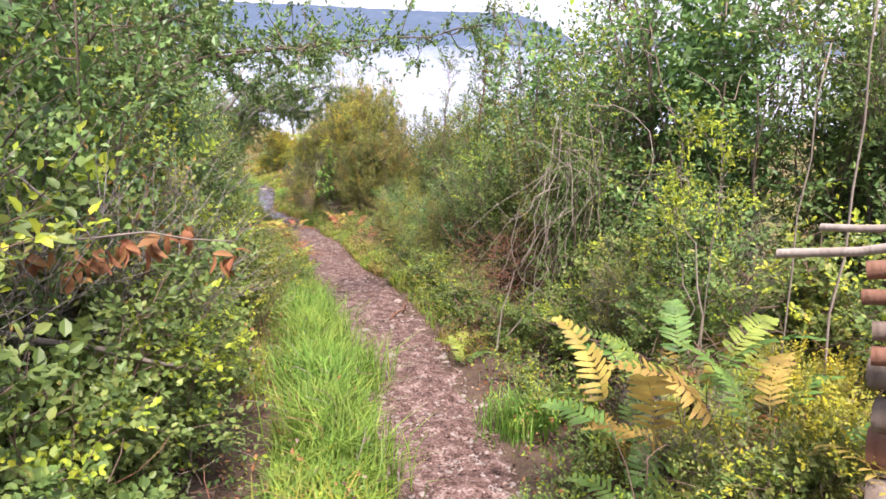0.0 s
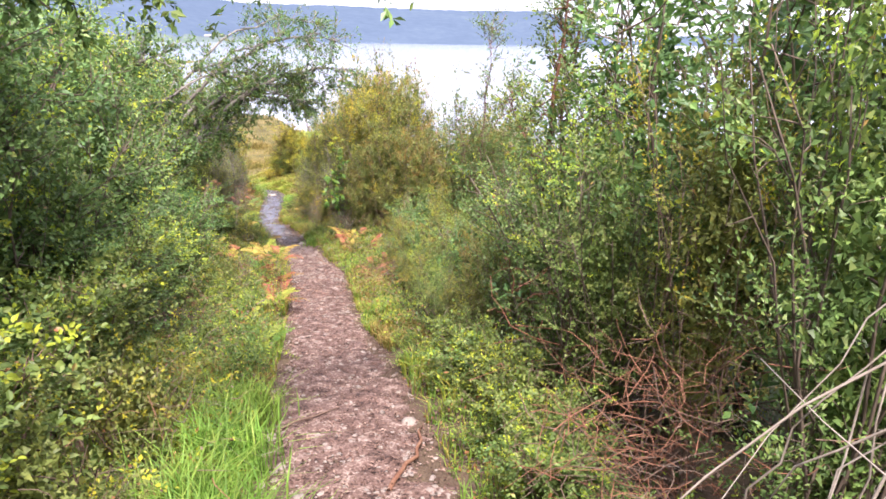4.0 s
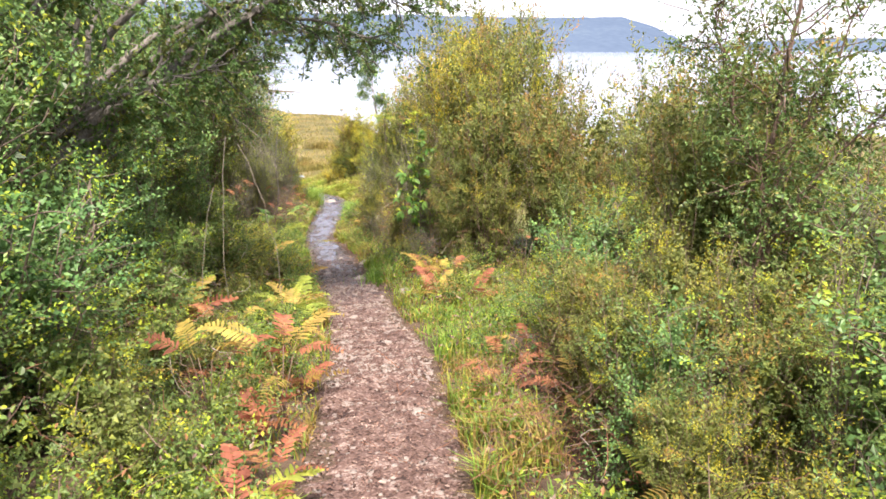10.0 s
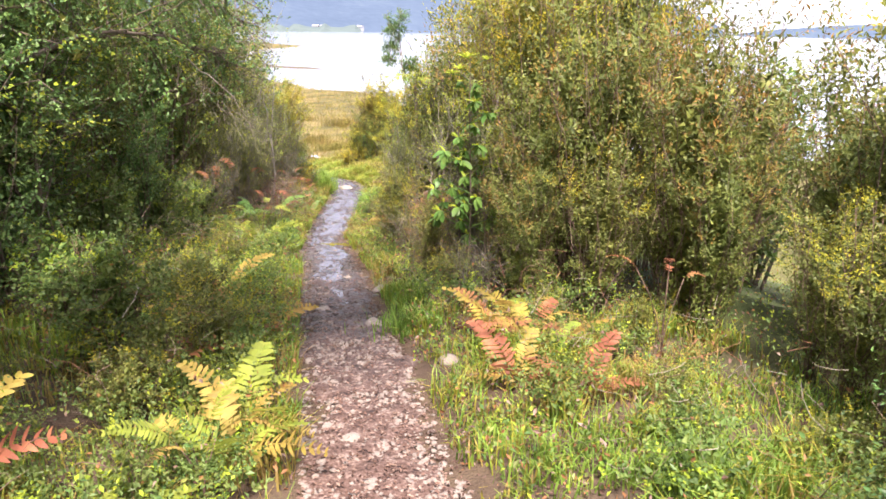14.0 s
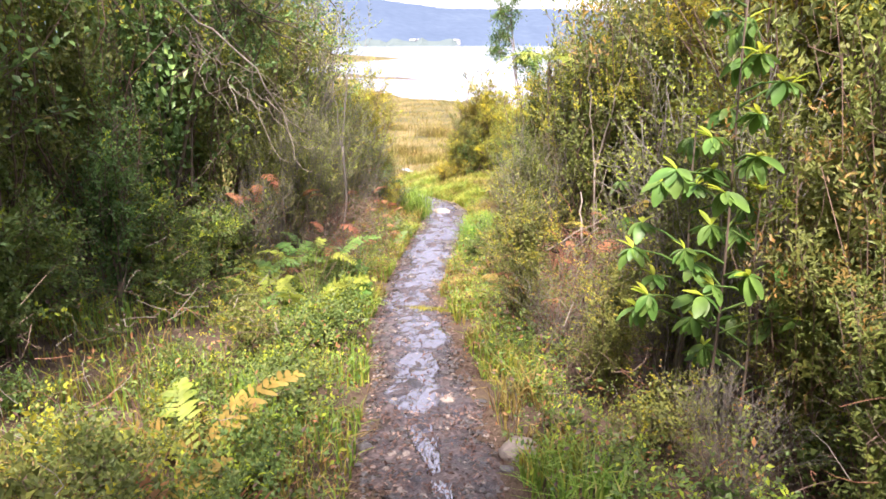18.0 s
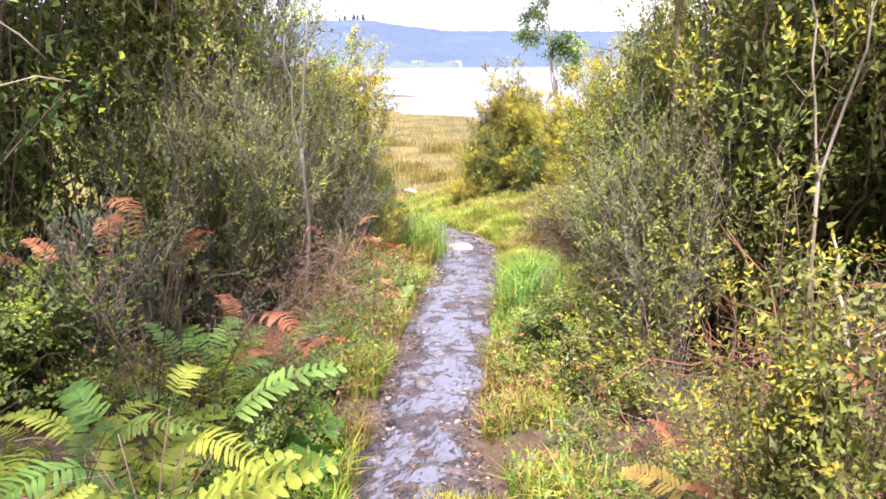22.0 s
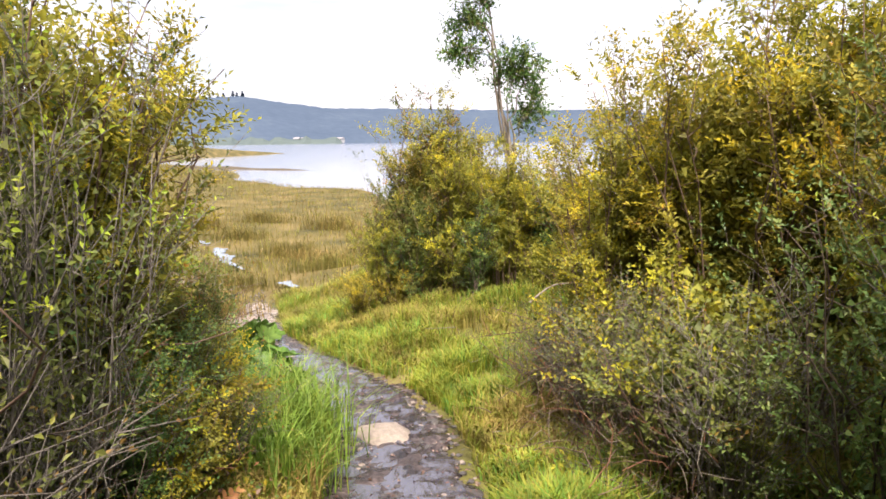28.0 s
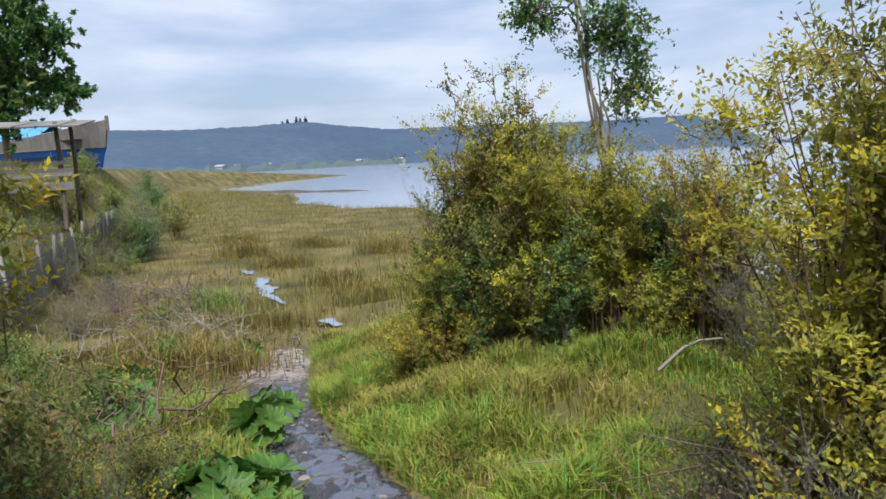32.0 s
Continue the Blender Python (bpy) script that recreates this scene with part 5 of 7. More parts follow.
def leaf_carpet(name, label, spans, high, leaf, width, mats, seed):
    """A thin carpet of countless small leaves over the ground."""
    rng = np.random.default_rng(seed)
    P = [strip(rng, c, a, b, o0, o1, 0.45) for c, a, b, o0, o1 in spans]
    X, Y = np.concatenate([p[0] for p in P]), np.concatenate([p[1] for p in P])
    n = len(X)
    h = high * rng.random(n) ** 1.5 * (0.6 + 0.5 * (1 + wobble(X, Y, 2.2)))
    pos = np.column_stack([X, Y, land(X, Y) + np.maximum(h, 0.01)])
    size = rng.uniform(0.6, 1.3, n)
    v, f = blades(pos, unit(rng.normal(0, 0.7, (n, 3)) + (0, 0, 0.25)), unit(rng.normal(0, 0.5, (n, 3)) + (0, 0, 1)), leaf * size, width * size)
    slots = np.repeat(rng.integers(0, len(mats), n), 2)
    return tagged(new(name, mesh_of(name, v, f, list(mats), slots)), label, "undergrowth", kind="stuff")


leaf_carpet("undergrowth", "tangle of small green and brown leaves covering the slope", [(26000, -1, 11, -3.0, -0.05), (26000, 11, 25, -3.0, -0.05), (22000, 0, 11, 0.05, 3.0), (30000, 11, 27, 0.05, 3.2), (9000, 12, 23, 3.0, 7.0), (6000, 3, 27, 0.0, 0.6), (5000, 3, 27, -0.5, 0.0)],
            0.3, 0.034, 0.018, (LEAF["mid"], LEAF["dark"], LEAF["olive"], LEAF["young"], LEAF["brown"], LITTER), 21)
leaf_carpet("fallen_leaves", "brown fallen leaves and bits of twig beside the path", [(16000, 1, 27, 0.0, 1.1), (12000, 1, 27, -0.9, 0.0), (5000, 26, 35, -0.4, 0.35)], 0.02, 0.034, 0.016, (LITTER, LITTER, LEAF["brown"]), 25)
leaf_carpet("undergrowth_lower", "low yellow-green plants at the foot of the slope", [(9000, 24, 29, -1.6, -0.05), (16000, 28, 36, -4.5, -0.2)],
            0.22, 0.036, 0.018, (LEAF["olive"], LEAF["gold"], LEAF["mid"], LEAF["marsh"], LEAF["brown"], LITTER), 22)
for nm, lab, spans, hts, mt in (
        ("grass_verge", "long bright green grass along the path edge", [(9000, 1.0, 5, -0.6, 0.0), (9000, 5, 11, -1.2, -0.05), (5500, 11, 24, -0.75, 0), (6000, 6, 18, 0, 0.5), (5000, 9.6, 15, -0.04, 0.5), (6000, 15, 19.4, 0.1, 1.8), (9000, 15.2, 19.0, 0.6, 2.6), (3000, 19.4, 24, 0.05, 0.4), (8000, 24, 28.5, 0.0, 0.5), (15000, 26.5, 30, 0.1, 1.5), (9000, 16, 22.5, -2.2, 0.0), (3000, 15, 21, -2.0, -0.6), (8000, 23, 29, -0.6, 0)], 0.19, [LEAF["grass"], LEAF["meadow"], LEAF["grass"], LEAF["marsh"]]),
        ("grass_meadow", "yellow-green meadow grass on the bank above the lake", [(95000, 27.5, 35.5, 0.02, 3.4), (16000, 26, 33, -1.2, -0.02), (12000, 28, 35.5, 0.0, 0.5)], 0.19, [LEAF["meadow"], LEAF["grass"], LEAF["meadow"], LEAF["meadow"], LEAF["marsh"]])):
    P = [strip(g, c, a, b, o0, o1, 0.5 if nm == "grass_verge" else 0.1) for c, a, b, o0, o1 in spans]
    X, Y = np.concatenate([p[0] for p in P]), np.concatenate([p[1] for p in P])
    H = hts * (0.55 + 0.95 * np.clip(wobble(X, Y, 1.6) + 0.45, 0, 1))
    blade_field(nm, lab, X, Y, H, mt, seed=3, wide=0.0048, bend=0.95)
mx, my = g.uniform(-60, -2, 150000), 31 + 70 * g.random(150000) ** 2.0
st, off = locate(mx, my)
lz = land(mx, my)
clear = (np.abs(off) > 0.6) | (st > 35.5)
for pts, widths in POOLS:
    for (ax, ay), (bx, by) in zip(pts[:-1], pts[1:]):
        u = np.clip(((mx - ax) * (bx - ax) + (my - ay) * (by - ay)) / ((bx - ax) ** 2 + (by - ay) ** 2), 0, 1)
        clear &= np.hypot(mx - ax - u * (bx - ax), my - ay - u * (by - ay)) > 0.2
keep = clear & (lz < -6.0) & (lz > -7.02) & ((off < 0) | (my > 36)) & (wobble(mx, my, 0.5) + g.normal(0, 0.4, len(mx)) > -0.5)
mx, my = mx[keep], my[keep]
far = np.hypot(mx + 7, my - 27)
blade_field("marsh_grass", "tawny yellow marsh grass and rushes by the lake", mx, my, (0.1 + 0.003 * far + 0.08 * g.random(len(mx))) * (0.6 + 1.0 * np.clip(wobble(mx, my, 0.7) + 0.35, 0, 1)), [LEAF["sedge"], LEAF["marsh"], LEAF["meadow"], LEAF["marsh"], LEAF["sedge"]], wide=0.008, seed=4, bend=0.8)

# ---- stones and litter on the path ----
def stone_mesh(seed, flat=0.6, level=2):
    rng = np.random.default_rng(seed)
    bm = bmesh.new()
    bmesh.ops.create_icosphere(bm, subdivisions=level, radius=0.5)
    o = Vector(rng.uniform(0, 50, 3))
    for v in bm.verts:
        n = noise.noise(v.co * 1.6 + o) * 0.35 + noise.noise(v.co * 4 + o) * 0.1
        v.co *= 1 + n
        v.co.z *= flat
    return bm


STONES = [bm_mesh("stone", stone_mesh(k, 0.35 + 0.12 * (k % 4)), STONE, flat=False) for k in range(6)]
DARKS = [bm_mesh("stone", stone_mesh(k + 20, 0.35 + 0.12 * (k % 3)), DARKSTONE, flat=False) for k in range(4)]


def stone(x, y, size, dark=False, sink=0.25, label="", wide=1.0):
    ob = new("stone", random.choice(DARKS if dark else STONES))
    ob.matrix_basis = pose(x, y, ground(x, y) + size * (0.28 - sink) + 0.01, random.uniform(-8, 8), random.uniform(-8, 8), random.uniform(0, 360)) @ Matrix.Diagonal((size * wide, size, size, 1))
    return tagged(ob, label or ("dark wet stone lying in the path water" if dark else "pale rounded stone lying beside the path"), "stone", "stones on the path")


random.seed(23)
def stones(places):
    for x, y, s in places:
        stone(x, y, s * (0.8 if y > 24 else 1.0), dark=22 < y < 31, sink=0.34)


stones((
    (-4.0, 20.66, 0.24), (-3.7, 19.42, 0.2), (-4.34, 19.83, 0.15), (-4.15, 20.2, 0.1), (-6.72, 27.05, 0.24), (-7.43, 28.72, 0.13),
    (-7.08, 28.1, 0.2), (-6.95, 28.2, 0.16), (-7.2, 27.95, 0.15), (-6.85, 27.75, 0.14), (-8.03, 29.6, 0.16), (-7.39, 29.62, 0.14),
    (-7.3, 29.5, 0.09), (-9.79, 31.8, 0.2), (-9.5, 31.5, 0.16), (-9.65, 31.6, 0.12), (-9.95, 32.2, 0.15), (-10.9, 33.9, 0.14),
))
stones((
    (-10.2, 33.2, 0.12), (-0.9, 12.7, 0.16), (0.1, 8.75, 0.13), (-0.1, 7.2, 0.14), (-0.35, 7.6, 0.12), (0.3, 6.3, 0.12),
    (-2.45, 16.2, 0.14), (-1.75, 14.4, 0.12), (-2.84, 18.5, 0.15), (-7.75, 28.6, 0.15), (-6.35, 24.9, 0.12), (-5.2, 22.4, 0.12),
    (-4.6, 21.2, 0.11), (-8.9, 31.0, 0.13), (-6.3, 26.2, 0.12), (-3.1, 17.2, 0.13), (-3.4, 17.7, 0.12),
))
for x, y, size in ((-6.52, 26.7, 0.2), (-6.4, 26.85, 0.13), (-6.75, 27.66, 0.13), (-6.95, 28.1, 0.11), (-6.5, 27.15, 0.12), (-6.62, 27.3, 0.09)):
    stone(x, y, size, True, sink=0.3, label="broad flat dark stone at the edge of the running water", wide=1.3)
stone(-7.62, 29.32, 0.36, label="broad flat pale stone set across the wet path", wide=1.2, sink=0.35)
for x, y, s in ((-7.69, 29.42, 0.12), (-8.36, 30.25, 0.13), (-6.35, 24.85, 0.14), (-6.6, 25.7, 0.12), (-7.0, 27.4, 0.1), (-7.9, 29.9, 0.1), (-5.9, 23.7, 0.12), (-8.6, 31.2, 0.1), (-7.3, 28.4, 0.11), (-9.0, 31.6, 0.1)):
    stone(x, y, s, True)

rng = np.random.default_rng(31)
px, py = strip(rng, 260, 2.5, 36, -0.02, 0.02)
st0 = rng.uniform(2.5, 36, 260)
for s in st0:
    w = float(np.interp(s, WIDE_Y, WIDE))
    x, y, z = beside(s, rng.uniform(-0.52, 0.52) * w)
    size = 0.03 + 0.05 * rng.random() ** 2
    ob = new("stone", random.choice(STONES if s < 20 else DARKS))
    ob.parent = path
    ob.matrix_basis = pose(x, y, z + 0.012, 0, 0, rng.uniform(0, 360)) @ Matrix.Diagonal((size * 1.3, size, size * 0.7, 1))


def scatter_pebbles():
    rng = np.random.default_rng(33)
    bm = stone_mesh(3, 0.5, 1)
    bv = np.array([v.co for v in bm.verts])
    bf = np.array([[v.index for v in f.verts] for f in bm.faces])
    bm.free()
    n = 14200
    s = np.concatenate([rng.uniform(1.5, 37, 6200), rng.uniform(15, 34, 8000)])
    half = np.interp(s, WIDE_Y, WIDE) / 2
    o = half * rng.uniform(-1.08, 1.08, n)
    k = np.clip(np.searchsorted(dense[:, 1], s), 0, len(dense) - 1)
    x = np.interp(s, dense[:, 1], dense[:, 0]) + o * tangent[k, 1]
    y = s - o * tangent[k, 0]
    z = land(x, y) + 0.016 - 0.02 * (np.abs(o) / half) ** 6
    size = (0.007 + 0.02 * rng.random(n) ** 2)[:, None, None]
    a = rng.uniform(0, 6.28, n)
    c, d = np.cos(a)[:, None], np.sin(a)[:, None]
    v = np.stack([bv[None, :, 0] * c - bv[None, :, 1] * d, bv[None, :, 0] * d + bv[None, :, 1] * c, np.repeat(bv[None, :, 2], n, 0)], 2) * size * 2 + np.column_stack([x, y, z])[:, None]
    f = bf[None] + (np.arange(n) * len(bv))[:, None, None]
    wet = (s > 19) & (rng.random(n) < 0.85)
    ob = piece("gravel", mesh_of("gravel", v.reshape(-1, 3), f.reshape(-1, 3), [STONE, DARKSTONE], np.repeat(wet.astype(int), len(bf))), path, "small loose gravel")
    tagged(ob, kind="stuff")


scatter_pebbles()


def scatter_litter():
    rng = np.random.default_rng(34)
    n = 26000
    s = np.concatenate([rng.uniform(0.5, 24, n), rng.uniform(24, 31, 3500)])
    n = len(s)
    half = np.interp(s, WIDE_Y, WIDE) / 2
    o = half * rng.uniform(-1.25, 1.25, n)
    thin = (s > 21) & (np.abs(o) < half * 0.7) & (rng.random(n) < 0.8)
    s, o, half = s[~thin], o[~thin], half[~thin]
    n = len(s)
    k = np.clip(np.searchsorted(dense[:, 1], s), 0, len(dense) - 1)
    x = np.interp(s, dense[:, 1], dense[:, 0]) + o * tangent[k, 1]
    y = s - o * tangent[k, 0]
    z = land(x, y) + 0.03 - 0.03 * np.minimum(np.abs(o) / half, 1.1) ** 6 + rng.uniform(0, 0.012, n)
    size = rng.uniform(0.5, 1.4, n)
    v, f = blades(np.column_stack([x, y, z]), unit(np.column_stack([rng.normal(0, 1, (n, 2)), rng.normal(0, 0.18, n)])), unit(rng.normal(0, 0.3, (n, 3)) + (0, 0, 1)), 0.024 * size, 0.012 * size, fold=0.35)
    ob = piece("leaf_litter", mesh_of("leaf_litter", v, f, LITTER), path, "fallen brown and buff leaves")
    tagged(ob, kind="stuff")


scatter_litter()

# ---- ferns where the walk passes them ----
random.seed(41)
def ferns(places):
    for c, x, y, s, n in places:
        fern(c, x, y, s * (0.85 if locate(x, y)[1][0] < 0 and 12 < y < 20 else 0.7), n)


ferns((
    (("gold", "lime"), -1.93, 11.12, 0.9, 6), (("lime", "green"), -1.5, 10.4, 1.0, 7), (("lime", "gold"), -3.5, 16.64, 0.9, 6), (("green", "gold"), -0.38, 12.65, 0.8, 5), (("gold",), -0.15, 12.9, 0.9, 3), (("gold", "lime"), -5.32, 19.8, 1.0, 6),
    (("gold", "lime"), -3.65, 17.04, 1.0, 7), (("lime",), -3.4, 15.77, 1.0, 5), (("gold", "green"), -3.1, 14.97, 1.0, 6), (("rust", "gold"), -4.3, 15.76, 1.1, 6), (("rust", "gold"), -3.1, 14.9, 0.9, 5), (("rust",), -1.2, 14.94, 0.8, 4),
    (("rust", "gold"), -5.0, 19.25, 1.0, 6), (("gold", "rust"), -4.57, 18.31, 1.0, 7), (("rust", "gold"), -4.4, 18.7, 0.9, 6), (("gold", "green"), -5.03, 18.0, 1.1, 7), (("rust",), -4.4, 17.47, 1.0, 5), (("lime", "green"), -3.95, 17.3, 0.9, 5),
    (("gold", "rust"), -2.58, 18.95, 1.3, 8),
))
ferns((
    (("lime", "gold"), -2.08, 18.7, 1.1, 6), (("rust", "gold"), -2.28, 18.1, 1.1, 6), (("rust",), -1.89, 18.06, 1.0, 5), (("gold",), -2.7, 22.2, 1.1, 5), (("gold", "lime"), -2.5, 19.5, 1.1, 6), (("green",), -7.4, 24.1, 1.2, 7),
    (("green", "lime"), -6.73, 22.7, 1.2, 7), (("rust",), -7.5, 25.4, 1.0, 4), (("lime", "green"), -7.0, 23.6, 1.3, 6), (("lime",), -6.6, 22.6, 1.1, 6), (("rust",), -7.45, 25.1, 1.1, 4), (("gold", "rust"), -4.7, 23.8, 0.9, 5),
    (("rust", "green"), -7.35, 24.7, 1.1, 5), (("rust",), -8.0, 27.6, 0.9, 4), (("rust",), -7.5, 26.45, 0.9, 4), (("green", "lime"), -9.3, 30.3, 1.0, 7), (("gold", "lime"), -9.15, 29.6, 0.9, 6), (("lime", "green"), -8.35, 29.25, 0.8, 6),
    (("green",), -9.2, 29.9, 1.0, 7),
))
ferns((
    (("green", "gold"), 1.9, 3.9, 1.35, 9), (("green", "lime"), 1.85, 3.15, 1.2, 9), (("gold", "green"), 2.2, 4.3, 1.4, 8), (("lime", "green"), 2.3, 3.4, 1.3, 9), (("gold", "lime"), 2.45, 4.0, 1.3, 9), (("gold", "rust"), 2.75, 4.3, 1.3, 8),
    (("lime", "gold"), 2.1, 3.6, 1.2, 8), (("green", "rust"), 2.6, 3.9, 1.4, 8), (("lime",), 0.95, 6.4, 0.8, 4), (("lime", "green"), 0.95, 6.05, 0.7, 4), (("green",), 1.05, 7.0, 0.8, 6), (("rust", "lime"), -2.15, 12.6, 0.9, 5),
    (("rust", "gold"), -2.68, 14.6, 0.8, 5), (("rust",), -2.55, 13.6, 0.9, 5), (("green",), -7.2, 26.3, 0.8, 5), (("green",), -6.4, 21.8, 0.9, 6), (("green", "lime"), -7.9, 23.2, 1.2, 6), (("rust",), -8.4, 24.2, 1.0, 4),
    (("rust", "gold"), -8.7, 25.0, 1.1, 4), (("lime",), -6.25, 22.35, 1.5, 9), (("lime", "green"), -6.38, 22.55, 1.4, 8),
))
# fronds standing high in the thicket, each on a long stalk
def high_frond(colour, x, y, z, turn, size):
    root = tagged(new("fern"), "single long-stalked " + {"rust": "rust-red", "gold": "golden yellow"}[colour] + " fern frond reaching out of the thicket", "fern")
    gz = ground(x, y)
    root.matrix_basis = pose(x, y, gz)
    h = z - gz
    d = Vector((math.cos(radians(turn)), math.sin(radians(turn)), 0)) * -0.25
    v, f = tubes([(np.array([(d.x, d.y, 0), (d.x * 0.9, d.y * 0.9, h * 0.6), (0, 0, h)]), (0.006, 0.005, 0.004))], 5)
    piece("stalk", mesh_of("stalk", v, f, TWIG, flat=False), root)
    ob = piece("frond", FROND[colour][0], root)
    ob.matrix_basis = pose(0, 0, h, 0, 12, turn) @ Matrix.Scale(size, 4)
    return root


for place in (("rust", -7.5, 23.6, -4.15, -25, 0.55), ("rust", -6.45, 23.25, -4.5, -10, 0.5), ("rust", -8.4, 25.85, -4.45, 20, 0.6), ("rust", -7.3, 26.0, -5.1, 5, 0.42), ("rust", -7.5, 26.1, -4.95, 40, 0.5), ("rust", -7.7, 23.75, -4.3, -50, 0.55)):
    high_frond(*place)


def tree_fern(x, y, top):
    """A feathery bright green crown of drooping fronds on a slim trunk."""
    root = tagged(new("tree_fern"), "slim tree fern with a drooping feathery bright green crown", "fern")
    gz = ground(x, y)
    root.matrix_basis = pose(x, y, gz)
    v, f = tubes([(np.array([(0, 0, -0.1), (0.04, 0, (top - gz) * 0.5), (0, 0, top - gz)]), (0.03, 0.025, 0.02))], 7)
    piece("trunk", mesh_of("trunk", v, f, BARK, flat=False), root)
    for k in range(14):
        ob = piece("frond", random.choice(FROND["lime"] + FROND["green"][:1]), root)
        ob.matrix_basis = pose(0, 0, top - gz - 0.02, random.uniform(-12, 12), random.uniform(-8, 18), 360 * k / 14 + random.uniform(-8, 8)) @ Matrix.Scale(random.uniform(0.75, 0.95), 4)
    return root


tree_fern(-5.0, 25.7, -3.0)


def lobed_leaf(size, mat, seed):
    """A big round lobed and toothed leaf, cupped, on a thick stalk."""
    rng = np.random.default_rng(seed)
    n = 44
    V, F = [(0, 0, 0)], []
    for ring in (0.35, 0.7, 1.0):
        for k in range(n):
            a = 2 * math.pi * k / n
            lobe = 1 + 0.17 * math.cos(7 * a) + (0.07 * (1 if k % 2 else -1) if ring == 1.0 else 0)
            notch = 0.55 + 0.45 * min(1, abs(math.pi - abs(a - math.pi)) / 0.5)
            r = size * ring * lobe * notch
            V.append((r * math.cos(a), r * math.sin(a), size * (0.32 * ring ** 1.6 + 0.05 * math.cos(7 * a) * ring + 0.03 * rng.random())))
    for k in range(n):
        F.append((0, 1 + k, 1 + (k + 1) % n))
        for j in (0, 1):
            a, b = 1 + j * n + k, 1 + j * n + (k + 1) % n
            F.append((a, a + n, b + n, b))
    return mesh_of("leaf", V, F, mat)


NALCA = leaf_mat("giant_rhubarb_leaf", [(0, (0.045, 0.12, 0.02)), (1, (0.1, 0.2, 0.035))], 0.4, 0.3)
BIGLEAF = [lobed_leaf(0.22, NALCA, k) for k in range(3)]


def giant_rhubarb(x, y, leaves, size):
    root = tagged(new("giant_rhubarb"), "low plant with big round toothed bright green leaves", "plant", "giant rhubarb plants")
    root.matrix_basis = pose(x, y, ground(x, y) - 0.02)
    for k in range(leaves):
        a = 360 * k / leaves + random.uniform(-20, 20)
        h, r = size * random.uniform(0.5, 1.1), size * random.uniform(0.3, 0.8)
        tip = np.array([r * math.cos(radians(a)), r * math.sin(radians(a)), h])
        v, f = tubes([(np.array([(0, 0, 0), tip * (0.4, 0.4, 0.6), tip]), (0.012, 0.01, 0.007))], 5)
        stalk = piece("stalk", mesh_of("stalk", v, f, LEAF["fern_green"], flat=False), root)
        ob = piece("leaf", random.choice(BIGLEAF), stalk)
        ob.matrix_basis = Matrix.Translation(tip) @ pose(0, 0, 0, 0, random.uniform(18, 45), a) @ Matrix.Scale(size / 0.24 * random.uniform(0.6, 1.0), 4)
    return root


for x, y, n, s in ((-9.0, 30.3, 6, 0.22), (-8.72, 30.0, 4, 0.17), (-9.55, 31.6, 6, 0.22), (-11.2, 32.1, 7, 0.27), (-9.25, 30.4, 4, 0.2), (-9.85, 32.3, 4, 0.18), (-6.35, 23.25, 4, 0.17), (-7.3, 25.2, 5, 0.17), (-6.9, 24.3, 4, 0.16),
                   (-12.2, 33.4, 4, 0.2), (-11.8, 35.0, 4, 0.2), (-10.6, 31.5, 4, 0.2), (-7.85, 25.35, 4, 0.2), (-7.45, 25.5, 4, 0.19), (-7.2, 25.3, 3, 0.15), (-6.52, 23.58, 4, 0.18), (-8.9, 30.45, 5, 0.2), (-8.6, 30.05, 4, 0.17)):
    giant_rhubarb(x, y, n, s)


def oval_leaf(length, width, mat):
    V, F, n = [], [], 7
    for k in range(n):
        u = k / (n - 1)
        w = width * math.sin(math.pi * min(1, u * 0.93 + 0.03)) ** 0.75 / 2
        z = -length * 0.28 * u * u
        V += [(u * length, -w, z + w * 0.22), (u * length, 0, z), (u * length, w, z + w * 0.22)]
    for k in range(n - 1):
        a = 3 * k
        F += [(a, a + 3, a + 4, a + 1), (a + 1, a + 4, a + 5, a + 2)]
    return mesh_of("leaf", V, F, mat, flat=False)


OVAL = [oval_leaf(0.15, 0.075, LEAF["big"]), oval_leaf(0.12, 0.06, LEAF["big"]), oval_leaf(0.11, 0.03, LEAF["young"])]


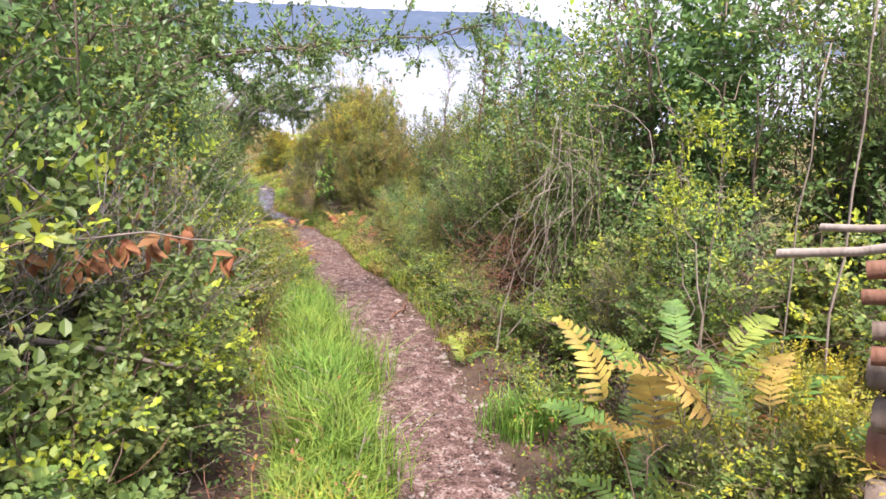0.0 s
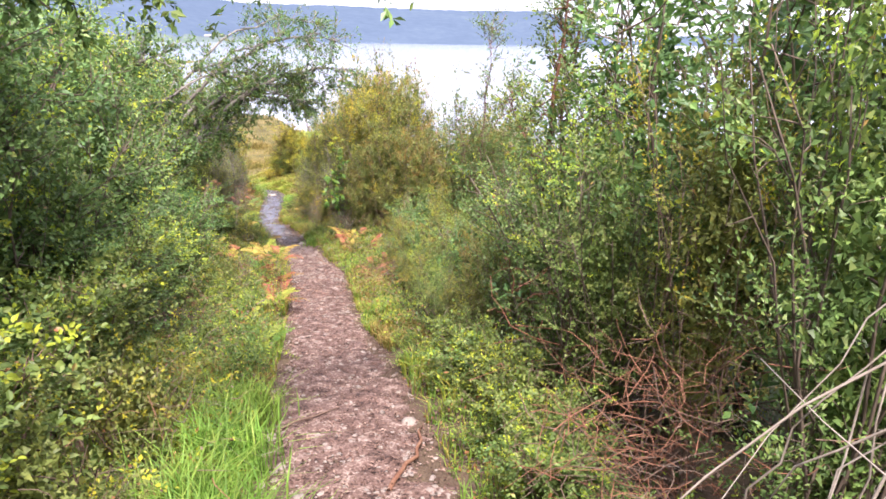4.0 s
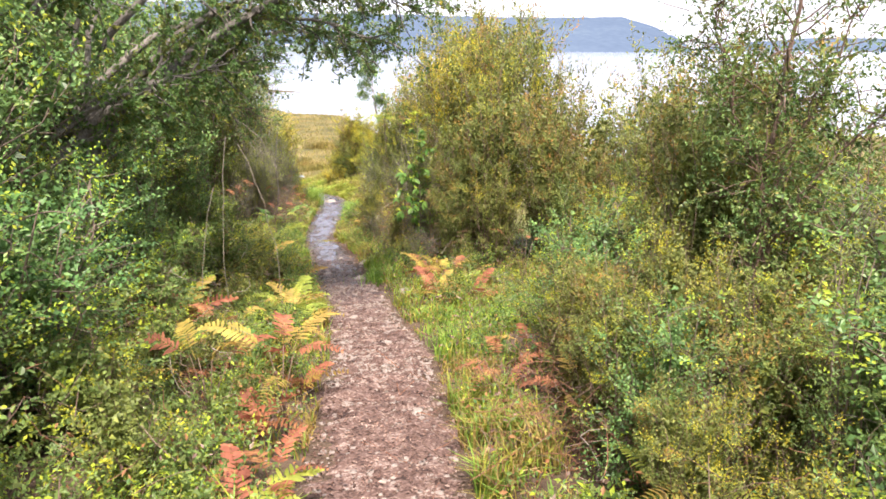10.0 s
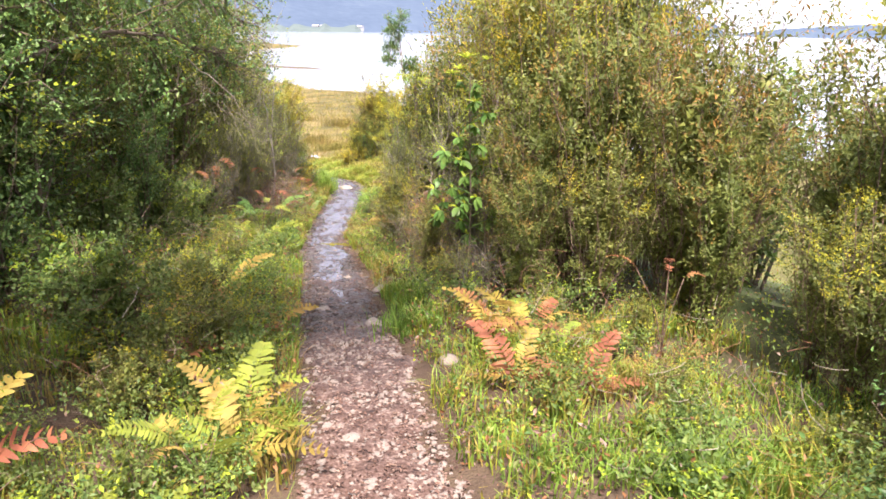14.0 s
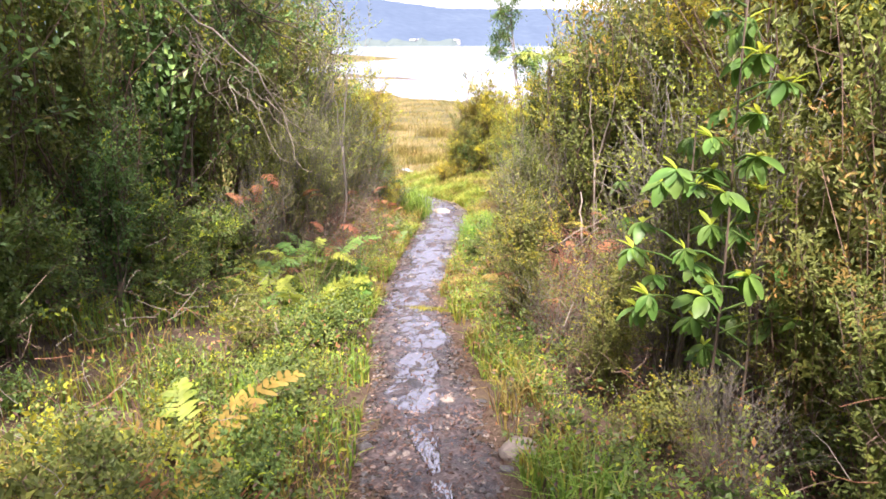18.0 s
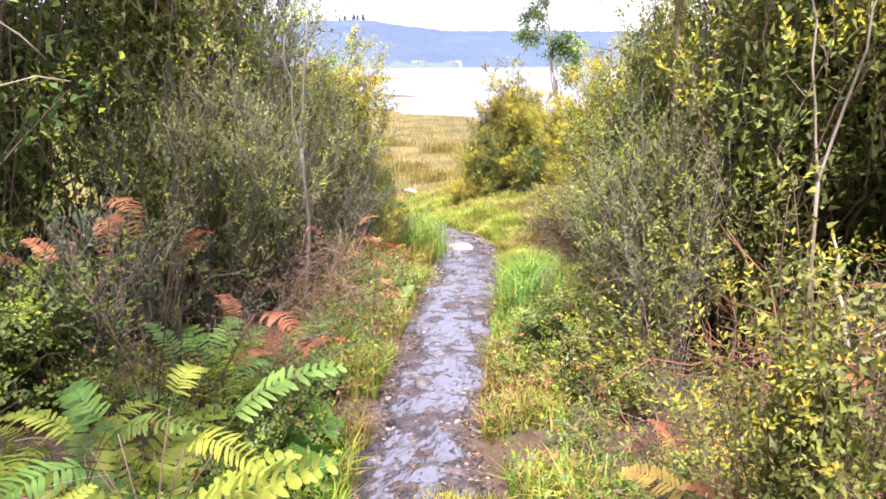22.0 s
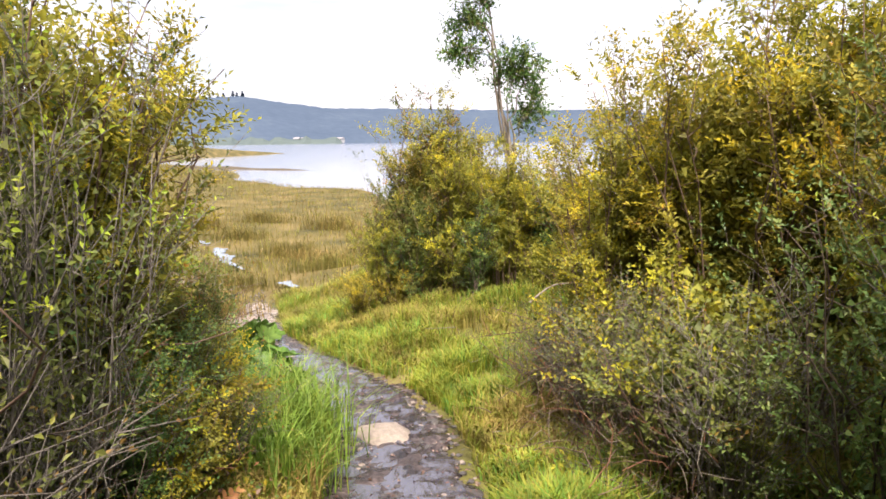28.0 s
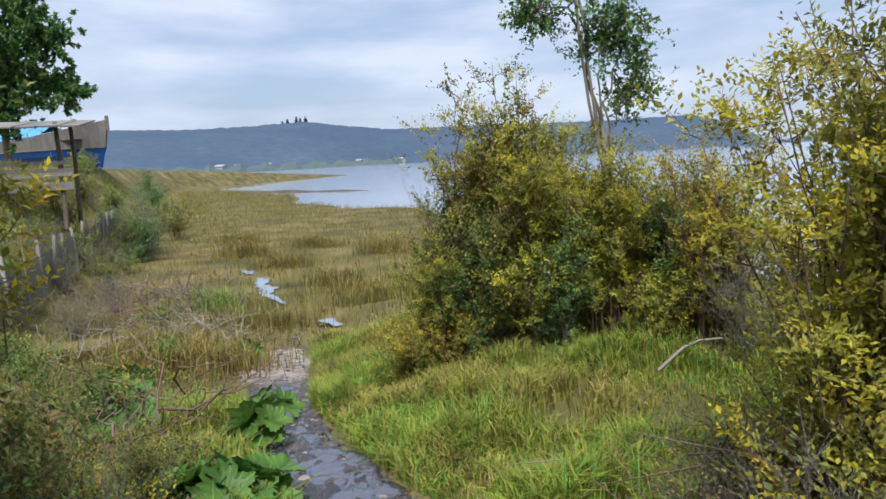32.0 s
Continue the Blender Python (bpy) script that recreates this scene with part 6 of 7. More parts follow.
def sapling(x, y, top, whorls, lean=0.0):
    """A young tree with large smooth hanging leaves in whorls."""
    z = ground(x, y)
    root = tagged(new("sapling"), "young tree with large smooth bright green leaves beside the path", "sapling")
    root.matrix_basis = pose(x, y, z)
    h = top - z
    p = np.array([(lean * u * h * 0.15 + 0.02 * math.sin(5 * u), 0.02 * math.cos(4 * u), h * u - 0.05) for u in np.linspace(0, 1, 8)])
    v, f = tubes([(p, np.linspace(0.008, 0.004, 8))], 6)
    piece("trunk", mesh_of("trunk", v, f, BARK, flat=False), root)
    for w in range(whorls):
        u = 0.3 + 0.7 * w / (whorls - 1)
        c = np.array([np.interp(u, np.linspace(0, 1, 8), p[:, k]) for k in range(3)])
        a0 = random.uniform(0, 360)
        d = np.array([math.cos(radians(a0)), math.sin(radians(a0)), 0.35])
        e = c + d * random.uniform(0.12, 0.28) * (w < whorls - 1)
        if w < whorls - 1:
            v, f = tubes([(np.array([c, (c + e) / 2 + (0, 0, 0.02), e]), (0.006, 0.005, 0.003))], 4)
            piece("twig", mesh_of("twig", v, f, LEAF["fern_green"], flat=False), root)
        for k in range(12):
            young = k > 8 or u > 0.9
            ob = piece("leaf", OVAL[2] if young else random.choice(OVAL[:2]), root)
            ob.matrix_basis = Matrix.Translation(e) @ pose(0, 0, 0, random.uniform(-25, 25), random.uniform(-50, -20) if young else random.uniform(5, 60), a0 + 30 * k + random.uniform(-15, 15)) @ Matrix.Scale(random.uniform(0.5, 0.9), 4)
    return root


random.seed(43)
sapling(-3.15, 20.85, -2.4, 30)
sapling(-3.3, 21.1, -3.1, 14)
sapling(-3.0, 20.9, -3.4, 9)
sapling(-3.55, 22.6, -3.3, 6)


random.seed(44)
for x, y, k, s in ((2.15, 2.75, "goldena", 0.75), (2.5, 3.1, "ambera", 0.7), (2.75, 3.6, "amberb", 0.7), (1.75, 2.7, "herba", 0.9), (2.3, 4.6, "bramblec", 0.6), (2.0, 5.1, "drya", 0.5), (2.6, 5.2, "myrtlea", 0.7), (1.55, 4.7, "herbb", 0.9), (1.6, 3.7, "herbc", 0.9),
                   (2.2, 5.6, "bramblea", 0.7), (3.0, 4.4, "brambleb", 0.8), (2.9, 5.6, "twiggyb", 0.9), (2.0, 3.3, "twiggyc", 0.6), (3.4, 3.6, "bramblec", 0.9), (1.35, 3.4, "herba", 0.6)):
    plant(k, x, y, s)

# ---- dead wood ----
def branch_thing(name, label, lines, mat, sides=5, category="branch"):
    """Dead wood: one tangle of tapered lines in world places."""
    lo = np.vstack([np.asarray(p, float) for p, _ in lines])
    base = lo[np.argmin(lo[:, 2])]
    root = tagged(new(name), label, category)
    root.matrix_basis = pose(*base)
    for k, (p, r) in enumerate(lines):
        v, f = tubes([(np.asarray(p, float) - base, r)], sides)
        piece("bough" if k == 0 else "twig", mesh_of("twig", v, f, mat, flat=False), root)
    return root


def curve(a, b, sag, n=8, seed=0, shake=0.02):
    rng = np.random.default_rng(seed)
    t = np.linspace(0, 1, n)[:, None]
    p = np.array(a) * (1 - t) + np.array(b) * t + np.array(sag) * 4 * t * (1 - t)
    p[1:-1] += rng.normal(0, shake, (n - 2, 3))
    return p


def tapered(r0, r1, n):
    return np.linspace(r0, r1, n)


def tall_fern(colours, x, y, z, fronds, size, turn=0, rise=18):
    """A fern whose fronds spread from long wiry stalks."""
    root = tagged(new("fern"), FERN_WORDS[colours[0]] + " on long stalks beside the path", "fern")
    gz = ground(x, y)
    root.matrix_basis = pose(x, y, gz)
    h = max(z - gz, 0.12)
    for k in range(fronds):
        a = turn + 360 * (k + random.uniform(-0.3, 0.3)) / fronds
        tip = Vector((math.cos(radians(a)), math.sin(radians(a)), 0)) * h * random.uniform(0.12, 0.4)
        top = h * random.uniform(0.75, 1.05)
        stalk = curve((0, 0, -0.04), (tip.x, tip.y, top), (-tip.x * 0.3, -tip.y * 0.3, 0), 5, k, 0.004)
        v, f = tubes([(stalk, (0.0045, 0.004, 0.0035, 0.003, 0.0025))], 4)
        piece("stalk", mesh_of("stalk", v, f, TWIG, flat=False), root)
        ob = piece("frond", random.choice(FROND[colours[k % len(colours)]]), root)
        ob.matrix_basis = pose(tip.x, tip.y, top, random.uniform(-25, 25), random.uniform(-rise - 15, -rise + 15), a) @ Matrix.Scale(size * random.uniform(0.6, 0.9), 4)
    return root


random.seed(43)
for place in ((("gold", "lime"), -2.99, 15.25, -3.62, 5, 0.6), (("rust", "gold"), -2.52, 13.96, -3.3, 6, 0.75), (("gold", "rust"), -2.9, 13.74, -3.25, 6, 0.7), (("gold", "rust"), -2.28, 18.5, -4.15, 6, 0.7), (("rust",), -1.22, 14.72, -3.6, 4, 0.6),
              (("gold", "rust"), -1.03, 15.0, -3.5, 4, 0.6), (("lime", "green"), -6.22, 22.36, -4.55, 7, 0.65), (("lime",), -6.4, 22.0, -4.75, 5, 0.6), (("green", "lime"), -6.7, 22.5, -4.7, 6, 0.65), (("gold",), -4.62, 22.9, -4.7, 5, 0.55),
              (("rust", "gold"), -4.35, 22.6, -4.7, 5, 0.55), (("rust",), -4.1, 23.1, -4.45, 6, 0.55), (("rust", "gold"), -3.95, 23.7, -4.4, 6, 0.55), (("rust",), -6.87, 23.09, -4.05, 3, 0.45), (("rust", "gold"), -3.2, 14.6, -3.4, 5, 0.6),
              (("rust",), -1.36, 18.88, -3.7, 4, 0.4), (("rust", "gold"), -0.75, 13.9, -3.3, 4, 0.6), (("rust",), -2.1, 12.9, -3.4, 5, 0.6), (("gold", "lime"), -1.95, 12.2, -3.25, 5, 0.55), (("lime", "green"), -0.35, 12.75, -3.1, 5, 0.6), (("gold",), -0.2, 12.6, -3.05, 3, 0.6), (("gold", "lime"), -3.5, 16.4, -3.9, 5, 0.6),
              (("rust",), -7.3, 26.05, -4.95, 3, 0.5), (("rust",), -7.0, 25.5, -5.05, 3, 0.5), (("rust",), -7.45, 25.05, -4.4, 2, 0.5), (("rust", "green"), -6.6, 23.55, -4.75, 4, 0.55), (("rust",), -7.1, 23.3, -4.25, 2, 0.5), (("rust",), -7.65, 25.85, -4.6, 2, 0.5), (("green", "rust"), -6.7, 23.2, -4.8, 4, 0.55)):
    tall_fern(*place)
tall_fern(("gold",), 1.72, 3.0, -1.1, 2, 0.95, 105, 62)
tall_fern(("green", "lime"), 2.0, 3.4, -1.0, 8, 0.85, 0, 30)
tall_fern(("green", "gold"), 2.15, 2.9, -1.0, 7, 0.85, 30, 28)


# the pale looping dead branch that hangs beside the path
hub = (1.6, 5.45, -0.55)
lines = [(curve((1.95, 5.9, -1.75), (1.75, 5.6, 0.05), (0.1, 0, 0), 10, 1), tapered(0.006, 0.0035, 10)),
         (curve((1.75, 5.6, 0.05), (2.0, 5.3, -0.85), (0.3, -0.1, 0.25), 12, 2), tapered(0.004, 0.002, 12))]
for k in range(24):
    r = np.random.default_rng(60 + k)
    a = np.array(hub) + r.normal(0, 0.12, 3) + (0.05, 0, 0.2)
    b = np.array(hub) + (r.uniform(-0.75, 0.2), r.uniform(-0.3, 0.3), r.uniform(-1.0, -0.05))
    lines.append((curve(a, b, r.normal(0, 0.2, 3) + (0, 0, 0.12), 10, k, 0.014), tapered(0.0028, 0.001, 10)))
branch_thing("dead_branch", "pale leafless looping dead branch hanging beside the path", lines, PALE)
lines = [(curve((1.2, 5.6, -1.9), (1.75, 5.75, -0.75), (-0.15, 0, 0.1), 10, 81), tapered(0.006, 0.003, 10)),
         (curve((1.3, 5.9, -1.9), (1.6, 6.0, -0.9), (0.1, 0, 0), 10, 82), tapered(0.005, 0.0025, 10)),
         (curve((1.45, 6.4, -1.95), (1.75, 6.2, -0.85), (-0.12, 0, 0), 10, 83), tapered(0.005, 0.0025, 10))]
branch_thing("dead_branch", "long thin pale bowed dead branches by the path", lines, PALE)


def twig_pile(label, x, y, spread, count, mat, seed, high=0.6, thick=0.008):
    r = np.random.default_rng(seed)
    lines = []
    for k in range(count):
        z = ground(x, y)
        a = np.array((x + r.uniform(-1, 1) * spread, y + r.uniform(-1, 1) * spread, z + r.uniform(0.0, high)))
        b = a + (r.uniform(-0.7, 0.7), r.uniform(-0.7, 0.7), r.uniform(-0.3, 0.5))
        b[2] = max(b[2], z + 0.03)
        lines.append((curve(a, b, r.normal(0, 0.06, 3), 6, seed + k), tapered(thick * r.uniform(0.5, 1.3), 0.002, 6)))
    return branch_thing("brush_pile", label, lines, mat, 4, "brush pile")


twig_pile("heap of dry reddish dead twigs and fern stalks", 1.35, 8.9, 0.6, 60, REDTWIG, 200, 0.9, 0.006)
twig_pile("heap of dry reddish brown twigs beside the path", -4.0, 24.2, 0.6, 70, REDTWIG, 300, 0.8, 0.0045)
twig_pile("heap of pale and brown cut twigs beside the path", -3.6, 23.5, 0.5, 60, TWIG, 400, 0.8, 0.0045)
twig_pile("heap of grey-brown dead twigs and stalks", 2.3, 4.2, 0.5, 60, TWIG, 500, 0.7, 0.004)
twig_pile("dry grey twigs lying on the marsh bank", -13.8, 35.4, 1.0, 60, PALE, 600, 0.3, 0.007)
twig_pile("dry grey brown twigs under the shrub", -6.2, 30.2, 0.3, 60, TWIG, 700, 0.5, 0.004)
twig_pile("grey dead twigs at the foot of the thicket", -8.3, 26.6, 0.5, 50, TWIG, 800, 0.9, 0.006)
twig_pile("dry brown stalks among the low plants", -10.4, 30.8, 0.6, 60, TWIG, 900, 0.25, 0.004)

for k, (x, y, c) in enumerate(((-17.0, 38.9, 1.2), (-16.4, 39.6, 1.2), (-15.4, 37.4, 0.9), (-14.6, 37.9, 0.9), (-12.9, 35.6, 0.6), (-10.6, 31.3, 0.5))):
    twig_pile("heap of dry grey-brown dead brush on the marsh bank", x, y, c, 70, (TWIG, PALE, TWIG)[k % 3], 1000 + 90 * k, 0.35, 0.009)


def twig_stuff(name, label, spots, mats, seed, thick=0.0017, rise=0.25):
    """Countless fine dead twigs: spots of (count, x, y, spread, height, length)."""
    r = np.random.default_rng(seed)
    V, F, S, base = [], [], [], 0
    for count, x, y, spread, high, length in spots:
        px, py = x + r.normal(0, spread, count), y + r.normal(0, spread, count)
        z = land(px, py) + high * r.random(count) ** 1.3
        a = np.column_stack([px, py, z])
        d = unit(r.normal(0, 1, (count, 3)) * (1, 1, 0.45) + (0, 0, rise)) * length * r.uniform(0.3, 1.3, (count, 1))
        bow = r.normal(0, 0.16 * length, (count, 3))
        rows = [(np.array([p, p + e * 0.33 + w * 0.8, p + e * 0.7 + w * 0.7, p + e]), np.array((1, 0.85, 0.65, 0.35)) * thick * k) for p, e, w, k in zip(a, d, bow, r.uniform(0.6, 1.7, count))]
        v, f = tubes(rows, 3)
        V.append(v)
        F += [tuple(i + base for i in q) for q in f]
        S.append(np.repeat(r.integers(0, len(mats), count), 10))
        base += len(v)
    return tagged(new(name, mesh_of(name, np.vstack(V), F, list(mats), np.concatenate(S), flat=False)), label, "dead twigs", kind="stuff")


twig_stuff("dead_brush", "pinkish grey mass of dead brush and stalks at the foot of the shrubs", [(420, -7.35, 25.3, 0.22, 0.75, 0.26), (420, -7.55, 25.9, 0.25, 0.7, 0.26), (320, -6.9, 24.0, 0.2, 0.6, 0.24), (360, -7.1, 24.6, 0.22, 0.7, 0.26),
           (300, -5.15, 25.2, 0.2, 0.8, 0.28), (260, -5.5, 26.2, 0.2, 0.7, 0.28), (260, -6.2, 28.6, 0.25, 0.5, 0.26)], (TWIG, PALE, TWIG, REDTWIG), 80, rise=0.6)
g2 = np.random.default_rng(77)
along = []
for s in np.arange(1.5, 30, 0.42):
    for side in (-1, 1):
        x, y, z = beside(s, side * g2.uniform(0.95, 1.9))
        along.append((30, x, y, 0.3, 0.7, 0.2))
twig_stuff("dead_twigs", "grey and brown dead twigs tangled under the shrubs", along, (TWIG, TWIG, PALE, REDTWIG), 78)
twig_stuff("dead_fern_stalks", "dense tangle of reddish dead fern stalks and twigs", [(380, 1.2, 6.8, 0.2, 1.0, 0.26), (260, 1.45, 7.3, 0.25, 1.0, 0.28), (300, -4.2, 23.9, 0.36, 0.6, 0.3), (280, -4.05, 24.5, 0.4, 0.7, 0.32), (130, -3.9, 22.9, 0.4, 0.6, 0.32), (120, -3.7, 23.4, 0.4, 0.6, 0.34), (260, -4.45, 23.3, 0.3, 0.35, 0.25), (420, -0.7, 14.2, 0.45, 0.5, 0.28), (420, -0.45, 13.4, 0.4, 0.5, 0.28)], (REDTWIG, REDTWIG, TWIG), 79)
twig_stuff("dry_brush", "dry grey-brown twigs at the foot of the shrub above the meadow", [(420, -6.4, 29.9, 0.22, 0.55, 0.34), (360, -6.1, 30.4, 0.28, 0.55, 0.34), (260, -6.1, 29.3, 0.22, 0.5, 0.3), (260, -8.4, 27.3, 0.25, 0.9, 0.34), (300, -8.1, 25.9, 0.3, 1.1, 0.36)], (TWIG, BARK, REDTWIG, TWIG), 80, 0.0032, 0.9)


def log(a, b, r, mat, label):
    root = tagged(new("log"), label, "log", "cut logs")
    root.matrix_basis = pose(*a)
    p = curve((0, 0, 0), np.subtract(b, a), (0, 0, 0.02), 9, int(r * 9999), 0.006)
    v, f = tubes([(p, tapered(r, r * 0.85, 9))], 9)
    piece("stem", mesh_of("log", v, f, mat, flat=False), root)
    return root


for a, b, r, m in (((1.9, 2.6, -0.15), (2.5, 1.95, 0.06), 0.03, PALE), ((2.06, 2.68, -0.08), (2.6, 2.0, 0.05), 0.026, PALE), ((2.14, 2.52, -0.17), (2.7, 2.1, -0.06), 0.06, REDBARK), ((2.13, 2.5, -0.25), (2.7, 2.0, -0.15), 0.05, REDBARK),
                   ((2.12, 2.4, -0.32), (2.7, 2.05, -0.26), 0.06, BARK), ((2.12, 2.38, -0.39), (2.7, 2.0, -0.36), 0.06, REDBARK), ((2.2, 2.5, -0.5), (2.75, 2.1, -0.47), 0.1, BARK), ((2.22, 2.45, -0.62), (2.75, 2.0, -0.6), 0.12, BARK),
                   ((2.25, 2.5, -0.77), (2.8, 2.1, -0.75), 0.14, REDBARK), ((2.25, 2.45, -0.92), (2.8, 2.05, -0.9), 0.14, BARK), ((2.25, 2.5, -1.07), (2.85, 2.1, -1.05), 0.14, REDBARK), ((2.25, 2.45, -1.22), (2.85, 2.05, -1.2), 0.14, BARK),
                   ((2.25, 2.5, -1.37), (2.9, 2.1, -1.35), 0.14, REDBARK)):
    log(a, b, r * 0.5, m, "cut branch stacked in the log pile beside the path")
branch_thing("dead_branch", "bare pale stick leaning through the green shrubs", [(curve((-1.3, 2.3, -0.3), (-0.28, 3.3, -1.0), (0, 0, 0.02), 8, 5, 0.006), tapered(0.02, 0.011, 8))], PALE)
branch_thing("dead_branch", "thin bare twig with withered leaves", [(curve((-1.2, 2.3, -0.25), (-0.1, 3.35, -0.4), (0, 0, 0.06), 9, 6, 0.01), tapered(0.008, 0.003, 9)),
                                                                (curve((-0.72, 2.75, 0.05), (-0.5, 3.0, -0.35), (0.05, 0, 0), 7, 7, 0.01), tapered(0.006, 0.003, 7))], PALE)
branch_thing("dead_sapling", "two thin pale bare stems standing among shrubs", [(curve((2.62, 3.5, -1.6), (2.6, 3.62, 0.75), (0.02, 0, 0), 9, 8, 0.012), tapered(0.008, 0.004, 9)), (curve((2.5, 3.6, -1.6), (2.48, 3.7, 0.5), (-0.03, 0, 0), 9, 9, 0.012), tapered(0.006, 0.003, 9))], PALE)
fz = ground(-4.25, 24.65)
branch_thing("dead_sapling", "pale forked bare stem standing above the brush", [(curve((-4.25, 24.62, fz), (-4.27, 24.63, -4.05), (0.02, 0, 0), 7, 10, 0.008), tapered(0.012, 0.01, 7)),
             (curve((-4.27, 24.63, -4.05), (-4.02, 24.75, -2.7), (0.02, 0, 0), 8, 11, 0.012), tapered(0.009, 0.004, 8)), (curve((-4.27, 24.63, -4.05), (-4.4, 24.7, -2.8), (-0.02, 0, 0), 8, 12, 0.012), tapered(0.008, 0.0035, 8))], PALE)
branch_thing("dead_branch", "pale dead branch lying across the brush heap", [(curve((-4.45, 23.3, -4.55), (-3.7, 23.9, -4.15), (0, 0, 0.03), 8, 13, 0.012), tapered(0.006, 0.003, 8)), (curve((-4.1, 23.6, -4.35), (-4.05, 23.8, -3.9), (0, 0, 0), 6, 14, 0.01), tapered(0.004, 0.002, 6))], PALE)
branch_thing("dead_branch", "thick pale dead branch propped over the brush heap", [(curve((-4.3, 23.75, -4.66), (-4.05, 23.5, -4.36), (0, 0, 0.0), 6, 19, 0.01), tapered(0.009, 0.007, 6)), (curve((-4.22, 23.73, -4.55), (-4.29, 23.96, -4.15), (0, 0, 0), 6, 20, 0.012), tapered(0.012, 0.006, 6))], PALE)
lines = [(curve((-6.7, 21.3, -2.5), (-6.0, 21.7, -3.25), (0.05, 0, 0.1), 9, 41, 0.02), tapered(0.009, 0.005, 9)), (curve((-6.02, 21.68, -3.22), (-5.9, 21.95, -3.5), (0, 0, -0.02), 7, 42, 0.012), tapered(0.005, 0.002, 7))]
for k in range(34):
    r = np.random.default_rng(140 + k)
    p = np.array((-6.5, 21.35, -2.75)) + np.array((0.5, 0.36, -0.55)) * r.random() + r.normal(0, 0.05, 3)
    lines.append((curve(p, p + (r.uniform(-0.1, 0.35), r.uniform(-0.2, 0.25), r.uniform(-0.4, 0.15)), r.normal(0, 0.04, 3), 7, 50 + k, 0.012), tapered(0.0026, 0.001, 7)))
branch_thing("dead_branch", "tangle of lichen-grey dead twigs hanging from the evergreen thicket", lines, PALE)
branch_thing("dead_sapling", "bare lichen-grey forked sapling standing in the dry thicket", [(curve((-7.56, 25.42, -5.6), (-7.54, 25.44, -4.1), (0.02, 0, 0), 8, 61, 0.012), tapered(0.018, 0.014, 8)),
             (curve((-7.54, 25.44, -4.1), (-7.48, 25.5, -3.2), (0.02, 0, 0), 7, 62, 0.012), tapered(0.012, 0.006, 7)), (curve((-7.54, 25.44, -4.3), (-7.66, 25.5, -3.3), (-0.03, 0, 0), 7, 63, 0.012), tapered(0.01, 0.005, 7))], GREYBARK, 6)
branch_thing("drooping_stems", "three long pale bare stems drooping in front of dark shrubs", [
    (curve((-3.1, 14.6, -2.05), (-3.12, 14.5, -3.2), (-0.03, 0, 0.02), 9, 31, 0.008), tapered(0.0019, 0.0013, 9)), (curve((-3.02, 14.6, -2.1), (-2.72, 14.5, -3.25), (0.06, 0, 0.06), 9, 32, 0.008), tapered(0.0019, 0.0013, 9)),
    (curve((-3.22, 14.6, -2.4), (-3.32, 14.5, -3.15), (-0.02, 0, 0.0), 9, 33, 0.008), tapered(0.002, 0.0015, 9))], PALE, 5, "stem")
branch_thing("root", "bare root lying along the edge of the path", [(curve((0.12, 7.7, ground(0.12, 7.7) + 0.02), (0.2, 8.6, ground(0.2, 8.6) + 0.03), (0.05, 0, 0.03), 10, 15, 0.012), tapered(0.016, 0.009, 10))], REDBARK, 6, "root")
branch_thing("stick", "thin fallen stick lying on the path", [(curve((-0.75, 8.55, ground(-0.75, 8.55) + 0.03), (-0.45, 8.95, ground(-0.45, 8.95) + 0.04), (0, 0, 0.01), 6, 16, 0.005), tapered(0.008, 0.005, 6))], TWIG, 5, "stick")
branch_thing("stick", "pale dead branch lying in the low plants", [(curve((-8.6, 25.9, -4.75), (-8.2, 25.4, -4.9), (0, 0, 0.06), 7, 17, 0.012), tapered(0.013, 0.006, 7))], PALE, 5, "stick")
branch_thing("stick", "pale dead forked branch on the grassy bank", [(curve((-6.9, 31.7, -5.5), (-6.5, 31.9, -5.35), (0, 0, 0.05), 6, 18, 0.01), tapered(0.013, 0.006, 6))], PALE, 5, "stick")

WITHER = [oval_leaf(0.11, 0.05, LEAF["brown"]), oval_leaf(0.09, 0.045, LEAF["brown"])]
random.seed(47)
for c in ((-0.62, 2.77, -0.32), (-0.56, 2.9, -0.38), (-0.44, 3.09, -0.36), (-0.3, 3.28, -0.35), (-0.13, 3.29, -0.46), (-0.5, 2.95, -0.36), (-0.36, 3.18, -0.36)):
    root = tagged(new("withered_leaves"), "cluster of hanging withered brown leaves on a twig", "leaves", "withered leaf clusters")
    root.matrix_basis = pose(*c)
    for k in range(11):
        ob = piece("leaf", random.choice(WITHER), root)
        ob.matrix_basis = pose(random.uniform(-0.05, 0.05), random.uniform(-0.05, 0.05), random.uniform(-0.03, 0.03), random.uniform(-40, 40), random.uniform(-20, 95), random.uniform(0, 360)) @ Matrix.Diagonal((random.uniform(0.4, 0.9), random.uniform(0.4, 1.0), random.uniform(0.5, 2.2), 1))

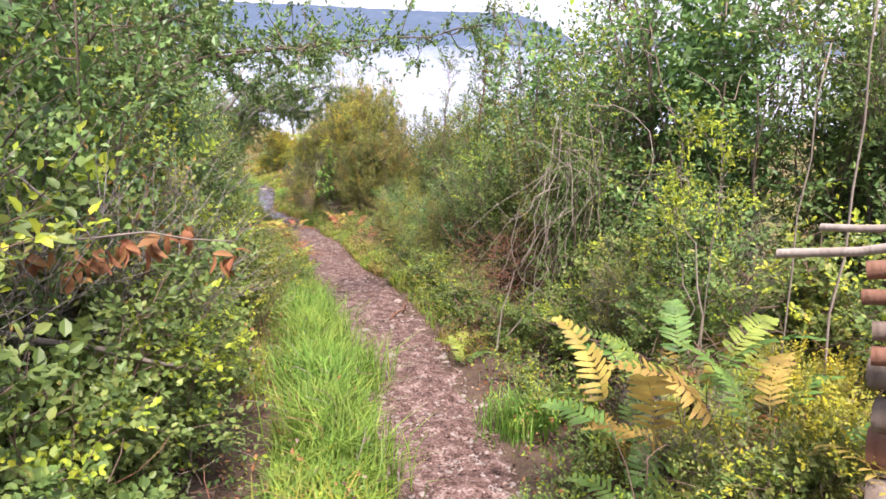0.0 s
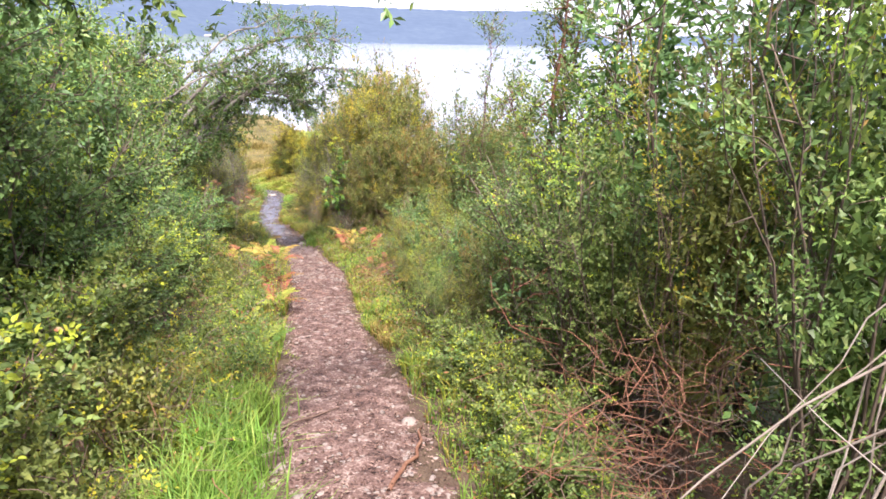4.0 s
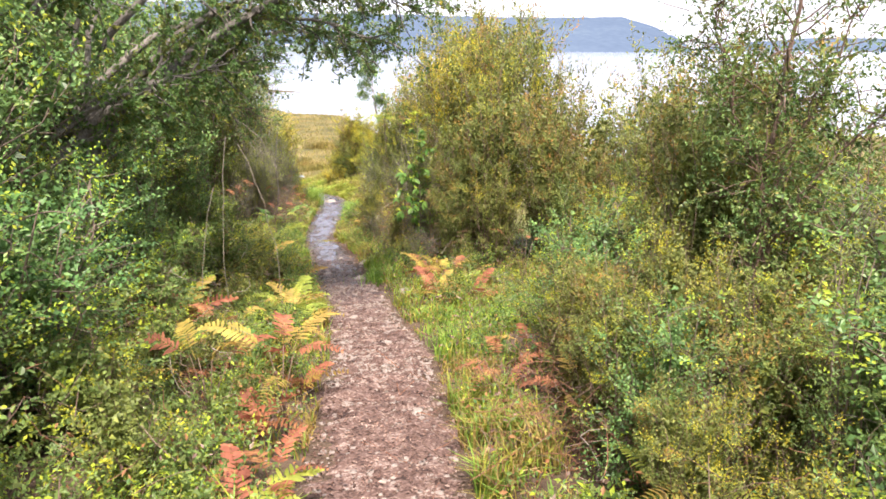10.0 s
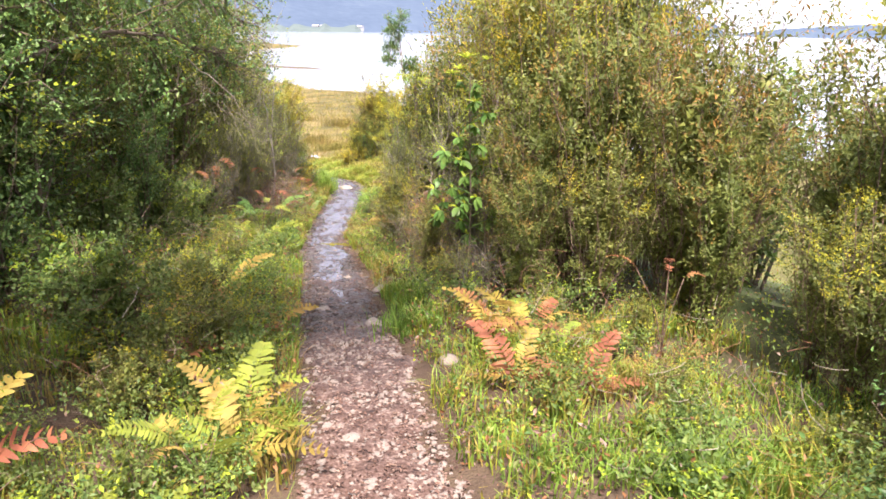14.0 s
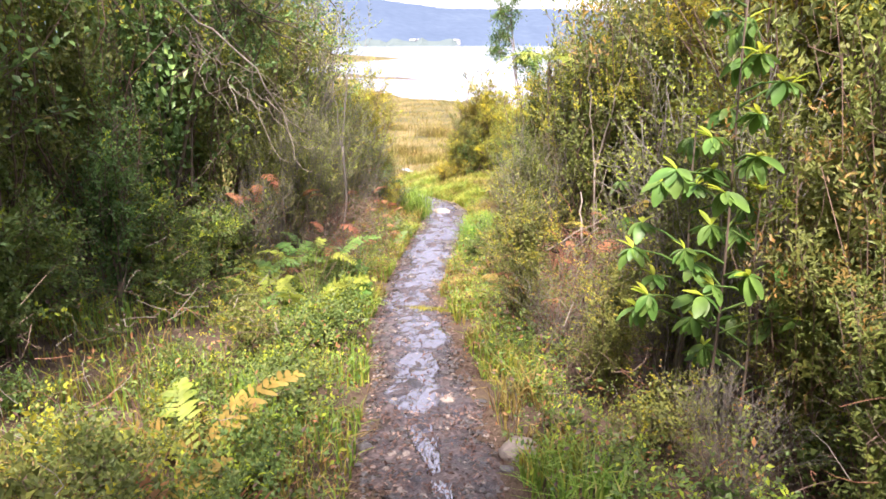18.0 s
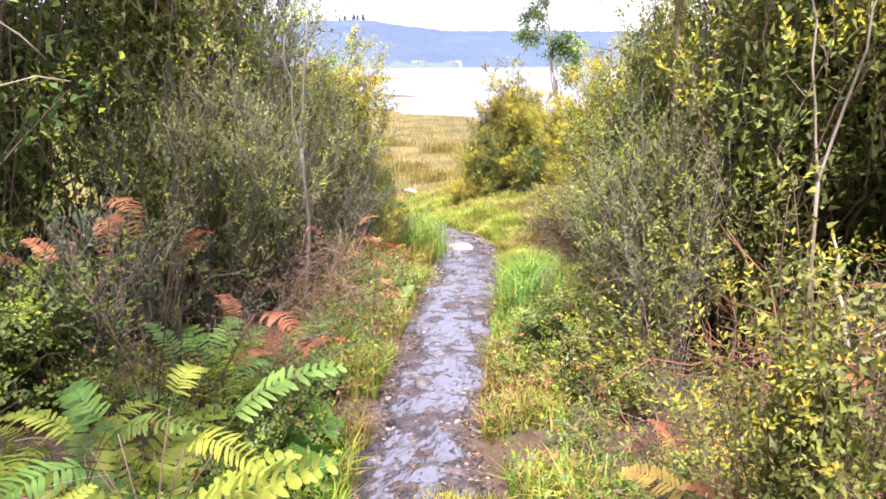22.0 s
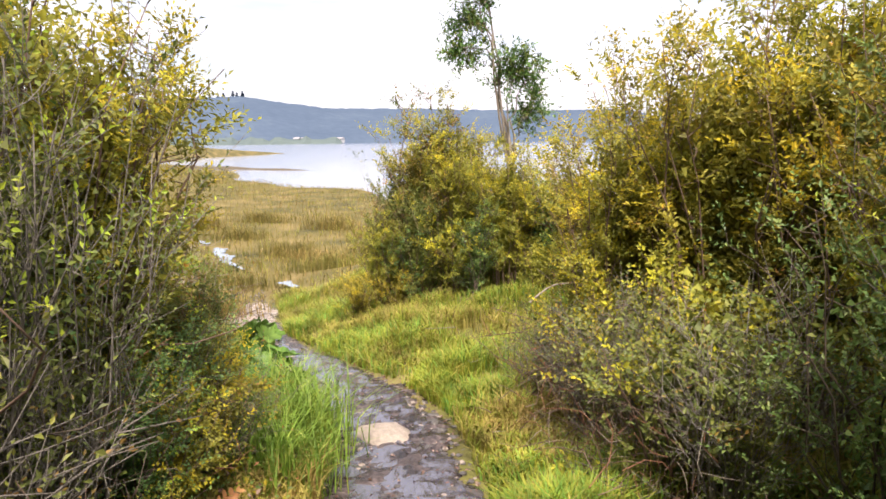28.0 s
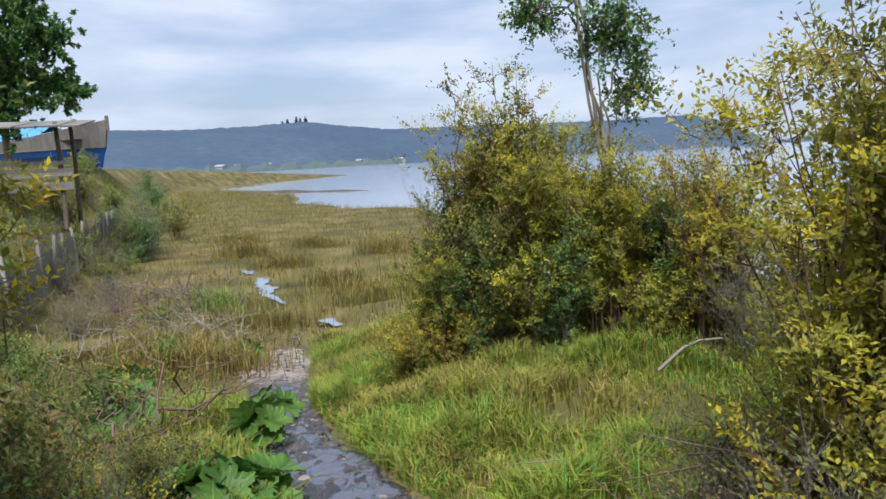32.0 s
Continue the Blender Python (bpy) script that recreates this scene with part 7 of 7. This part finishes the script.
# ---- white blossoms and a mossy tuft ----
bx, by = -8.3, 26.3
fl = tagged(new("blossom"), "stalk of small white blossoms in the thicket", "flower")
fl.matrix_basis = pose(bx, by, ground(bx, by))
v, f = tubes([(np.array([(0, 0, 0), (0.05, 0, 0.4), (0.15, 0, 0.85)]), (0.006, 0.005, 0.003))], 4)
piece("stalk", mesh_of("stalk", v, f, TWIG), fl)
r = np.random.default_rng(3)
pp = np.column_stack([0.1 + r.normal(0, 0.06, 130), r.normal(0, 0.06, 130), r.uniform(0.35, 1.0, 130)])
v, f = round_leaves(pp, unit(r.normal(0, 1, (130, 3))), unit(r.normal(0, 1, (130, 3))), np.full(130, 0.02), np.full(130, 0.016))
tagged(piece("petal", mesh_of("petal", v, f, LEAF["petal"]), fl), kind="stuff")
r = np.random.default_rng(4)
mxx, myy = -5.6 + r.normal(0, 0.11, 700), 23.45 + r.normal(0, 0.05, 700)
blade_field("grass_tuft", "small yellow-green tuft growing in the middle of the wet path", mxx, myy, np.full(700, 0.06), LEAF["meadow"], wide=0.004, seed=6)
for k, (x, y, s) in enumerate(((-0.05, 4.9, 0.34), (-0.2, 5.3, 0.3), (0.1, 4.4, 0.32), (0.3, 3.8, 0.28), (-0.3, 6.0, 0.34), (-0.45, 6.6, 0.3), (-0.75, 7.2, 0.3), (-0.85, 7.9, 0.28), (0.05, 5.5, 0.3), (0.15, 4.1, 0.32), (-0.55, 7.0, 0.28), (-1.05, 8.6, 0.26), (-6.05, 26.6, 0.3), (-6.2, 27.2, 0.3), (-8.0, 28.9, 0.34), (-7.95, 28.5, 0.3), (-8.2, 29.3, 0.34), (-3.3, 19.3, 0.16), (1.35, 4.6, 0.2))):
    n = 420
    r = np.random.default_rng(900 + k)
    blade_field("grass_tuft", "thick tuft of long green grass at the path edge", x + r.normal(0, 0.13, n), y + r.normal(0, 0.13, n), np.full(n, s * 1.5), LEAF["grass"], wide=0.0045, seed=900 + k, bend=0.9)

for k, (x, y, s, m) in enumerate(((-13.1, 35.4, 0.42, "marsh"), (-12.6, 34.9, 0.4, "marsh"), (-12.2, 34.3, 0.4, "sedge"), (-12.0, 34.7, 0.34, "marsh"), (-13.6, 36.2, 0.4, "sedge"), (-14.4, 38.5, 0.4, "grass"), (-12.9, 37.4, 0.36, "sedge"),
                                  (-13.2, 41.0, 0.45, "sedge"), (-12.2, 40.2, 0.45, "marsh"), (-11.2, 41.5, 0.45, "sedge"), (-14.6, 35.1, 0.34, "grass"), (-12.7, 33.5, 0.3, "grass"), (-11.5, 38.9, 0.4, "sedge"), (-15.8, 43.5, 0.45, "sedge"),
                                  (-18.2, 45.5, 0.5, "marsh"), (-17.0, 47.5, 0.5, "sedge"), (-14.0, 46.0, 0.5, "marsh"), (-12.0, 44.5, 0.5, "sedge"), (-20.5, 49.0, 0.5, "sedge"), (-10.2, 38.6, 0.36, "meadow"))):
    n = 520
    r = np.random.default_rng(1500 + k)
    blade_field("grass_tussock", "tall tawny tussock of sedge in the marsh", x + r.normal(0, 0.5, n), y + r.normal(0, 0.2, n), np.full(n, s * r.uniform(0.7, 1.2)), [LEAF[m], LEAF["marsh"], LEAF["sedge"]], wide=0.006, seed=1500 + k, bend=0.8)


# ---- the fence, boat, shelter and trees by the marsh ----
WEATHERED = rough_mat("weathered_grey_boards", [(0, (0.09, 0.085, 0.08)), (0.5, (0.2, 0.185, 0.17)), (1, (0.36, 0.34, 0.32))], 3, 0.9, 0.5, 7, (1, 1, 0.2))
BLUE = rough_mat("worn_blue_paint", [(0, (0.01, 0.05, 0.2)), (0.5, (0.02, 0.1, 0.36)), (1, (0.06, 0.18, 0.45))], 2, 0.55, 0.2, 6, (0.3, 1, 1))
TARP = rough_mat("light_blue_tarpaulin", [(0, (0.04, 0.2, 0.5)), (0.5, (0.08, 0.32, 0.66)), (1, (0.25, 0.5, 0.75))], 2, 0.45, 0.4, 4)
MESHMAT, mn, ml, mp_ = material("fine_fence_netting")
mp_.inputs["Base Color"].default_value = (0.09, 0.09, 0.1, 1)
mtr, mmx = mn.new("ShaderNodeBsdfTransparent"), mn.new("ShaderNodeMixShader")
mmx.inputs[0].default_value = 0.72
ml.new(mtr.outputs[0], mmx.inputs[1])
ml.new(mp_.outputs[0], mmx.inputs[2])
ml.new(mmx.outputs[0], mn["Material Output"].inputs[0])


def box(bm, a, b, m=None):
    """A box between two corners, with eased edges."""
    made = bmesh.ops.create_cube(bm, size=1)["verts"]
    for v in made:
        v.co = Vector([(a[k] + b[k]) / 2 + v.co[k] * (b[k] - a[k]) for k in range(3)])
        if m:
            v.co = m @ v.co
    return made


def part_box(name, a, b, mat, parent, bevel=0.006, m=None):
    bm = bmesh.new()
    box(bm, a, b, m)
    bmesh.ops.bevel(bm, geom=bm.edges[:], offset=bevel, segments=1, affect="EDGES")
    return piece(name, bm_mesh(name, bm, mat), parent)


def netting(name, pts, h, parent):
    V, F = [], []
    for k, p in enumerate(pts):
        V += [(p[0], p[1], p[2] + 0.04), (p[0], p[1], p[2] + h)]
        if k:
            F.append((2 * k - 2, 2 * k, 2 * k + 1, 2 * k - 1))
    return piece(name, mesh_of(name, V, F, MESHMAT), parent, "fine grey netting")


fence = tagged(new("fence"), "sagging fence of grey wooden posts with dark netting", "fence")
fx, fy = -14.8, 33.6
fence.matrix_basis = pose(fx, fy, ground(fx, fy))
random.seed(51)
foot = []
for k in range(15):
    x, y = -14.8 - 0.76 * k, 33.6 + 1.08 * k
    z = ground(x, y)
    q = (x - fx, y - fy, z - ground(fx, fy))
    foot.append(q)
    v, f = tubes([(np.array([(q[0], q[1], q[2] - 0.2), (q[0] + random.uniform(-0.04, 0.04), q[1], q[2] + 0.5), (q[0] + random.uniform(-0.08, 0.08), q[1], q[2] + random.uniform(0.95, 1.15))]), (0.036, 0.034, 0.03))], 7)
    piece("post", mesh_of("post", v, f, WEATHERED, flat=False), fence)
netting("netting", foot, 0.85, fence)


def boat():
    """An old wooden fishing boat hauled up on the bank, bow towards the lake."""
    root = tagged(new("boat"), "old grey and blue wooden fishing boat hauled up on the bank", "boat")
    n = 17
    length, beam = 9.0, 2.9
    rings = []
    for k in range(n):
        u = k / (n - 1)
        w = beam / 2 * (1 - max(0, (u - 0.45) / 0.55) ** 2.2) * (0.82 + 0.18 * min(1, u * 4))
        sheer = 2.0 + 1.0 * u ** 2.4
        rake = 1.0 * max(0, u - 0.55) / 0.45
        rings.append([(u * length + rake * f * 0.9, s, z) for f, s, z in ((0, 0.06, 0.1), (0.15, w * 0.55, 0.35), (0.4, w * 0.9, 0.95), (0.65, w, 1.35), (1, w * 1.06 + 0.04 * u, sheer))])

    def skin(name, lo, hi, mat, off=0.0, label=""):
        V, F = [], []
        for s in (1, -1):
            base = len(V)
            for r in rings:
                V += [(p[0], s * (p[1] + off), p[2]) for p in r[lo:hi + 1]]
            m = hi - lo + 1
            for i in range(n - 1):
                for j in range(m - 1):
                    a = base + i * m + j
                    F.append((a, a + m, a + m + 1, a + 1) if s > 0 else (a, a + 1, a + m + 1, a + m))
        me = mesh_of(name, V, F, mat)
        ob = piece(name, me, root, label)
        sol = ob.modifiers.new("thickness", "SOLIDIFY")
        sol.thickness = 0.05
        return ob

    skin("hull", 0, 3, BLUE, label="worn blue painted lower hull")
    skin("topside", 3, 4, WEATHERED, 0.01, "bare grey plank topside")
    for s in (1, -1):
        pts = np.array([(r[4][0], s * (r[4][1] + 0.02), r[4][2] + 0.03) for r in rings])
        v, f = tubes([(pts, np.full(n, 0.05))], 5)
        piece("rail", mesh_of("rail", v, f, WEATHERED, flat=False), root)
        pts2 = np.array([(r[3][0], s * (r[3][1] + 0.04), r[3][2]) for r in rings])
        v, f = tubes([(pts2, np.full(n, 0.045))], 5)
        piece("rubbing_strake", mesh_of("strake", v, f, WEATHERED, flat=False), root)
        for k in range(4, n, 2):
            r = rings[k]
            part_box("stanchion", (r[4][0] - 0.03, s * r[4][1] - 0.03, r[4][2]), (r[4][0] + 0.03, s * r[4][1] + 0.03, r[4][2] + 0.28), WEATHERED, root)
    part_box("stem_post", (length + 0.8, -0.07, 2.4), (length + 1.0, 0.07, 3.3), WEATHERED, root)
    part_box("deck", (0.1, -1.2, 1.9), (length - 0.6, 1.2, 1.96), WEATHERED, root)
    bm = bmesh.new()
    vs = [bm.verts.new(p) for p in ((0.2, -1.6, 2.1), (5.2, -1.6, 2.3), (5.0, 0, 3.1), (0.2, 0, 3.3), (5.2, 1.6, 2.3), (0.2, 1.6, 2.1))]
    bm.faces.new((vs[0], vs[1], vs[2], vs[3]))
    bm.faces.new((vs[3], vs[2], vs[4], vs[5]))
    bmesh.ops.subdivide_edges(bm, edges=bm.edges[:], cuts=5, use_grid_fill=True)
    for v in bm.verts:
        v.co.z += 0.1 * noise.noise(v.co * 1.3) - 0.1 * abs(math.sin(v.co.x * 1.5))
    piece("tarpaulin", bm_mesh("tarpaulin", bm, TARP), root, "light blue tarpaulin draped over the deck")
    return root


the_boat = boat()
bx, by = -49.3, 66.5
the_boat.matrix_basis = pose(bx, by, ground(-42, 66) - 0.1, 0, 0, -8) 


def shelter():
    """A rough open lean-to of poles with a board roof on the bank."""
    root = tagged(new("shelter"), "rough open lean-to of grey poles and boards", "shelter")
    x, y = -23.6, 42.6
    z = ground(x, y)
    root.matrix_basis = pose(x, y, z, 0, 0, 35)
    for px, py in ((-1.6, -1.2), (1.6, -1.2), (-1.6, 1.2), (1.6, 1.2), (0, -1.2)):
        v, f = tubes([(np.array([(px, py, -0.8), (px + 0.03, py, 1.0), (px, py, 2.0)]), (0.07, 0.06, 0.055))], 7)
        piece("pole", mesh_of("pole", v, f, BARK, flat=False), root)
    for k in range(9):
        part_box("roof_board", (-2.2 + 0.5 * k, -1.7, 1.98 + 0.01 * (k % 2)), (-1.75 + 0.5 * k, 1.7, 2.03 + 0.01 * (k % 2)), WEATHERED, root, m=pose(0, 0, 0, 6, 0, 0))
    for k in range(5):
        part_box("rail", (-1.9, -1.32, 0.2 + 0.17 * k), (1.9, -1.26, 0.3 + 0.17 * k), WEATHERED, root, m=pose(0, 0, 0, 0, random.uniform(-1.5, 1.5), 0))
    return root


shelter()
limbed_tree("bank_tree", "broad dark green leafy tree above the boat", (-40.5, 58.5, ground(-40.5, 58.5)), [
    [(-40.5, 58.5, -2.0), (-40.3, 58.6, 0.5), (-40.0, 58.8, 3.5), (-39.6, 59, 6.5)],
    [(-40.5, 58.5, -1.0), (-39.3, 59.0, 0.8), (-38.0, 59.6, 1.2), (-37.4, 60, 0.4)],
    [(-40.5, 58.5, 0.0), (-39.0, 58.9, 2.2), (-38.0, 59.2, 3.4), (-37.5, 59.4, 3.2)],
    [(-40.5, 58.5, 0.5), (-41.5, 58.0, 2.4), (-42.5, 57.5, 4.0)],
    [(-40.5, 58.5, 1.0), (-39.2, 58.6, 3.6), (-38.3, 58.8, 5.2)]], 14, BARK, 0.26, 0.15, (LEAF["dark"], LEAF["dark"]), trunk=0.22, start=0.2, twigs=520, per=14, spread=1.4)
random.seed(53)
for x, y, k, s in ((-28.0, 54.3, "thicketa", 1.0), (-27.2, 53.6, "goldena", 1.6), (-29.2, 55.5, "thicketb", 0.9), (-33.5, 60.5, "thicketc", 1.1), (-36, 64, "thicketa", 1.2), (-24.5, 47.6, "twiggya", 1.0), (-26, 50.5, "goldenb", 1.6),
                   (-21.5, 44.5, "goldena", 1.3), (-20.2, 41.5, "goldenb", 1.3), (-19.4, 39.6, "twiggyb", 0.9), (-23, 47, "goldena", 1.4), (-30.5, 56.5, "twiggyc", 1.3), (-18.6, 37.4, "herba", 2.0), (-17.4, 35.6, "herbb", 2.0),
                   (-15.6, 36.3, "twiggya", 0.7), (-16.5, 38.2, "twiggyb", 0.6), (-14.2, 36.6, "golden" + "b", 0.7), (-12.6, 34.4, "herbc", 1.0), (-13.6, 33.6, "herba", 1.2), (-15.2, 34.6, "herbb", 1.3), (-18.4, 40.2, "goldena", 0.9),
                   (-22.2, 46.2, "herbc", 2.0), (-24.8, 45.5, "goldenb", 1.4), (-27.5, 49.5, "goldena", 1.5), (-31, 53, "goldenb", 1.6), (-34.5, 57.5, "goldena", 1.6)):
    plant(k, x, y, s)

hx, hy = g.uniform(-46, -15.5, 60000), g.uniform(34, 66, 60000)
hz = land(hx, hy)
keep = (hz > -6.62) & (hz < -3.55) & (locate(hx, hy)[1] < -2.5) & (g.random(60000) < 0.9)
hx, hy = hx[keep], hy[keep]
blade_field("bank_grass", "rough tawny and green grass on the bank behind the fence", hx, hy, 0.16 + 0.3 * g.random(len(hx)) * np.clip(wobble(hx, hy, 0.8) + 0.6, 0.2, 1), [LEAF["marsh"], LEAF["grass"], LEAF["sedge"], LEAF["meadow"]], wide=0.01, seed=8, bend=0.8)
random.seed(57)
for x, y, k, sc in ((-21.6, 45.2, "twiggya", 1.5), (-21.0, 44.6, "thicketb", 0.75), (-22.0, 46.0, "goldena", 1.7), (-20.0, 42.6, "bramblea", 0.5), (-19.0, 40.9, "twiggyc", 0.9), (-23.2, 44.2, "goldenb", 1.1), (-25.0, 48.0, "bramblec", 0.8),
                    (-26.6, 51.6, "twiggyb", 1.3), (-29.5, 53.4, "bramblea", 0.9), (-24.0, 50.2, "goldena", 1.5), (-31.6, 58.4, "thicketa", 0.8), (-17.2, 36.4, "brambleb", 0.55), (-17.9, 37.2, "bramblec", 0.5), (-16.6, 35.9, "bramblea", 0.45),
                    (-18.4, 38.9, "twiggyb", 0.8), (-20.6, 40.6, "goldenb", 0.9), (-28.2, 50.6, "twiggya", 1.2), (-33.0, 55.6, "brambleb", 1.0)):
    plant(k, x, y, sc)

# ---- far things ----
HOUSE = rough_mat("pale_house_walls", [(0, (0.3, 0.32, 0.34)), (1, (0.45, 0.46, 0.47))], 0.3, 0.8, 0.1)
ROOF = rough_mat("grey_tin_roof", [(0, (0.2, 0.2, 0.22)), (1, (0.36, 0.36, 0.38))], 0.3, 0.6, 0.1)
random.seed(61)
for az, d in ((-33.2, 560), (-31.9, 610), (-29.6, 640), (-22.5, 735), (-21.9, 760), (-19.1, 780)):
    x, y = azimuth_point(az, d)
    root = tagged(new("house"), "small pale house with a grey roof on the far shore", "house", "houses across the lake")
    root.matrix_basis = pose(x, y, LAKE_Z + 3.6, 0, 0, random.uniform(-30, 30))
    w = random.uniform(2.2, 4.2)
    part_box("wall", (-w, -3, -3), (w, 3, 1.6), HOUSE, root, 0.05)
    me = mesh_of("roof", [(-w - 0.4, -3.4, 1.6), (w + 0.4, -3.4, 1.6), (w + 0.4, 3.4, 1.6), (-w - 0.4, 3.4, 1.6), (-w - 0.4, 0, 3.2), (w + 0.4, 0, 3.2)], [(0, 1, 5, 4), (2, 3, 4, 5), (0, 4, 3), (1, 2, 5), (0, 3, 2, 1)], ROOF)
    piece("roof", me, root)
# trunks and crowns share one blue that paints in the haze
PINE = rough_mat("haze_tinted_pine", [(0, (0.04, 0.06, 0.09)), (1, (0.07, 0.1, 0.13))], 0.3, 1.0, 0.1)
for az, h in ((-28.3, 11), (-27.9, 13), (-27.2, 15), (-26.9, 13), (-26.5, 15), (-44, 7), (-42.5, 8), (-38.5, 7)):
    d = float(np.interp(az, [-75, -40, -15, 9], [520, 640, 800, 900])) + 420 * 0.8
    x, y = azimuth_point(az, d)
    e = float(np.interp(az, [-48, -41, -36, -31, -26.7, -23], [3.0, 3.35, 3.2, 3.3, 3.5, 3.0]))
    z = LAKE_Z + d * math.tan(radians(e)) - 9
    root = tagged(new("pine_tree"), "tall dark pine on the far ridge, tinted blue with painted haze", "pine", "pines on the ridge")
    root.matrix_basis = pose(x, y, z)
    v, f = tubes([(np.array([(0, 0, 0), (0, 0, h * 0.6), (0, 0, h + 3)]), (0.9, 0.7, 0.3))], 6)
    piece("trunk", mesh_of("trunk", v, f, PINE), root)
    r = np.random.default_rng(int(-az * 10))
    n = 160
    t = r.uniform(0.3, 1, n)
    a = r.uniform(0, 6.28, n)
    rr = (1.05 - t) * h * 0.22 + 0.5
    pos = np.column_stack([np.cos(a) * rr * 0.4, np.sin(a) * rr * 0.4, t * (h + 3)])
    v, f = blades(pos, unit(np.column_stack([np.cos(a), np.sin(a), np.full(n, 0.25)])), unit(r.normal(0, 0.8, (n, 3)) + (0, 0, 0.6)), rr + 0.5, rr * 0.7 + 0.5)
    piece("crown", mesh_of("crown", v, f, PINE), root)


def spit():
    V, F, n = [], [], 40
    for k in range(n):
        u = k / (n - 1)
        x, y = -62 + 27.5 * u, 101 - 4.0 * u + 1.2 * math.sin(u * 5)
        w = 1.6 * (1 - u ** 3) + 0.15
        h = 0.28 * (1 - u ** 2) + 0.07 + 0.05 * math.sin(u * 23)
        V += [(x, y - w, LAKE_Z - 0.2), (x, y - w * 0.4, LAKE_Z + h), (x, y + w * 0.4, LAKE_Z + h), (x, y + w, LAKE_Z - 0.2)]
        if k:
            F += [(4 * k - 4 + j, 4 * k + j, 4 * k + j + 1, 4 * k - 3 + j) for j in range(3)]
    me = mesh_of("spit", V, F, SPITMAT)
    tagged(new("spit", me), "low dark mud spit reaching into the lake", "spit", kind="structure")


SPITMAT = rough_mat("dark_lake_mud", [(0, (0.05, 0.042, 0.03)), (0.5, (0.1, 0.085, 0.06)), (1, (0.17, 0.14, 0.09))], 0.8, 0.9, 0.3)
spit()
